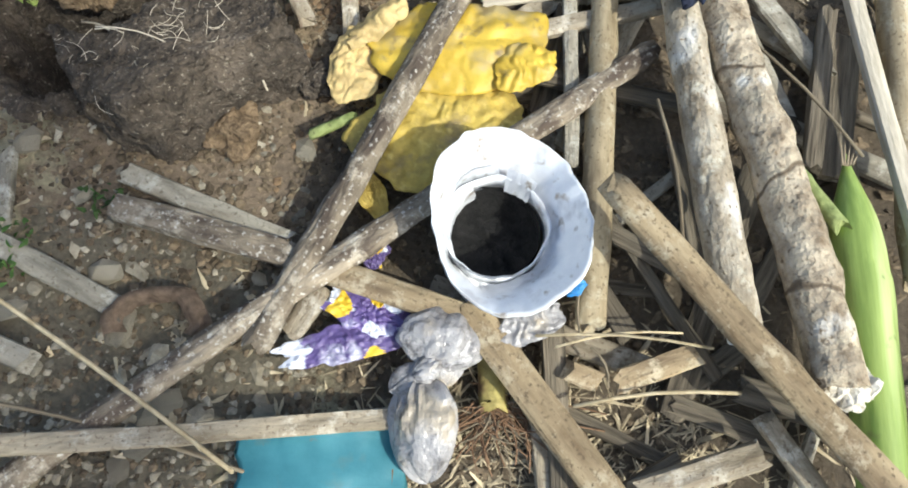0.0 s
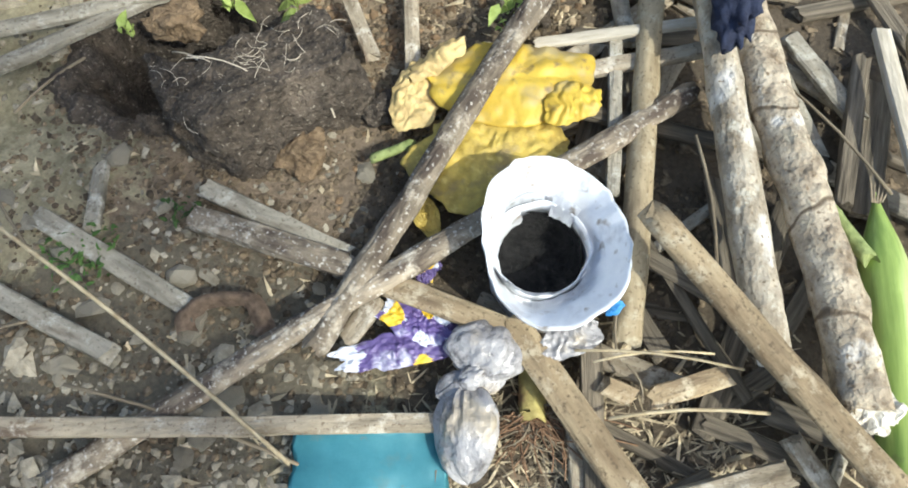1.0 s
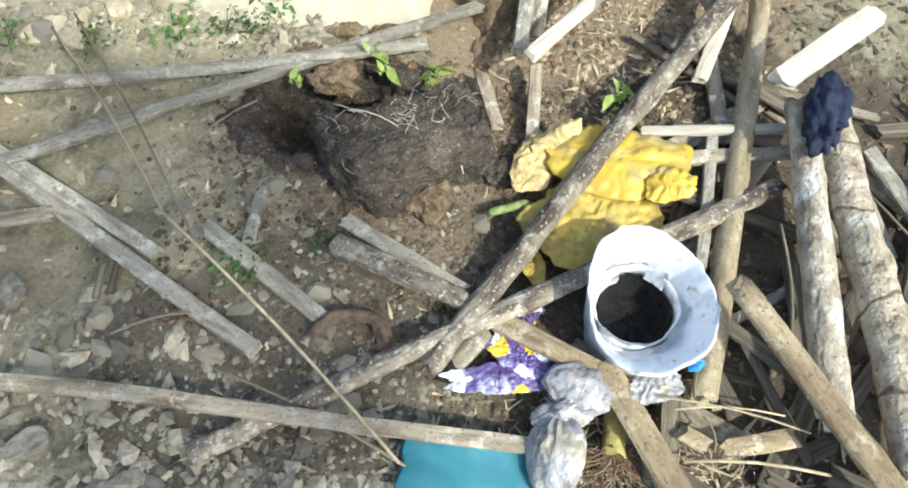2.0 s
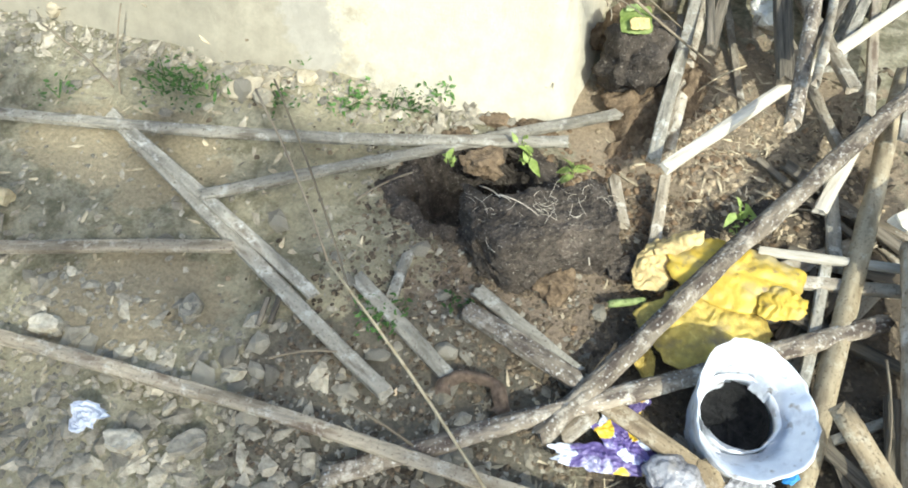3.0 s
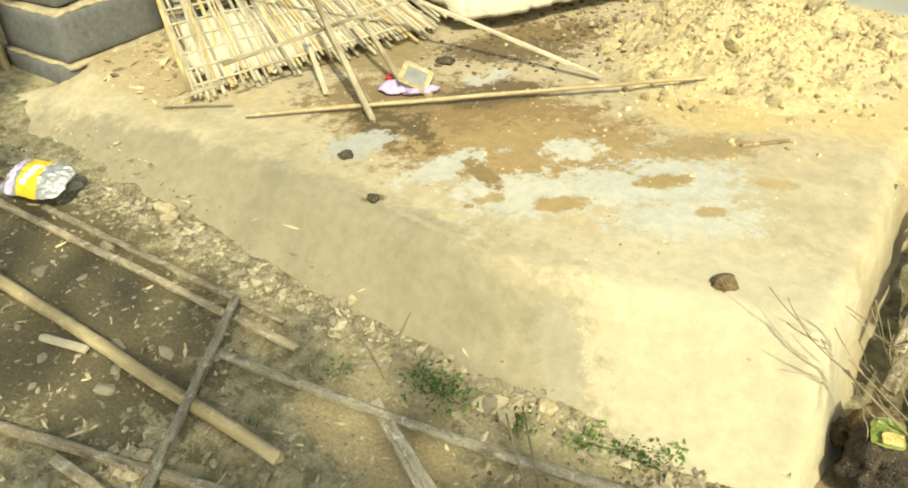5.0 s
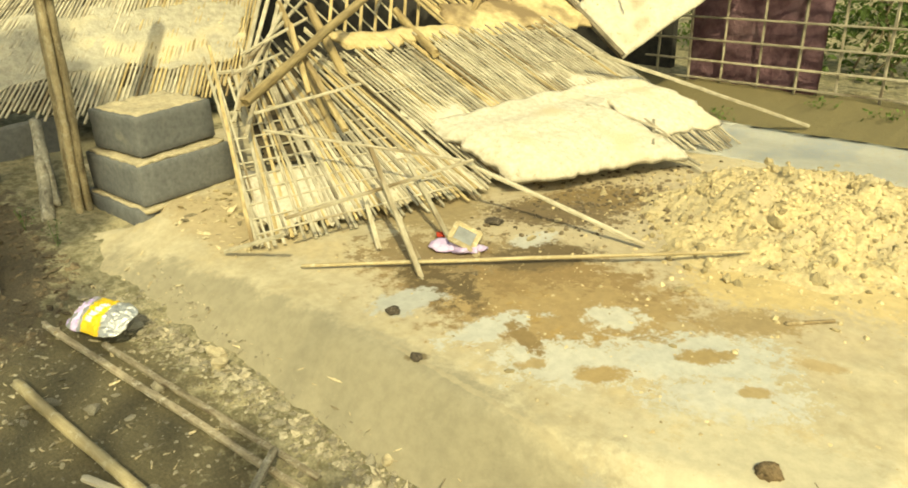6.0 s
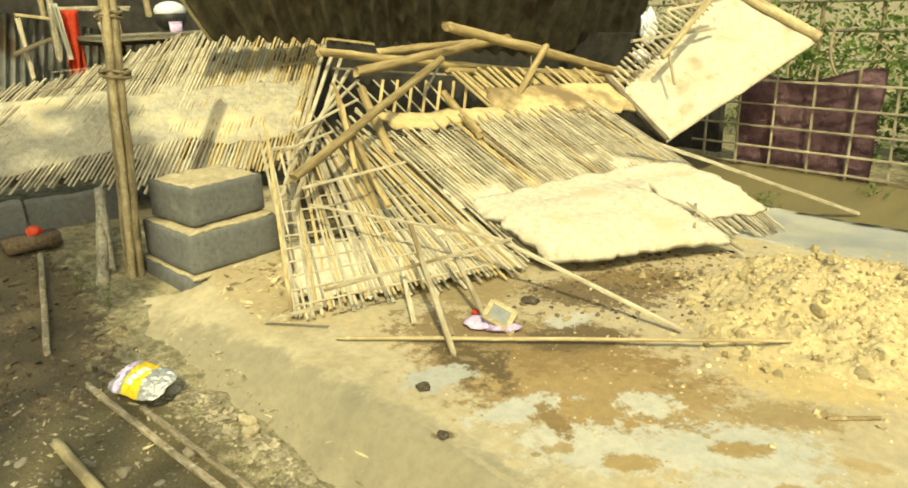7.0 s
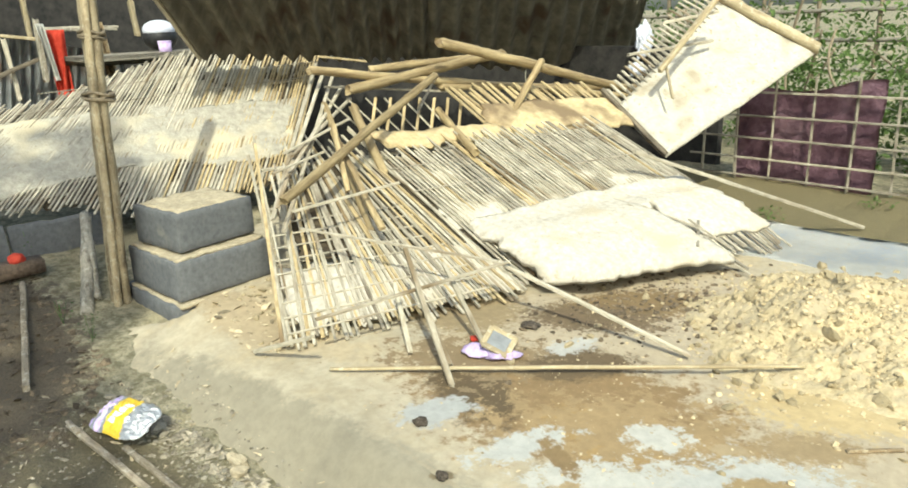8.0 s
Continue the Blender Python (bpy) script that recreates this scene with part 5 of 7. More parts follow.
# white cut ends of the logs
for at, way, r in (((0.435, 0.091, 0.150), (0.25, -0.9, 0.35), 0.026), ((0.331, 0.158, 0.140), (0.2, -0.95, 0.2), 0.016), ((-0.046, 1.221, 0.180), (0.05, -0.7, 0.6), 0.036)):
    bm = bmesh.new()
    lump(bm, (0, 0, 0), (r, r, r * 0.7), r * 100, 4, 0.55)
    for v in bm.verts:
        v.co += 0.30 * r * noise.noise_vector(v.co * (2.2 / r))
    ob = mesh_object("splintered_end", bm, CUT, smooth=False)
    ob.location = at
    tagged(ob, "white splintered wood at a log's broken end", "broken wood", "broken log ends")

# white pot
bm = bmesh.new()
profile = ((0.062, -0.13), (0.061, -0.090), (0.062, -0.072), (0.064, -0.066), (0.067, -0.072), (0.072, -0.062), (0.080, -0.034), (0.097, -0.004), (0.1005, 0.002), (0.101, -0.006), (0.090, -0.045), (0.084, -0.12))
rings = []
N = 120
dents = creases(6.1, 18)
for r, h in profile:
    ring = []
    w = min(1.0, r / 0.1)
    for k in range(N):
        a = 2 * math.pi * k / N
        c, s = math.cos(a), math.sin(a)
        grow = 1 + 0.11 * w * w * math.cos(2 * (a - 1.75)) + 0.05 * w * wob(c * 1.6, s * 1.6, 3) + 0.03 * wob(c * 4, s * 4, h * 12) + 0.012 * wob(c * 9, s * 9, h * 25) + 0.022 * w * dents(1.1 * c, 1.1 * s, h * 9)
        flat_side = -0.016 * w * w * smooth(0.2, 0.95, -c)
        lift = 0.016 * w * w * math.cos(2 * (a - 2.6)) + 0.012 * wob(c * 2, s * 2, h * 20) + 0.004 * wob(c * 7, s * 7, h * 20)
        dent = 0.002 * math.exp(-((a - 1.25) / 0.12) ** 2) * (1 if h < -0.05 else 0)
        out = 1 + 0.07 * w * w
        ring.append(bm.verts.new(((r * grow - dent) * c * out + 0.015 * w * w - flat_side * 0.4, (r * grow - dent) * s * out - 0.006 * w * w, h + lift)))
    rings.append(ring)
for a, b in zip(rings, rings[1:]):
    for k in range(N):
        bm.faces.new((a[k], a[(k + 1) % N], b[(k + 1) % N], b[k]))
bmesh.ops.recalc_face_normals(bm, faces=bm.faces[:])
pot = thing("white_pot", "white dented plastic pot with a black inside, upright in the rubbish", "pot", at=(0.049, 0.295, 0.165))
part("rim", bm, WHITE, pot, "dented white rim and collar")
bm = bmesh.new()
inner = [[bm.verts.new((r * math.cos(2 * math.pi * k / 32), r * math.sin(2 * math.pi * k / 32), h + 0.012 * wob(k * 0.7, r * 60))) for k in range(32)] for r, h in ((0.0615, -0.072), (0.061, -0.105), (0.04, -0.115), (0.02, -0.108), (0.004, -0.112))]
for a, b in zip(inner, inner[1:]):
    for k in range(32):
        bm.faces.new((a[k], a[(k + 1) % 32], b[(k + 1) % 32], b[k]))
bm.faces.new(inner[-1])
part("inside", bm, INSIDE, pot, "black uneven bottom")
bm = bmesh.new()
loops = []
for k in range(N):
    a = 2 * math.pi * k / N
    c, s = math.cos(a), math.sin(a)
    r = 0.0625 + 0.0045 * wob(c * 2, s * 2, 9)
    loops.append([bm.verts.new(((r + d) * c + 0.003, (r + d) * s, h + 0.005 * wob(c * 2, s * 2, 4))) for d, h in ((0.0, -0.075), (0.003, -0.048), (0.005, -0.048), (0.0045, -0.075))])
for k in range(N):
    a, b = loops[k], loops[(k + 1) % N]
    for m in range(4):
        bm.faces.new((a[m], b[m], b[(m + 1) % 4], a[(m + 1) % 4]))
bmesh.ops.recalc_face_normals(bm, faces=bm.faces[:])
part("collar", bm, WHITE, pot, "thin white collar, split at one side")
for a0, a1, r0, r1, h0, h1 in ((4.02, 5.75, 0.0640, 0.0705, -0.074, -0.030), (3.55, 4.12, 0.0645, 0.0730, -0.072, -0.028), (0.75, 1.35, 0.056, 0.0705, -0.070, -0.030), (1.5, 2.75, 0.064, 0.074, -0.072, -0.034)):
    bm = bmesh.new()
    strip = []
    for k in range(25):
        a = a0 + (a1 - a0) * k / 24
        wave = 0.0022 * wob(k * 0.35, a0 * 3)
        strip.append([bm.verts.new(((r + wave) * math.cos(a) + 0.003, (r + wave) * math.sin(a), h + 0.0015 * wob(k * 0.5, h * 50))) for r, h in ((r0, h0), (r0 + (r1 - r0) * 0.6, (h0 + h1) / 2), (r1, h1))])
    for p, q in zip(strip, strip[1:]):
        for m in range(2):
            bm.faces.new((p[m], q[m], q[m + 1], p[m + 1]))
    bmesh.ops.solidify(bm, geom=bm.faces[:], thickness=0.0018)
    part("torn_band", bm, WHITE, pot, "torn strip of the white collar, bent inwards")


def sheet(name, at, size, turn, seed, material, label, category, crumple=0.02, outline=0.25, dome=0.0, n=40, tilt=(0, 0), fold=6.0, corner=2.0):
    """A crumpled sheet of film with an irregular outline, lying at a place."""
    bm = bmesh.new()
    press = creases(seed, 10 + int(3 * fold))
    centre = bm.verts.new((0, 0, dome + crumple * (1.4 * (0.45 + 0.75 * press(0, 0)) - 0.3) + 0.006))
    loops = []
    rad = 22
    for j in range(1, rad + 1):
        f = j / rad
        loop = []
        for k in range(n):
            a = 2 * math.pi * k / n
            c, s = math.cos(a), math.sin(a)
            edge = 1 + outline * 2 * wob(c * 1.4, s * 1.4, seed) + outline * 0.8 * wob(c * 5, s * 5, seed + 4)
            edge *= (abs(c) ** corner + abs(s) ** corner) ** (-1 / corner)
            x, y = f * c * edge * size[0] / 2, f * s * edge * size[1] / 2
            ridge = 0.45 + 0.75 * press(2.2 * x / size[0], 2.2 * y / size[0]) + 0.35 * abs(noise.noise((x / size[0] * fold + seed, y / size[0] * fold, seed))) + 0.5 * abs(noise.noise((x / size[0] * fold * 2.3, y / size[0] * fold * 2.3 + seed, 1))) + 0.25 * abs(noise.noise((x / size[0] * fold * 5, y / size[0] * fold * 3 + seed, 2)))
            loop.append(bm.verts.new((x, y, dome * (1 - f * f) + crumple * (1.4 * ridge - 0.3) + 0.006)))
        loops.append(loop)
    for k in range(n):
        bm.faces.new((centre, loops[0][k], loops[0][(k + 1) % n]))
    for a, b in zip(loops, loops[1:]):
        for k in range(n):
            bm.faces.new((a[k], b[k], b[(k + 1) % n], a[(k + 1) % n]))
    ob = mesh_object(name, bm, material)
    ob.matrix_world = pose(*at, tilt[0], tilt[1], turn)
    thick = ob.modifiers.new("film", "SOLIDIFY")
    thick.thickness = 0.0012
    return tagged(ob, label, category)


sheet("yellow_bag", (0.008, 0.572, 0.070), (0.25, 0.155), 4, 2.0, YELLOW, "crumpled muddy yellow plastic bag", "plastic bag", 0.013, 0.10, 0.022, fold=3.2, n=130)
sheet("yellow_film", (-0.020, 0.448, 0.058), (0.25, 0.17), 12, 6.0, YELLOW_MUD_SHADE, "mud-stained torn yellow film below the bag, coloured as shaded", "plastic film", 0.014, 0.13, 0.012, fold=5.0, n=130)
sheet("khaki_film", (-0.137, 0.550, 0.065), (0.075, 0.12), -15, 3.4, KHAKI, "folded khaki plastic film", "plastic film", 0.012, 0.10, 0.010, fold=2.2, n=110, corner=2.6)
sheet("khaki_film", (-0.105, 0.600, 0.085), (0.10, 0.045), 38, 9.4, KHAKI, "folded khaki plastic film", "plastic film", 0.016, 0.10, 0.012, fold=1.8, n=90)
sheet("yellow_film", (0.098, 0.533, 0.082), (0.088, 0.072), 20, 4.6, YELLOW, "torn yellow flap with pale edges", "plastic film", 0.014, 0.12, 0.012, fold=1.8, n=100)
sheet("yellow_film", (-0.114, 0.364, 0.050), (0.04, 0.09), 30, 5.6, YELLOW_MUD_SHADE, "narrow strip of muddy yellow film, coloured as shaded", "plastic film", 0.008, 0.12, 0.004)
stub = thing("cut_stem", "yellow-green stump of a plant stem in a tangle of roots", "plant stem")
rod("stump", (0.044, 0.150, 0.045), (0.047, 0.078, 0.052), 0.032, 0.030, STUMP, parent=stub, rough=0.05, ring=14, step=0.01, joints=2, taper=1.15)
for k in range(90):
    a = random.Random(k + 300)
    p = Vector((0.047 + a.gauss(0, 0.016), 0.074 + a.gauss(0, 0.010), 0.058))
    q = p + Vector((a.gauss(0.012, 0.05), a.gauss(-0.03, 0.03), a.uniform(-0.02, 0.008)))
    rod("root", p, q, 0.0022, 0.0018, RUST_ROOT if k % 3 else TWIG, parent=stub, ring=5, bend=a.uniform(-0.012, 0.012), step=0.012)
bm = bmesh.new()
grid = [[bm.verts.new((0.205 * (i / 30 - 0.5) + 0.008 * wob(j * 0.5, 3, i // 30 * 5), 0.10 * (j / 14 - 0.5) + 0.006 * math.sin(i * 0.25) + 0.006 * wob(i * 0.35, j // 14 * 7), 0.012 * math.sin(i / 30 * 3.3 + 0.4) + 0.004 * wob(i * 0.2, j * 0.2))) for i in range(31)] for j in range(15)]
for j in range(14):
    for i in range(30):
        bm.faces.new((grid[j][i], grid[j][i + 1], grid[j + 1][i + 1], grid[j + 1][i]))
bmesh.ops.solidify(bm, geom=bm.faces[:], thickness=0.002)
teal = mesh_object("teal_sheet", bm, TEAL)
teal.matrix_world = pose(*(-0.159, 0.008, 0.055), 0, 0, 2)
tagged(teal, "scrap of smooth teal plastic on the soil", "plastic scrap")
wrapper = thing("wrapper", "torn violet and yellow snack wrapper on the soil", "wrapper")
for name, at, size, turn, seed in (("film", (-0.138, 0.156, 0.052), (0.170, 0.046), 13, 11.0), ("end", (-0.112, 0.196, 0.058), (0.112, 0.052), -24, 13.0), ("end", (-0.102, 0.274, 0.060), (0.045, 0.035), 50, 19.0)):
    ob = sheet(name, at, size, turn, seed, VIOLET, "", "", 0.011, 0.22, 0.004, 110, fold=7.0, corner=2.6)
    ob.data.materials.append(FILM_WHITE)
    ob.data.materials.append(FILM_YELLOW)
    for poly in ob.data.polygons:
        c = poly.center
        a, b = wob(c.x * 26, c.y * 30, seed), wob(c.x * 34, c.y * 40, seed + 5)
        if name == "film" and c.x < -0.055 + 0.02 * b:
            poly.material_index = 1
        elif a > 0.24 and abs(b) < 0.5:
            poly.material_index = 2
        elif b > 0.33 or (name == "end" and b > 0.16):
            poly.material_index = 1
    ob.parent = wrapper
blue = sheet("plastic_scrap", (0.150, 0.218, 0.090), (0.028, 0.016), 40, 3.3, BLUE, "small bright blue plastic scrap", "plastic scrap", 0.006, 0.2, 0.004, 20)
# grey bag
bag = thing("grey_bag", "knotted grey plastic bag full of waste", "plastic bag")


def pouch(name, p, q, wide, thick, seed, pleats, fill=0.62):
    """A film pouch from its gathered end p to its round end q, pleated at the gather."""
    p, q = Vector(p), Vector(q)
    long = (q - p).length
    press, fine, sharp = creases(seed, 12), creases(seed + 9, 26), creases(seed + 17, 44)
    bm = bmesh.new()
    loops = []
    for i in range(57):
        f = i / 56
        body = math.sin(math.pi * min(1.0, f ** (fill + 0.25) * 0.98 + 0.02)) ** 0.5 if f < 1 else 0.0
        body = max(body, 0.10 if f < 0.1 else 0.02)
        loop = []
        for k in range(64):
            a = 2 * math.pi * k / 64
            c, s = math.cos(a), math.sin(a)
            fold = (1 - f) ** 2.2 * 0.16 * math.cos(pleats * a + 7 * wob(f * 3, c, seed)) + 0.42 * press(c, s, 1.3 * f - 0.6) + 0.34 * fine(1.5 * c, 1.5 * s, 0.9 * f - 0.4) + 0.24 * sharp(2.2 * c, 2.2 * s, 3.2 * f - 1.6)
            r = body * (0.92 + fold)
            loop.append(bm.verts.new((f * long + 0.006 * wob(c * 3, s * 3, seed), r * c * wide / 2, r * s * thick / 2)))
        loops.append(loop)
    for a, b in zip(loops, loops[1:]):
        for k in range(64):
            bm.faces.new((a[k], a[(k + 1) % 64], b[(k + 1) % 64], b[k]))
    bm.faces.new(loops[-1])
    bmesh.ops.recalc_face_normals(bm, faces=bm.faces[:])
    ob = part(name, bm, GREYBAG, bag, smooth=False)
    ob.matrix_local = Matrix.Translation(p) @ along(p, q)
    return ob


pouch("pouch", (-0.039, 0.110, 0.080), (-0.031, -0.007, 0.065), 0.082, 0.06, 1.0, 9)
pouch("pouch", (-0.029, 0.126, 0.085), (0.004, 0.203, 0.075), 0.078, 0.05, 2.3, 8)
pouch("knot", (-0.017, 0.128, 0.090), (-0.050, 0.114, 0.090), 0.026, 0.026, 3.1, 5)
pouch("tail", (-0.034, 0.125, 0.090), (-0.076, 0.099, 0.075), 0.036, 0.018, 4.2, 6, 0.9)
pouch("tail", (-0.025, 0.120, 0.090), (0.011, 0.122, 0.075), 0.040, 0.018, 5.5, 5, 0.9)
sheet("plastic_film", (0.094, 0.177, 0.085), (0.085, 0.05), 25, 4.1, GREYBAG, "thin clear film scrap under the white pot", "plastic film", 0.010, 0.14, 0.004, 64, fold=3.5)

# clod of earth
def pit_height(x, y):
    r = pit_range(x, y) + 0.22 * wob(x, y, 1, 17) + 0.10 * wob(x, y, 4, 45)
    level = 0.03 + 0.105 * max(0.0, -x - 0.35)
    rim = 0.020 * math.exp(-((r - 1.15) / 0.25) ** 2)
    return level + rim - 0.135 * smooth(1.08, 0.72, r) - 0.03 * smooth(1.35, 1.6, r) + 0.012 * wob(x, y, 2, 38) + 0.006 * wob(x, y, 3, 90) + 0.003 * wob(x, y, 3, 210)


tagged(height_sheet("dug_soil", list(np.arange(-0.78, -0.30, 0.005)), list(np.arange(0.44, 0.84, 0.005)), pit_height, SOIL), "rough dark soil of a small dug pit", "pit", kind="structure")
clod = thing("earth_clod", "big dark clod of earth with fine roots beside a pit", "clod", at=(-0.378, 0.520, 0.030))
bm = bmesh.new()
bmesh.ops.create_cube(bm, size=1.0)
bmesh.ops.subdivide_edges(bm, edges=bm.edges[:], cuts=54, use_grid_fill=True)
TURN_C, TURN_S = math.cos(radians(33)), math.sin(radians(33))


def on_clod(a, b, c):
    """A place in the clod: a along it (-0.5 to 0.5), b across, c up. One end curls back round the pit."""
    curl = smooth(-0.22, -0.52, a)
    x = 0.325 * a + 0.045 * curl
    y = (0.135 - 0.02 * a) * b + 0.055 * curl + 0.03 * c
    return Vector((x * TURN_C - y * TURN_S, x * TURN_S + y * TURN_C, 0.060 + (0.140 - 0.03 * curl) * c - 0.016 * b))


for v in bm.verts:
    c = Vector(v.co)
    c = c.lerp(c.normalized() * 0.56, 0.12)
    c = on_clod(c.x, c.y, c.z)
    split = 0.016 * math.exp(-((c.x * TURN_C + c.y * TURN_S + 0.088 + 0.02 * wob(c.z * 30, 1)) / 0.008) ** 2)
    c += 0.017 * noise.noise_vector(c * 12 + Vector((3, 1, 7))) + 0.008 * noise.noise_vector(c * 37) + 0.005 * noise.noise_vector(c * 95) + 0.003 * noise.noise_vector(c * 230)
    c += split * Vector((-TURN_S, TURN_C, -0.4))
    v.co = c
body = part("earth", bm, SOIL, clod)
rng = random.Random(3)
for k in range(44):
    a, b = (rng.uniform(-0.42, 0.46), rng.uniform(-0.42, 0.42)) if k < 20 else (rng.gauss(0.14, 0.12), rng.gauss(0.05, 0.16))
    way = rng.uniform(-0.10, 0.10), rng.uniform(-0.28, 0.22)
    p = on_clod(a, b, 0.56 - 0.18 * abs(b) - 0.16 * abs(a)) + Vector((0, 0, 0.012))
    q = on_clod(a + way[0], b + way[1], 0.56 - 0.18 * abs(b + way[1]) - 0.16 * abs(a + way[0])) + Vector((0, 0, 0.010))
    rod("root", p, q, 0.0008, 0.0008, ROOT, parent=clod, ring=5, bend=rng.uniform(-0.012, 0.012), step=0.012)
for p, q in (((-0.515, 0.595, 0.11), (-0.455, 0.560, 0.135)), ((-0.455, 0.560, 0.135), (-0.40, 0.555, 0.14)), ((-0.435, 0.600, 0.12), (-0.395, 0.545, 0.14)), ((-0.36, 0.61, 0.13), (-0.30, 0.555, 0.13)), ((-0.30, 0.555, 0.13), (-0.255, 0.50, 0.09))):
    rod("root", Vector(p) - clod.location, Vector(q) - clod.location, 0.0032, 0.0028, ROOT, parent=clod, ring=6, bend=0.006, step=0.012)
for at, s, m in (((-0.539, 0.674, 0.080), (0.045, 0.034, 0.03), SOIL_BROWN), ((0.040, 0.739, 0.060), (0.03, 0.04, 0.025), SOIL), ((-0.300, 1.030, 0.135), (0.075, 0.085, 0.085), SOIL), ((-0.300, 0.963, 0.050), (0.04, 0.03, 0.03), SOIL_BROWN),
                 ((-0.56, 0.815, 0.050), (0.05, 0.024, 0.022), SOIL_BROWN), ((-0.47, 0.825, 0.045), (0.06, 0.022, 0.022), SOIL_BROWN), ((-0.620, 0.737, 0.060), (0.035, 0.022, 0.018), SOIL_BROWN), ((-0.186, 0.540, 0.050), (0.03, 0.025, 0.02), SOIL),
                 ((-0.313, 0.469, 0.050), (0.035, 0.05, 0.02), SOIL_BROWN), ((-0.333, 1.121, 0.120), (0.055, 0.07, 0.07), SOIL_BROWN), ((-0.391, 1.140, 0.084), (0.03, 0.04, 0.03), SOIL_BROWN)):
    bm = bmesh.new()
    lump(bm, (0, 0, 0), s, s[0] * 90, 4, 0.45)
    for v in bm.verts:
        v.co += 0.010 * noise.noise_vector(v.co * 34) + 0.004 * noise.noise_vector(v.co * 110)
    ob = mesh_object("soil_lump", bm, m)
    ob.location = at
    tagged(ob, "crumbling lump of brown soil", "clod", "soil lumps")

# bank of broken earth at the platform's corner
def bank_height(x, y):
    r = math.hypot((x + 0.24) / 0.15, (y - 1.06) / 0.17)
    hollow = math.exp(-(((x + 0.13) / 0.05) ** 2 + ((y - 0.90) / 0.07) ** 2))
    return yard_height(x, y) - 0.03 + 0.085 * smooth(1.2, 0.4, r + 0.45 * wob(x, y, 3, 11)) - 0.07 * hollow + 0.034 * wob(x, y, 1, 19) + 0.018 * wob(x, y, 1, 47) + 0.008 * wob(x, y, 1, 120)


tagged(height_sheet("earth_bank", list(np.arange(-0.46, 0.0, 0.006)), list(np.arange(0.76, 1.2, 0.006)), bank_height, SOIL_BROWN), "brown crumbling earth where the platform's corner broke", "earth bank")

# green stem
stem = thing("banana_stalk", "fresh green cut plant stem with a side shoot", "plant stem")
bm = bmesh.new()
loops = []
for i in range(41):
    f = i / 40
    wide = 0.060 * smooth(-0.02, 0.30, f) ** 0.8 * (1 - 0.16 * smooth(0.35, 1.0, f)) + 0.002
    bow = 0.006 * math.sin(2.5 * f) + 0.002 * wob(f * 9, 3)
    loop = []
    for k in range(28):
        a = 2 * math.pi * k / 28
        ridge = 1 + 0.05 * math.cos(3 * a + 0.8 + 0.9 * f) + 0.03 * abs(math.cos(5 * a + 2 * f)) + 0.015 * wob(f * 22, math.cos(a) * 2, math.sin(a) * 2)
        step = 1.07 if f > 0.30 + 0.10 * math.cos(a - 0.7) else 1.0
        loop.append(bm.verts.new((bow + 0.5 * wide * ridge * step * math.cos(a), -0.41 * f, 0.36 * wide * ridge * step * math.sin(a))))
    loops.append(loop)
for a, b in zip(loops, loops[1:]):
    for k in range(28):
        bm.faces.new((a[k], a[(k + 1) % 28], b[(k + 1) % 28], b[k]))
bm.faces.new(loops[0])
bm.faces.new(loops[-1][::-1])
bmesh.ops.recalc_face_normals(bm, faces=bm.faces[:])
stalk = part("stalk", bm, STALK, stem, "thick pointed green stalk")
stalk.matrix_local = pose(0.494, 0.386, 0.130, 0, 0, -4)
rod("shoot", (0.425, 0.372, 0.128), (0.463, 0.280, 0.150), 0.021, 0.019, SHOOT, parent=stem, rough=0.05, lumps=3, step=0.012, ring=12)
rod("sheath", (0.520, 0.130, 0.150), (0.530, 0.045, 0.150), 0.010, 0.008, STALK, parent=stem, taper=2.2, rough=0.05)
for k in range(5):
    rod("dry_tip", (0.487 + 0.003 * k - 0.006, 0.365, 0.142), (0.494 + 0.006 * k - 0.012, 0.402 - 0.004 * k, 0.146), 0.004, 0.003, TWIG, parent=stem, taper=0.4, ring=5, step=0.01)
rod("green_shoot", (-0.201, 0.446, 0.060), (-0.137, 0.472, 0.070), 0.015, 0.013, SHOOT, "broken green shoot beside the yellow bag", "plant stem")
crumple("dark_cloth", (0.313, 0.641, 0.200), (0.03, 0.075, 0.03), CHAR, "dark blue cloth wrapped on the log", "cloth", 2.7)
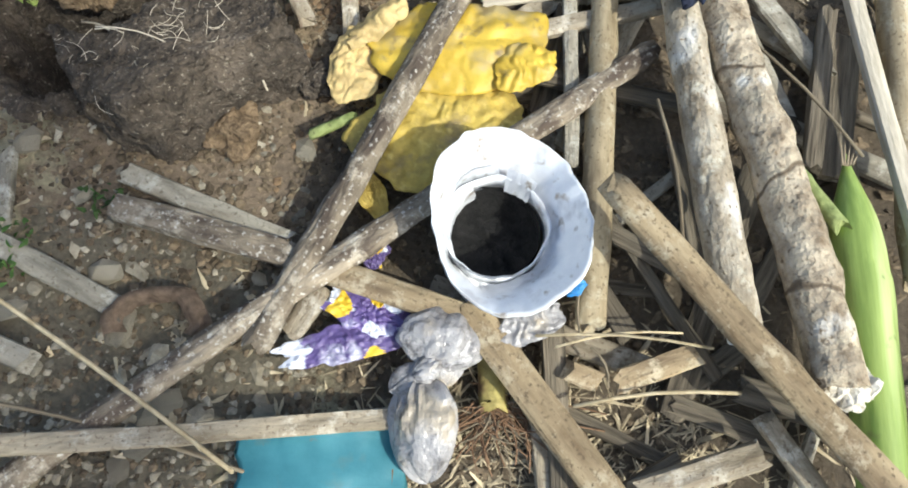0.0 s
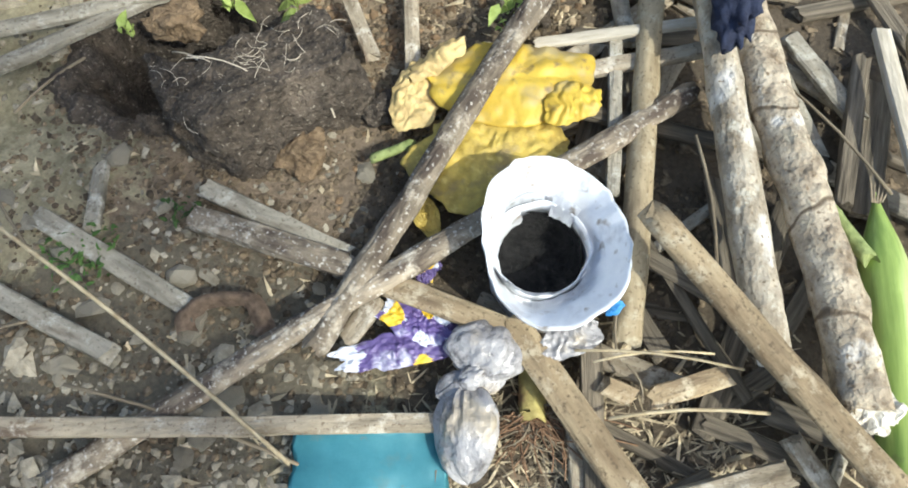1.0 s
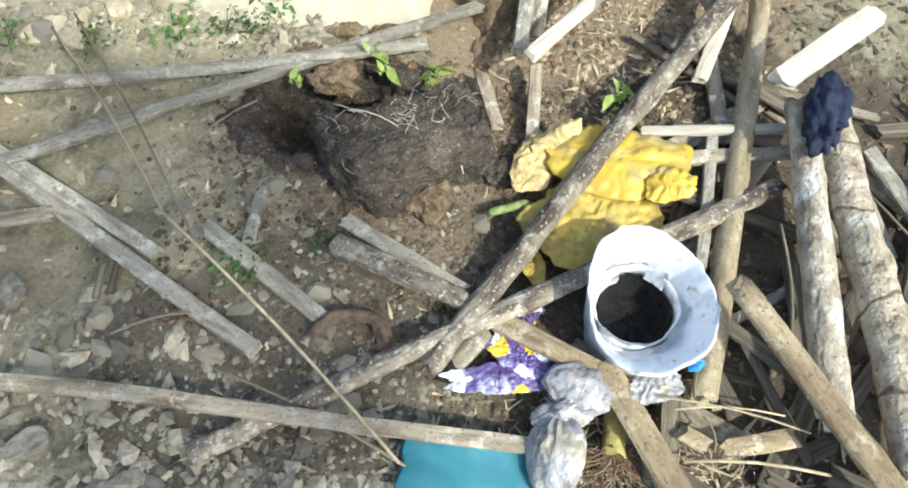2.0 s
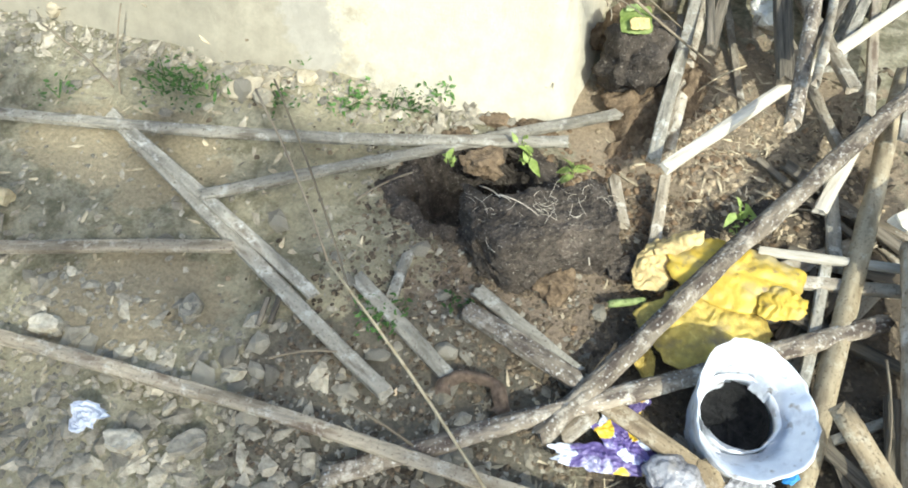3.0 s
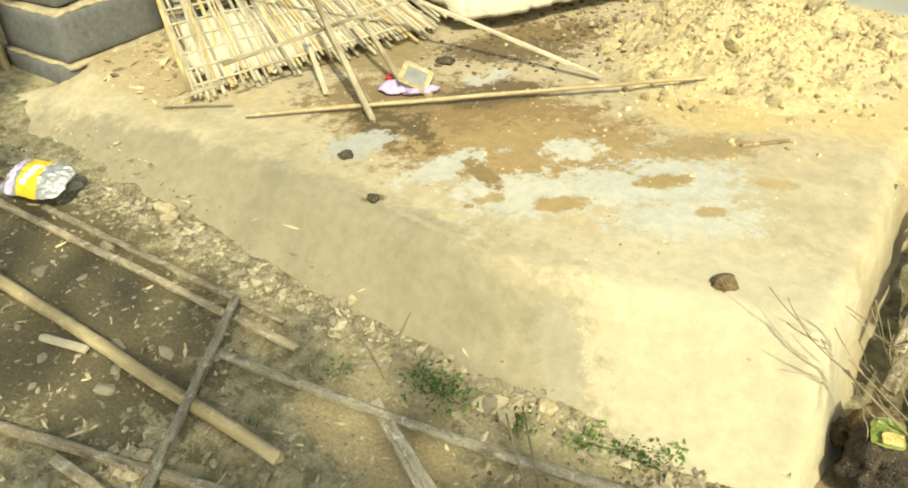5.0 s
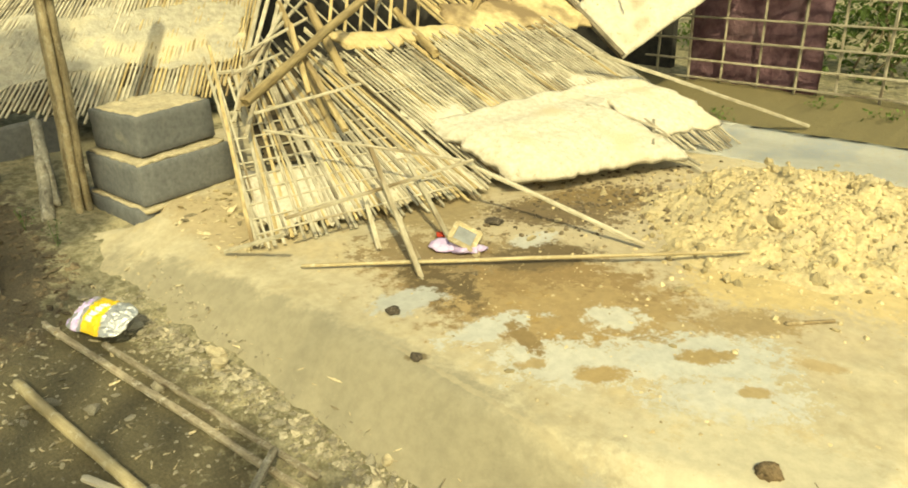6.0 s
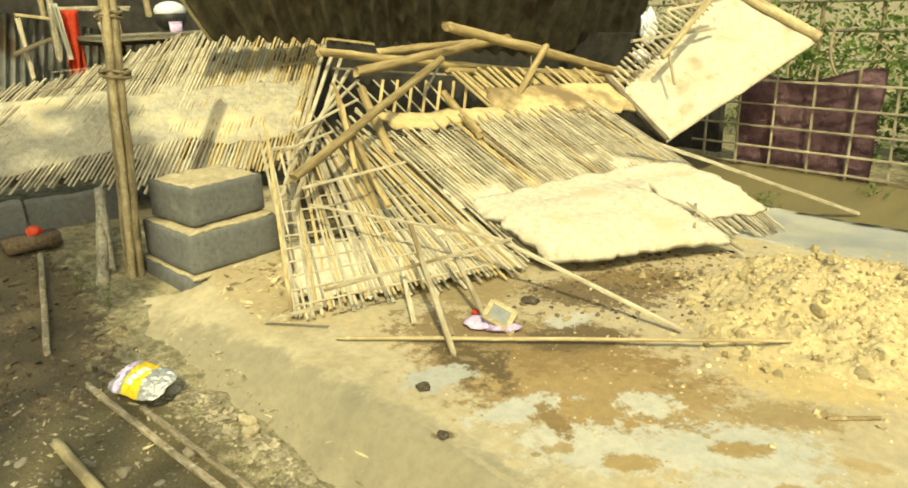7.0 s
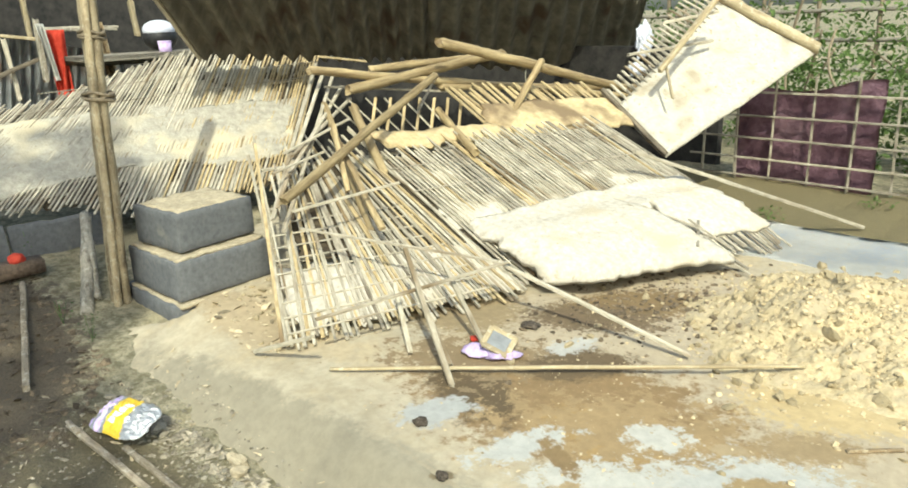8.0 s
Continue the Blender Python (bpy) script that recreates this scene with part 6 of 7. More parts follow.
# thin twigs and straws
for p, q, w, m in (((0.097, 0.158, 0.110), (0.304, 0.141, 0.120), 0.006, STRAW), ((0.122, 0.146, 0.100), (0.270, 0.159, 0.120), 0.005, STRAW), ((0.141, 0.077, 0.090), (0.334, 0.090, 0.110), 0.008, STRAW), ((0.375, 0.541, 0.160), (0.504, 0.374, 0.150), 0.007, TWIG),
                   ((0.258, 0.454, 0.150), (0.278, 0.268, 0.130), 0.008, TWIG), ((-0.559, 0.084, 0.102), (-0.251, 0.004, 0.060), 0.008, TWIG), ((-1.010, 0.598, 0.219), (-0.703, 0.299, 0.167), 0.008, TWIG), ((-0.703, 0.299, 0.167), (-0.258, 0.003, 0.080), 0.009, STRAW),
                   ((-0.747, 0.114, 0.092), (-0.632, 0.166, 0.100), 0.007, TWIG), ((-1.003, 0.654, 0.199), (-0.637, 0.253, 0.120), 0.007, TWIG), ((-0.747, 0.491, 0.092), (-0.661, 0.606, 0.083), 0.008, TWIG), ((-1.616, 0.639, 0.193), (-1.346, 0.536, 0.175), 0.008, TWIG),
                   ((-1.332, 0.533, 0.163), (-1.376, 0.682, 0.278), 0.007, TWIG), ((-0.159, 1.062, 0.080), (0.016, 0.999, 0.090), 0.006, TWIG), ((-0.118, 1.060, 0.080), (-0.037, 1.016, 0.080), 0.006, TWIG), ((0.166, 0.147, 0.090), (0.186, 0.100, 0.080), 0.006, TWIG),
                   ((0.153, 0.162, 0.090), (0.172, 0.277, 0.100), 0.005, TWIG), ((-0.464, 0.548, 0.162), (-0.421, 0.542, 0.147), 0.003, ROOT), ((-0.453, 0.539, 0.181), (-0.359, 0.523, 0.161), 0.003, ROOT), ((-0.150, 1.036, 0.070), (-0.057, 1.148, 0.080), 0.006, STRAW)):
    rod("twig", p, q, w * 0.62, w * 0.62, m, "thin dry twig lying loose", "twig", "loose twigs", ring=6, bend=0.008)
# dry shrub at the platform's corner
shrub = thing("dry_shrub", "leafless dry twigs leaning on the platform's corner", "branch")
for p, q, w in (((-0.190, 1.102, 0.130), (-0.491, 0.962, 0.450), 0.012), ((-0.491, 0.962, 0.450), (-0.608, 0.976, 0.520), 0.007), ((-0.486, 0.965, 0.450), (-0.425, 0.895, 0.400), 0.006), ((-0.345, 1.013, 0.350), (-0.488, 0.985, 0.600), 0.007),
                ((-0.394, 1.003, 0.450), (-0.438, 0.970, 0.560), 0.004), ((-0.443, 1.009, 0.500), (-0.411, 0.930, 0.600), 0.004), ((-0.278, 1.118, 0.200), (-0.489, 0.938, 0.500), 0.008), ((-0.400, 0.975, 0.420), (-0.468, 0.885, 0.550), 0.004)):
    rod("twig", p, q, w * 0.42, w * 0.42, TWIG, parent=shrub, ring=6, bend=0.01, step=0.03)
    for k in range(5):
        root = Vector(p).lerp(Vector(q), 0.25 + 0.15 * k)
        way = (Vector(q) - Vector(p)).normalized() * 0.05 + 0.05 * noise.noise_vector(root * 40 + Vector((k, 0, 0)))
        rod("twig", root, root + way * (0.7 + 0.25 * k), 0.0022, 0.0022, TWIG, parent=shrub, ring=5, bend=0.006, step=0.02)
shrub.location = (0.06, 0.02, -0.05)
packet = thing("packet", "small green and yellow torn packet on dark soil", "packet")
sheet("front", (-0.318, 1.030, 0.232), (0.066, 0.062), 20, 3.0, LEAF_PALE, "", "", 0.006, 0.05, 0.004, 64, (25, 0), corner=7.0).parent = packet
sheet("print", (-0.306, 1.012, 0.240), (0.040, 0.026), 20, 4.0, KHAKI, "", "", 0.005, 0.08, 0.003, 64, (25, 0), corner=5.0).parent = packet
sheet("corner", (-0.330, 1.045, 0.250), (0.030, 0.014), 20, 5.0, STALK, "", "", 0.004, 0.08, 0.003, 64, (25, 0), corner=5.0).parent = packet
# leaning dark iron sheet and stone beside the big log
corrugated("iron_sheet", (0.070, 1.375, 0.070), (0.224, 1.444, 0.070), (-0.064, 1.712, 0.280), (0.100, 1.779, 0.280), 6, IRON_GREY, "dark grey corrugated sheet beside the heap")
crumple("stone", (-0.149, 1.528, 0.150), (0.05, 0.06, 0.03), STONE, "pale broken flat stone among sticks", "stone", 2.9, 3, 0.4)
# rusty curl of bark
bm = bmesh.new()
loops = []
for k in range(30):
    a = -0.4 + 3.9 * k / 29
    r = 0.055 + 0.010 * wob(k * 0.3, 1)
    loops.append([bm.verts.new(((r + d) * math.cos(a), (r + d) * math.sin(a) * 0.75, h + 0.006 * wob(k * 0.4, d * 90))) for d, h in ((-0.016, 0.006), (-0.006, 0.022), (0.006, 0.022), (0.014, 0.004))])
for a, b in zip(loops, loops[1:]):
    for m in range(3):
        bm.faces.new((a[m], b[m], b[m + 1], a[m + 1]))
bmesh.ops.solidify(bm, geom=bm.faces[:], thickness=0.003)
curl = mesh_object("dead_leaf", bm, BROWN_LEAF)
curl.location = (-0.380, 0.182, 0.051)
tagged(curl, "curled brown dead leaf on gritty soil", "leaf")

# ---- buried and crossing pieces that fill the heap ----
rng = random.Random(21)
for k in range(46):
    x, y = rng.uniform(0.06, 0.75), rng.uniform(-0.12, 0.85)
    a = rng.choice((rng.gauss(1.45, 0.3), rng.gauss(1.45, 0.3), rng.gauss(2.6, 0.4), rng.gauss(0.3, 0.4)))
    l = rng.uniform(0.10, 0.40)
    z = ground_height(x, y) + rng.uniform(0.0, 0.035)
    d = Vector((math.cos(a), math.sin(a), rng.uniform(-0.06, 0.06))) * l / 2
    c = Vector((x, y, z))
    lath(c - d, c + d, rng.uniform(0.018, 0.042), rng.choice((WOOD_DARK, WOOD_DARK, WOOD_GREY, WOOD)), "weathered lath half buried in the heap", rng.uniform(0.008, 0.015), "buried laths")
for k in range(64):
    x, y = rng.uniform(-0.36, 0.25), rng.uniform(1.15, 2.9)
    a = rng.gauss(1.62, 0.16)
    l = rng.uniform(0.25, 0.9)
    c = Vector((x, y, yard_height(x, y) + rng.uniform(0.02, 0.26)))
    d = Vector((math.cos(a), math.sin(a), rng.uniform(-0.12, 0.16))) * l / 2
    w = rng.uniform(0.02, 0.045)
    if k % 3:
        lath(c - d, c + d, w, rng.choice((WOOD_DARK, WOOD_GREY, WOOD, WOOD)), "stick piled beside the platform's edge", w * 0.5, "piled sticks")
    else:
        rod("stick", c - d, c + d, w * 0.8, w * 0.8, rng.choice((STICK, BARK, BAMBOO_DULL)), "round stick piled beside the platform's edge", "stick", "piled sticks")
for k in range(8):
    x, y = rng.uniform(0.05, 0.35), rng.uniform(1.1, 1.9)
    a = rng.gauss(1.5, 0.35)
    l = rng.uniform(0.15, 0.55)
    c = Vector((x, y, yard_height(x, y) + rng.uniform(0.02, 0.12)))
    d = Vector((math.cos(a), math.sin(a), rng.uniform(-0.1, 0.1))) * l / 2
    lath(c - d, c + d, rng.uniform(0.02, 0.045), rng.choice((WOOD_DARK, WOOD_GREY, WOOD, WOOD)), "stick piled beside the platform", rng.uniform(0.010, 0.02), "piled sticks")

# ---- the yard ----
rod("bamboo_pole", (-2.663, 0.058, 0.303), (-1.374, 0.214, 0.167), 0.036, 0.036, BAMBOO, "yellow bamboo pole lying on the soil", "pole", joints=5)
lath((-2.180, -0.246, 0.242), (-0.917, 0.290, 0.120), 0.030, WOOD, "long straight lath on the soil", 0.014)
lath((-2.941, 0.240, 0.322), (-1.608, 0.472, 0.182), 0.026, WOOD, "long lath pointing at the foil packet", 0.014)
lath((-2.691, 0.343, 0.296), (-1.709, 0.512, 0.193), 0.024, WOOD, "thin lath beside its neighbour", 0.012)
lath((-1.854, 0.469, 0.233), (-1.473, -0.090, 0.198), 0.028, WOOD_GREY, "grey lath crossing over the others", 0.014)
lath((-1.749, 0.329, 0.197), (-0.379, 0.795, 0.078), 0.030, WOOD_GREY, "long bowed grey lath", 0.014, bend=-0.03)
lath((-1.027, 0.366, 0.141), (-0.300, 0.925, 0.060), 0.028, WOOD_GREY, "grey lath beside the bowed one", 0.014)
lath((-1.329, 0.481, 0.153), (-0.525, 0.132, 0.068), 0.034, WOOD_GREY, "flat grey plank strip", 0.016)
lath((-1.248, 0.450, 0.154), (-0.729, 0.256, 0.100), 0.030, WOOD_GREY, "grey plank strip lying double", 0.016)
lath((-0.664, 0.325, 0.083), (-0.418, 0.198, 0.057), 0.036, WOOD_GREY, "short worn plank on weeds", 0.014)
lath((-2.458, 1.016, 0.415), (-1.222, 2.120, 0.448), 0.018, BAMBOO, "thin straight bamboo stick on the platform", 0.015, flat=False, name="bamboo_stick", category="stick", group="", joints=6)


lath((-2.145, 0.056, 0.238), (-2.021, 0.108, 0.225), 0.026, WOOD_PALE, "pale end of a lath on the soil", 0.012)
lath((-1.232, -0.093, 0.143), (-1.092, -0.214, 0.128), 0.03, WOOD_DARK, "short dark lath on rubble", 0.014)
lath((-0.592, 0.311, 0.075), (-0.602, 0.415, 0.076), 0.026, WOOD_GREY, "short grey split piece on the soil", 0.012)
lath((-0.217, 0.637, 0.050), (-0.264, 0.745, 0.060), 0.03, WOOD, "short pale board end beside the clod", 0.014)
lath((-3.268, 0.185, 0.356), (-4.216, 0.403, 0.476), 0.03, WOOD, "short stick lying in the shade", 0.025)
lath((-2.942, 0.242, 0.332), (-2.852, 0.246, 0.323), 0.02, WOOD, "broken lath end near the packet", 0.012)
for p, q in (((-0.806, 0.220, 0.098), (-0.797, 0.163, 0.097)), ((-0.788, 0.234, 0.096), (-0.778, 0.175, 0.095))):
    lath(p, q, 0.012, WOOD_DARK, "small dark splinter on the soil", 0.008, "splinters", name="splinter", category="splinter")

# foil packet
packet = thing("foil_packet", "silver, yellow and red foil snack packet propped on laths", "packet")
packet.matrix_world = pose(-2.786, 0.392, 0.335, 24, 0, 17)
foil = sheet("body", (0, 0, 0), (0.27, 0.155), 0, 7.7, SILVER, "", "", 0.016, 0.05, 0.030, 120, fold=5, corner=5.0)
for m in (FILM_YELLOW, FILM_WHITE, LILAC):
    foil.data.materials.append(m)
for poly in foil.data.polygons:
    x, y = poly.center.x + 0.25 * poly.center.y, poly.center.y
    if abs(x + 0.005) < 0.045:
        poly.material_index = 2 if abs(x + 0.005 - 0.5 * y) < 0.017 and abs(y) < 0.045 and int(220 * (y + 1)) % 5 else 1
    elif x < -0.07 and wob(x * 30, y * 30) > -0.1:
        poly.material_index = 3
foil.parent = packet
foil.matrix_world = packet.matrix_world.copy()
# white and grey scraps
sheet("plastic_scrap", (-0.962, -0.102, 0.124), (0.055, 0.05), 20, 8.8, FILM_WHITE, "crumpled white plastic scrap on rubble", "plastic scrap", 0.022, 0.25, 0.012, 28)
sheet("plastic_scrap", (-1.392, 0.027, 0.159), (0.07, 0.08), 10, 6.3, GREYBAG, "dusty grey film scrap under the lath", "plastic scrap", 0.012, 0.35, 0.004, 28)
tray = thing("brick_tray", "reddish tray with an orange thing in it", "tray", at=(-4.399, 0.409, 0.505))
bm = bmesh.new()
bmesh.ops.create_cube(bm, size=1.0)
bmesh.ops.bevel(bm, geom=bm.edges[:], offset=0.05, segments=2, affect="EDGES")
bmesh.ops.scale(bm, vec=(0.12, 0.26, 0.07), verts=bm.verts)
part("base", bm, BROWN_LEAF, tray)
bm = bmesh.new()
lump(bm, (0, 0.02, 0.05), (0.04, 0.04, 0.03), 1.0, 3, 0.2)
part("ball", bm, RED, tray, "orange-red round lump")

# ---- stones, grit and straw ----
def chip_mesh(rng, flat):
    bm = bmesh.new()
    made = bmesh.ops.create_icosphere(bm, subdivisions=1, radius=1.0)["verts"]
    for v in made:
        v.co = Vector((v.co.x * rng.uniform(0.7, 1.3), v.co.y * rng.uniform(0.6, 1.1), v.co.z * flat * rng.uniform(0.7, 1.2)))
    data = bpy.data.meshes.new("stone")
    bm.to_mesh(data)
    bm.free()
    data.materials.append(STONE)
    return data


rng = random.Random(31)
shapes = [chip_mesh(rng, f) for f in (0.35, 0.45, 0.6, 0.4, 0.7, 0.5, 0.3, 0.55)]


def spot(rng):
    """A place in the yard: most stones lie before the heap and along the platform's foot."""
    k = rng.random()
    if k < 0.40:
        return rng.uniform(-1.25, -0.15), rng.uniform(-0.35, 0.14)
    if k < 0.62:
        x = rng.uniform(-3.1, -0.5)
        return x, platform_foot(x) - abs(rng.gauss(0.03, 0.06))
    if k < 0.67:
        return rng.gauss(-0.40, 0.15), rng.gauss(0.33, 0.10)
    return rng.uniform(-3.0, -0.2), rng.uniform(-0.2, 0.7)


for k in range(230):
    x, y = spot(rng)
    s = rng.uniform(0.008, 0.018) if rng.random() < 0.7 else rng.uniform(0.018, 0.030)
    ob = new("stone", shapes[k % 8])
    ob.scale = (s * 1.2, s, s)
    ob.location = (x, y, ground_height(x, y) + 0.05 * s)
    ob.rotation_euler = (rng.gauss(0, 0.25), rng.gauss(0, 0.25), rng.random() * 6.28)
    tagged(ob, "small grey broken stone on the soil", "stone", "loose stones")
for at, s in (((-1.099, 0.663, 0.129), 0.024), ((-1.074, 0.692, 0.121), 0.022), ((-0.965, 0.769, 0.105), 0.024), ((-1.132, 0.018, 0.122), 0.018), ((-0.780, 0.134, 0.090), 0.020), ((-0.935, 0.144, 0.101), 0.028), ((-0.782, 0.135, 0.085), 0.024), ((-0.788, -0.070, 0.086), 0.026), ((-0.892, -0.106, 0.097), 0.026), ((-1.106, 0.658, 0.129), 0.036)):
    ob = new("stone", shapes[int(s * 1000) % 8])
    ob.scale = (s, s, s)
    ob.location = at
    ob.rotation_euler = (0.3, 0.2, s * 300)
    tagged(ob, "larger pale broken stone on the soil", "stone", "loose stones")


for k, (x, y, a, b, tilt, turn) in enumerate(((-1.10, 0.665, 0.075, 0.045, 25, 40), (-1.06, 0.70, 0.05, 0.03, -20, 75), (-1.05, 0.655, 0.045, 0.032, 15, -20), (-2.40, 0.60, 0.07, 0.035, 20, 15), (-2.33, 0.575, 0.045, 0.03, 10, 70), (-1.62, 0.70, 0.055, 0.03, 25, 100), (-0.99, 0.74, 0.04, 0.03, -10, 30), (-1.15, 0.02, 0.05, 0.032, 6, 20), (-0.93, 0.15, 0.05, 0.03, 8, 100), (-0.80, -0.07, 0.055, 0.036, 5, 50), (-0.90, -0.11, 0.05, 0.034, -8, 10))):
    bm = bmesh.new()
    lump(bm, (0, 0, 0), (1, 1, 1), 3.3 + k, 3, 0.35)
    for v in bm.verts:
        v.co = Vector((v.co.x * a * 0.6, v.co.y * b * 0.6, max(-0.4, min(0.4, v.co.z)) * 0.030 + 0.003 * wob(v.co.x, v.co.y, k, 3)))
    ob = mesh_object("plaster_piece", bm, DUST if k < 7 else STONE, smooth=False)
    ob.matrix_world = pose(x, y, ground_height(x, y) + 0.014, tilt, 6, turn)
    tagged(ob, "broken flat piece of pale plaster on the soil", "plaster", "broken plaster pieces")


POT = (0.058, 0.346, 0.030)


CHIP = np.array([(1, 0, 0), (0.3, 0.9, 0.1), (-0.8, 0.6, 0), (-0.9, -0.5, 0), (0.2, -0.9, 0.1), (0, 0, 1), (0.1, 0.1, -0.8)], float)
CHIP_FACES = np.array([(0, 1, 5), (1, 2, 5), (2, 3, 5), (3, 4, 5), (4, 0, 5), (1, 0, 6), (2, 1, 6), (3, 2, 6), (4, 3, 6), (0, 4, 6)])


def scatter(name, count, place, low, high, flat, material, label, category, seed, long=1.0, sink=0.0):
    """Many small chips in one mesh."""
    rng = np.random.RandomState(seed)
    if flat >= 0.55:
        g = 0.618
        base = np.array([(0, 1, g), (0, 1, -g), (0, -1, g), (0, -1, -g), (1, g, 0), (1, -g, 0), (-1, g, 0), (-1, -g, 0), (g, 0, 1), (g, 0, -1), (-g, 0, 1), (-g, 0, -1)], float) * 0.85
        tris = np.array([(0, 8, 4), (0, 4, 1), (0, 1, 6), (0, 6, 10), (0, 10, 8), (3, 11, 9), (3, 9, 5), (3, 5, 2), (3, 2, 7), (3, 7, 11), (8, 10, 2), (8, 2, 5), (8, 5, 4), (4, 5, 9), (4, 9, 1), (1, 9, 11), (1, 11, 6), (6, 11, 7), (6, 7, 10), (10, 7, 2)])
        uneven = 0.20
    else:
        base, tris, uneven = CHIP, CHIP_FACES, 0.35
    verts, faces = [], []
    pick = random.Random(seed)
    for k in range(count):
        x, y = place(pick)
        if math.hypot(x - POT[0], y - POT[1]) < 0.085 or pit_range(x, y) < 1.2:
            x += 0.25
        s = low + (high - low) * pick.random() ** 2.5
        shape = base * (1 + uneven * rng.randn(*base.shape)) * s * np.array((long, 1, flat))
        turn = np.array(Euler((pick.gauss(0, 0.3), pick.gauss(0, 0.3), pick.random() * 6.28)).to_matrix())
        z = max(ground_height(x, y), platform_height(x, y) if -4.6 < x < -0.3 and 0.43 < y < 3.9 else -9)
        z = max(z, 0.40 + heap_height(x + 1.22, y - 2.66) if abs(x + 1.22) < 0.72 and abs(y - 2.66) < 0.78 else -9)
        verts.append(shape @ turn.T + np.array((x, y, z + sink * s)))
        faces.append(tris + len(base) * k)
    data = bpy.data.meshes.new(name)
    data.from_pydata(np.concatenate(verts).tolist(), [], np.concatenate(faces).tolist())
    data.materials.append(material)
    return tagged(new(name, data), label, category, kind="stuff")


def island(m, amount):
    """Lets each chip of a joined mesh take its own shade."""
    tree = m.node_tree
    geo = tree.nodes.new("ShaderNodeNewGeometry")
    for n in tree.nodes:
        if n.bl_idname == "ShaderNodeMapRange" and not n.outputs[0].is_linked:
            continue
        if n.bl_idname == "ShaderNodeMapRange" and n.outputs[0].links[0].to_node.bl_idname == "ShaderNodeHueSaturation":
            tree.links.new(geo.outputs["Random Per Island"], n.inputs["Value"])
            n.inputs["To Min"].default_value, n.inputs["To Max"].default_value = 1 - amount, 1 + amount
    return m


GRIT = island(mat("grit", (0.17, 0.15, 0.11), (0.40, 0.36, 0.28), 0.95, 60, bump=0.9), 0.4)
LITTER = island(mat("litter", (0.07, 0.053, 0.036), (0.22, 0.17, 0.11), 0.95, 60, bump=0.9), 0.45)
CHAFF = island(mat("chaff", (0.30, 0.24, 0.15), (0.55, 0.47, 0.32), 0.95, 60, bump=0.3), 0.5)
scatter("gravel", 8000, spot, 0.0015, 0.009, 0.58, GRIT, "fine grey-brown grit on the yard", "gravel", 1, 1.2, -0.2)
RUBBLE = island(mat("rubble_stone", (0.22, 0.19, 0.135), (0.43, 0.38, 0.285), 0.95, 60, bump=0.7), 0.4)
scatter("rubble", 1100, lambda r: (r.uniform(-1.7, -0.25), r.gauss(-0.12, 0.13)), 0.006, 0.024, 0.4, RUBBLE, "pale angular rubble before the heap", "rubble", 11, 1.3)
scatter("rubble", 760, lambda r: (lambda x: (x, platform_foot(x) - abs(r.gauss(0.02, 0.05))))(r.uniform(-3.0, -0.6)), 0.005, 0.02, 0.4, RUBBLE, "broken plaster rubble along the platform", "rubble", 12, 1.4)
scatter("gravel", 5200, lambda r: (r.gauss(-0.2, 0.28), 0.78 - abs(r.gauss(0.30, 0.26))), 0.0015, 0.008, 0.6, LITTER, "dark crumbs of soil in the heap", "soil crumbs", 2)
scatter("gravel", 6500, lambda r: (r.uniform(-0.75, 0.12), r.uniform(-0.14, 0.76)), 0.0015, 0.008, 0.85, LITTER, "dark crumbled clods of soil round the heap", "soil crumbs", 15, 1.1, -0.3)
scatter("litter", 2600, lambda r: (r.uniform(0.0, 0.75), r.uniform(-0.15, 1.3)), 0.003, 0.010, 0.25, LITTER, "dark rotten chips and leaves in the heap", "litter", 3, 2.2)
scatter("straw_litter", 1500, lambda r: (r.gauss(0.15, 0.16), r.gauss(0.02, 0.09)), 0.0012, 0.0035, 0.5, CHAFF, "broken dry straw in the heap", "straw", 4, 11.0)
scatter("straw_litter", 900, lambda r: (r.uniform(-3.2, -0.2), r.uniform(-0.25, 0.75)), 0.002, 0.007, 0.2, CHAFF, "bits of dry straw on the yard", "straw", 5, 4.0)
scatter("chips", 900, lambda r: (r.uniform(-3.0, -0.4), r.uniform(-0.3, 0.7)), 0.003, 0.013, 0.25, RUBBLE, "flat pale chips trodden into the yard", "rubble", 14, 1.6)
scatter("crumbs", 1600, lambda r: (r.gauss(-1.6, 0.7), r.uniform(0.95, 3.2)), 0.0015, 0.008, 0.5, island(mat("mud_crumb", (0.34, 0.26, 0.15), (0.56, 0.47, 0.31), 0.95, 60, bump=0.4), 0.35), "dry mud crumbs on the platform", "crumbs", 6)
scatter("crumbs", 3400, lambda r: (r.gauss(-1.22, 0.30), r.gauss(2.62, 0.32)), 0.003, 0.013, 0.75, island(mat("heap_crumb", (0.38, 0.30, 0.175), (0.62, 0.52, 0.335), 0.95, 60, bump=0.4), 0.3), "dry mud crumbs strewn over the heap", "crumbs", 16)
scatter("crumbs", 700, lambda r: (r.gauss(-2.0, 0.16), r.gauss(2.35, 0.30)), 0.003, 0.016, 0.6, LITTER, "dark wet crumbs under the fallen wall's edge", "crumbs", 17, 1.3)
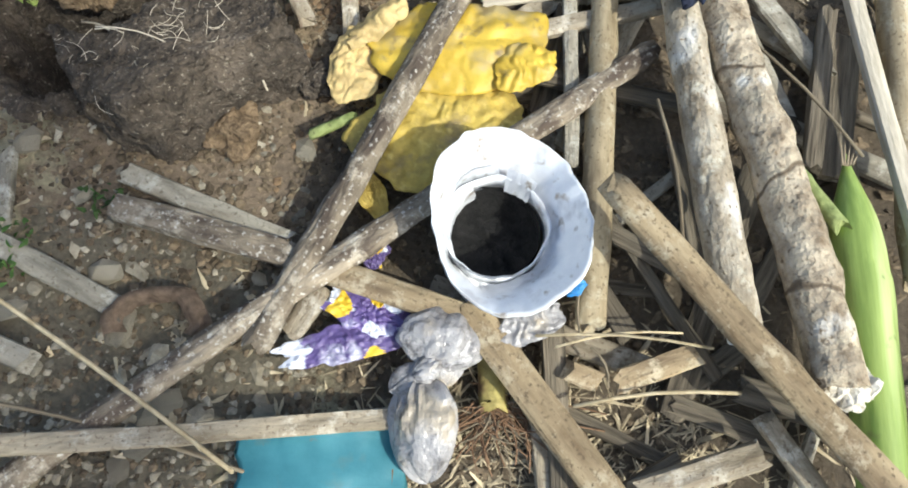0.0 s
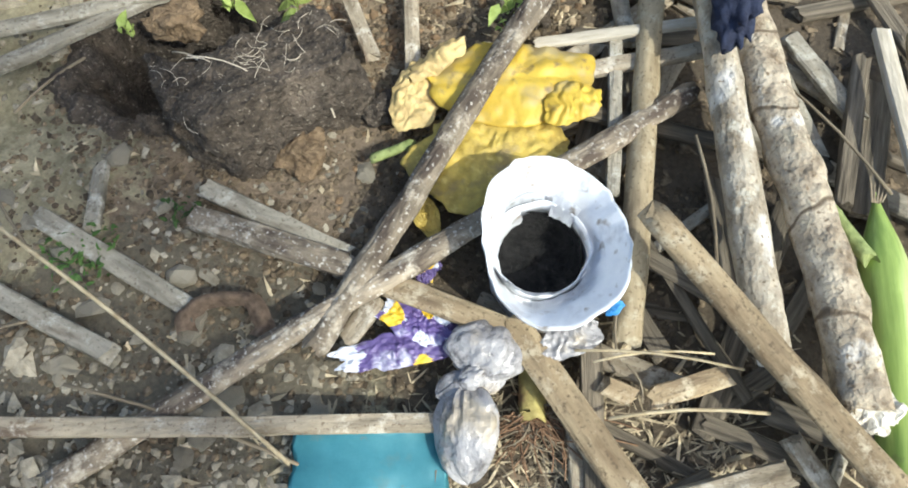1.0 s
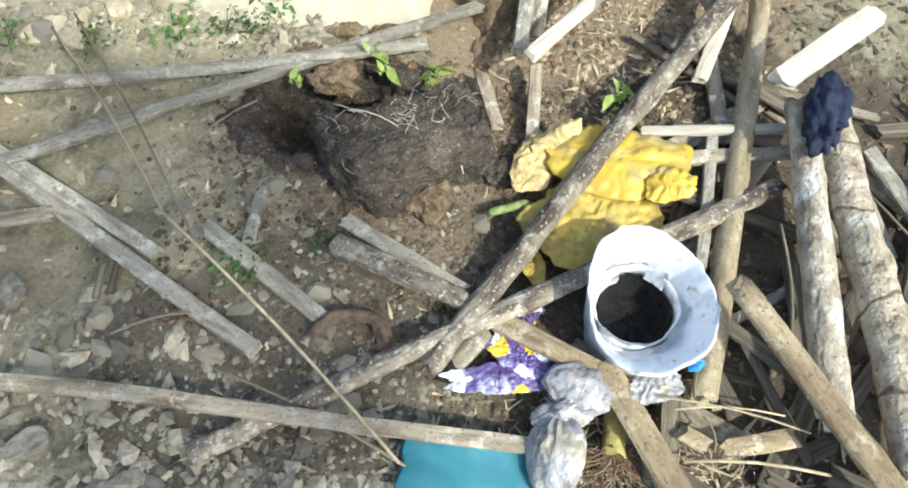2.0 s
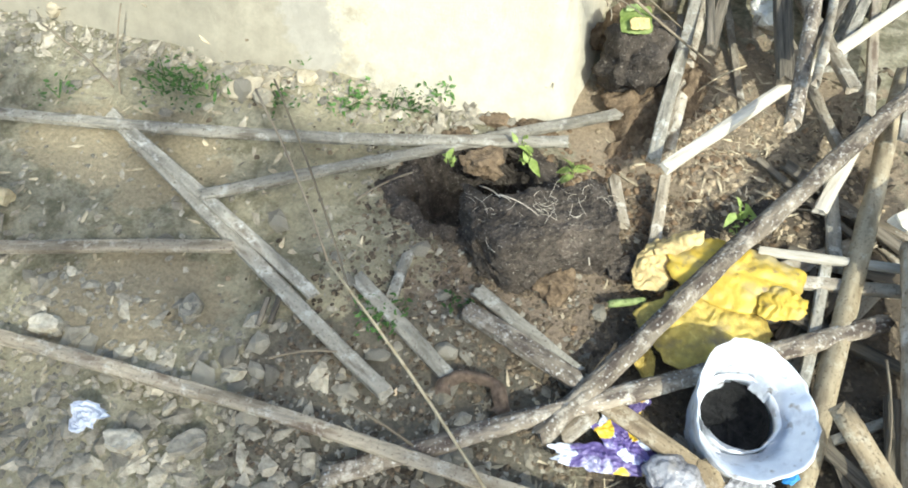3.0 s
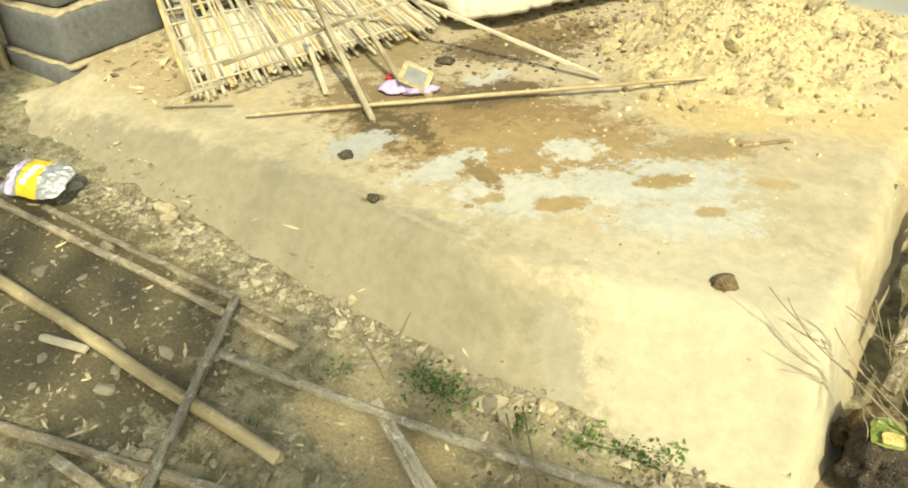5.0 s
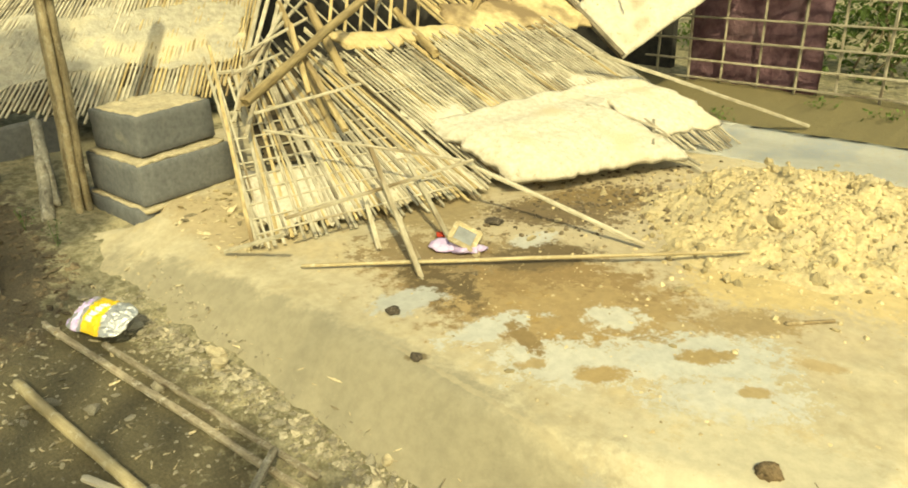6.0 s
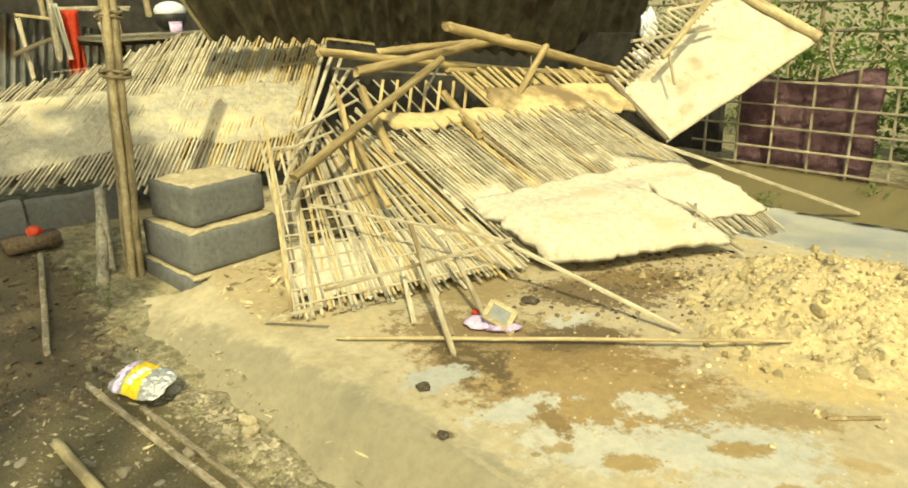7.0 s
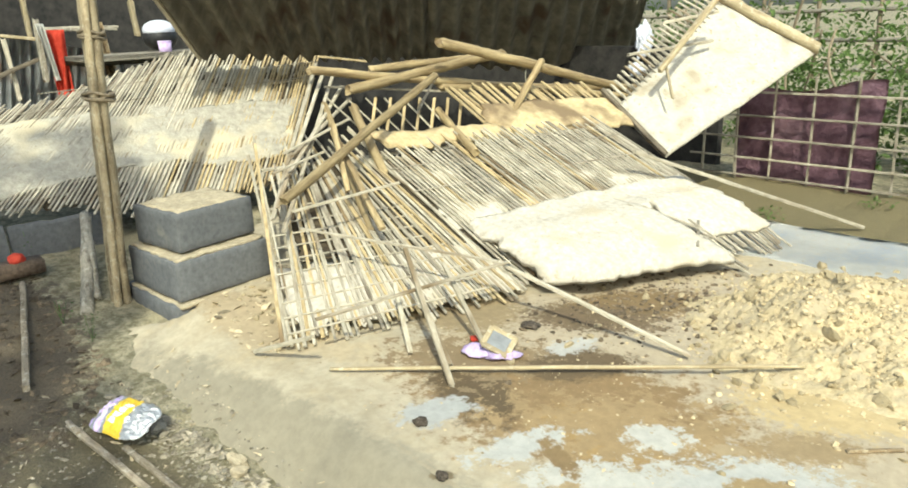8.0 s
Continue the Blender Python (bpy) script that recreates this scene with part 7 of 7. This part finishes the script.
scatter("chips", 700, lambda r: (r.uniform(-4.4, -2.9), r.uniform(-0.1, 0.48)), 0.005, 0.022, 0.4, LITTER, "broken brick and soil chips in the shade", "rubble", 7, 1.5)
scatter("straw_litter", 700, lambda r: (r.gauss(-0.02, 0.13), r.gauss(0.93, 0.14)), 0.0012, 0.004, 0.5, CHAFF, "broken dry straw on the crumbled soil", "straw", 18, 8.0)
scatter("gravel", 1500, lambda r: (r.gauss(0.0, 0.14), r.gauss(0.92, 0.15)), 0.002, 0.010, 0.7, island(mat("tan_crumb", (0.22, 0.165, 0.10), (0.44, 0.35, 0.23), 0.95, 60, bump=0.8), 0.4), "tan crumbs of broken earth", "soil crumbs", 19, 1.1, -0.1)
scatter("chips", 260, lambda r: (r.uniform(-3.4, -2.75), r.uniform(0.88, 1.5)), 0.004, 0.02, 0.3, CHAFF, "straw and mud chips by the grey blocks", "rubble", 8, 2.0)
scatter("crumbs", 900, lambda r: (lambda x: (x, r.gauss(0.72, 0.05) if x < -0.28 else r.gauss(0.85, 0.2)))(r.gauss(-0.22, 0.15)), 0.003, 0.012, 0.6, island(mat("brown_crumb", (0.09, 0.06, 0.035), (0.28, 0.19, 0.11), 0.95, 60, bump=0.4), 0.4), "brown soil crumbs at the broken corner", "soil crumbs", 9)

lath((-0.953, 1.770, 0.410), (-0.846, 1.879, 0.410), 0.013, WOOD_TAN, "short tan stick on the platform", 0.010)
crumple("mud_lump", (-1.948, 1.024, 0.410), (0.028, 0.022, 0.012), SOIL, "dark lump of mud on pale plaster", "clod", 5.4, 3, 0.4)
crumple("mud_lump", (-1.691, 0.888, 0.410), (0.022, 0.018, 0.010), SOIL, "small dark lump of mud on pale plaster", "clod", 6.4, 3, 0.4)
# ---- weeds ----
def weed(at, spread, high, count, seed, material=GREEN, leaf=0.014, label="small green weed growing in the soil"):
    rng = random.Random(seed)
    root = thing("weed", label, "weed", "weeds", at)
    bm = bmesh.new()
    for k in range(count):
        a, r = rng.random() * 6.28, spread * rng.random() ** 0.7
        c = Vector((r * math.cos(a), r * math.sin(a), high * rng.uniform(0.15, 1.0)))
        turn = Euler((rng.gauss(0, 0.5), rng.gauss(0, 0.5), rng.random() * 6.28)).to_matrix()
        l = leaf * rng.uniform(0.6, 1.5)
        pts = [turn @ Vector(p) + c for p in ((0, 0, 0), (l * 0.35, l * 0.25, 0.1 * l), (l * 0.75, l * 0.2, 0.05 * l), (l * 1.2, 0, -0.15 * l), (l * 0.75, -l * 0.2, 0.05 * l), (l * 0.35, -l * 0.25, 0.1 * l))]
        bm.faces.new([bm.verts.new(p) for p in pts])
    part("leaves", bm, material, root, smooth=False)
    for k in range(4):
        a = rng.random() * 6.28
        rod("stem", (0, 0, 0), (spread * 0.6 * math.cos(a), spread * 0.6 * math.sin(a), high * 0.9), 0.002, 0.002, material, parent=root, ring=4, step=0.02)
    return root


for k, (at, s, h, n) in enumerate((((-1.213, 0.609, 0.121), 0.06, 0.05, 70), ((-0.867, 0.718, 0.084), 0.05, 0.05, 50), ((-0.788, 0.762, 0.076), 0.04, 0.04, 30), ((-0.690, 0.816, 0.066), 0.035, 0.06, 40), ((-0.607, 0.266, 0.057), 0.05, 0.03, 60), ((-1.272, 0.594, 0.127), 0.07, 0.04, 50), ((-0.595, 0.273, 0.056), 0.05, 0.03, 40),
                                   ((-1.699, 0.225, 0.172), 0.03, 0.03, 16), ((-1.299, 0.636, 0.130), 0.04, 0.04, 36), ((-3.517, 0.496, 0.362), 0.05, 0.12, 40), ((-3.754, 0.448, 0.387), 0.05, 0.12, 26), ((-1.031, 0.797, 0.102), 0.04, 0.04, 26), ((-0.584, 0.284, 0.055), 0.04, 0.03, 36), ((-0.470, 0.354, 0.043), 0.03, 0.03, 26), ((-4.689, 0.535, 0.486), 0.1, 0.16, 40), ((-1.174, 0.623, 0.117), 0.06, 0.05, 70), ((-0.878, 0.721, 0.085), 0.07, 0.05, 60), ((-0.744, 0.771, 0.071), 0.06, 0.05, 60), ((-1.015, 0.671, 0.100), 0.05, 0.04, 40), ((-1.471, 0.486, 0.148), 0.05, 0.03, 30), ((-1.506, 0.210, 0.151), 0.04, 0.03, 20), ((-1.238, 0.647, 0.123), 0.05, 0.04, 40))):
    weed(at, s, h, int(n * 0.8), 40 + k, GREEN, 0.011)
for k, (at, l) in enumerate((((-0.453, 0.711, 0.071), 0.030), ((-0.349, 0.724, 0.060), 0.034), ((-0.471, 0.738, 0.083), 0.020), ((-0.592, 0.632, 0.095), 0.020), ((-0.001, 0.713, 0.080), 0.024), ((-0.001, 0.671, 0.080), 0.020))):
    weed(at, 0.02, 0.03, 7, 70 + k, LEAF_PALE, l, "wilted pale green leaves beside the pit")

rng = random.Random(91)
for k in range(14):
    x, y = rng.uniform(-2.6, 0.6), rng.uniform(4.1, 5.1)
    weed((x, y, ground_height(x, y)), 0.13, 0.06, 46, 120 + k, GREEN_LIT, 0.022, "low green weed on the soil before the fence")
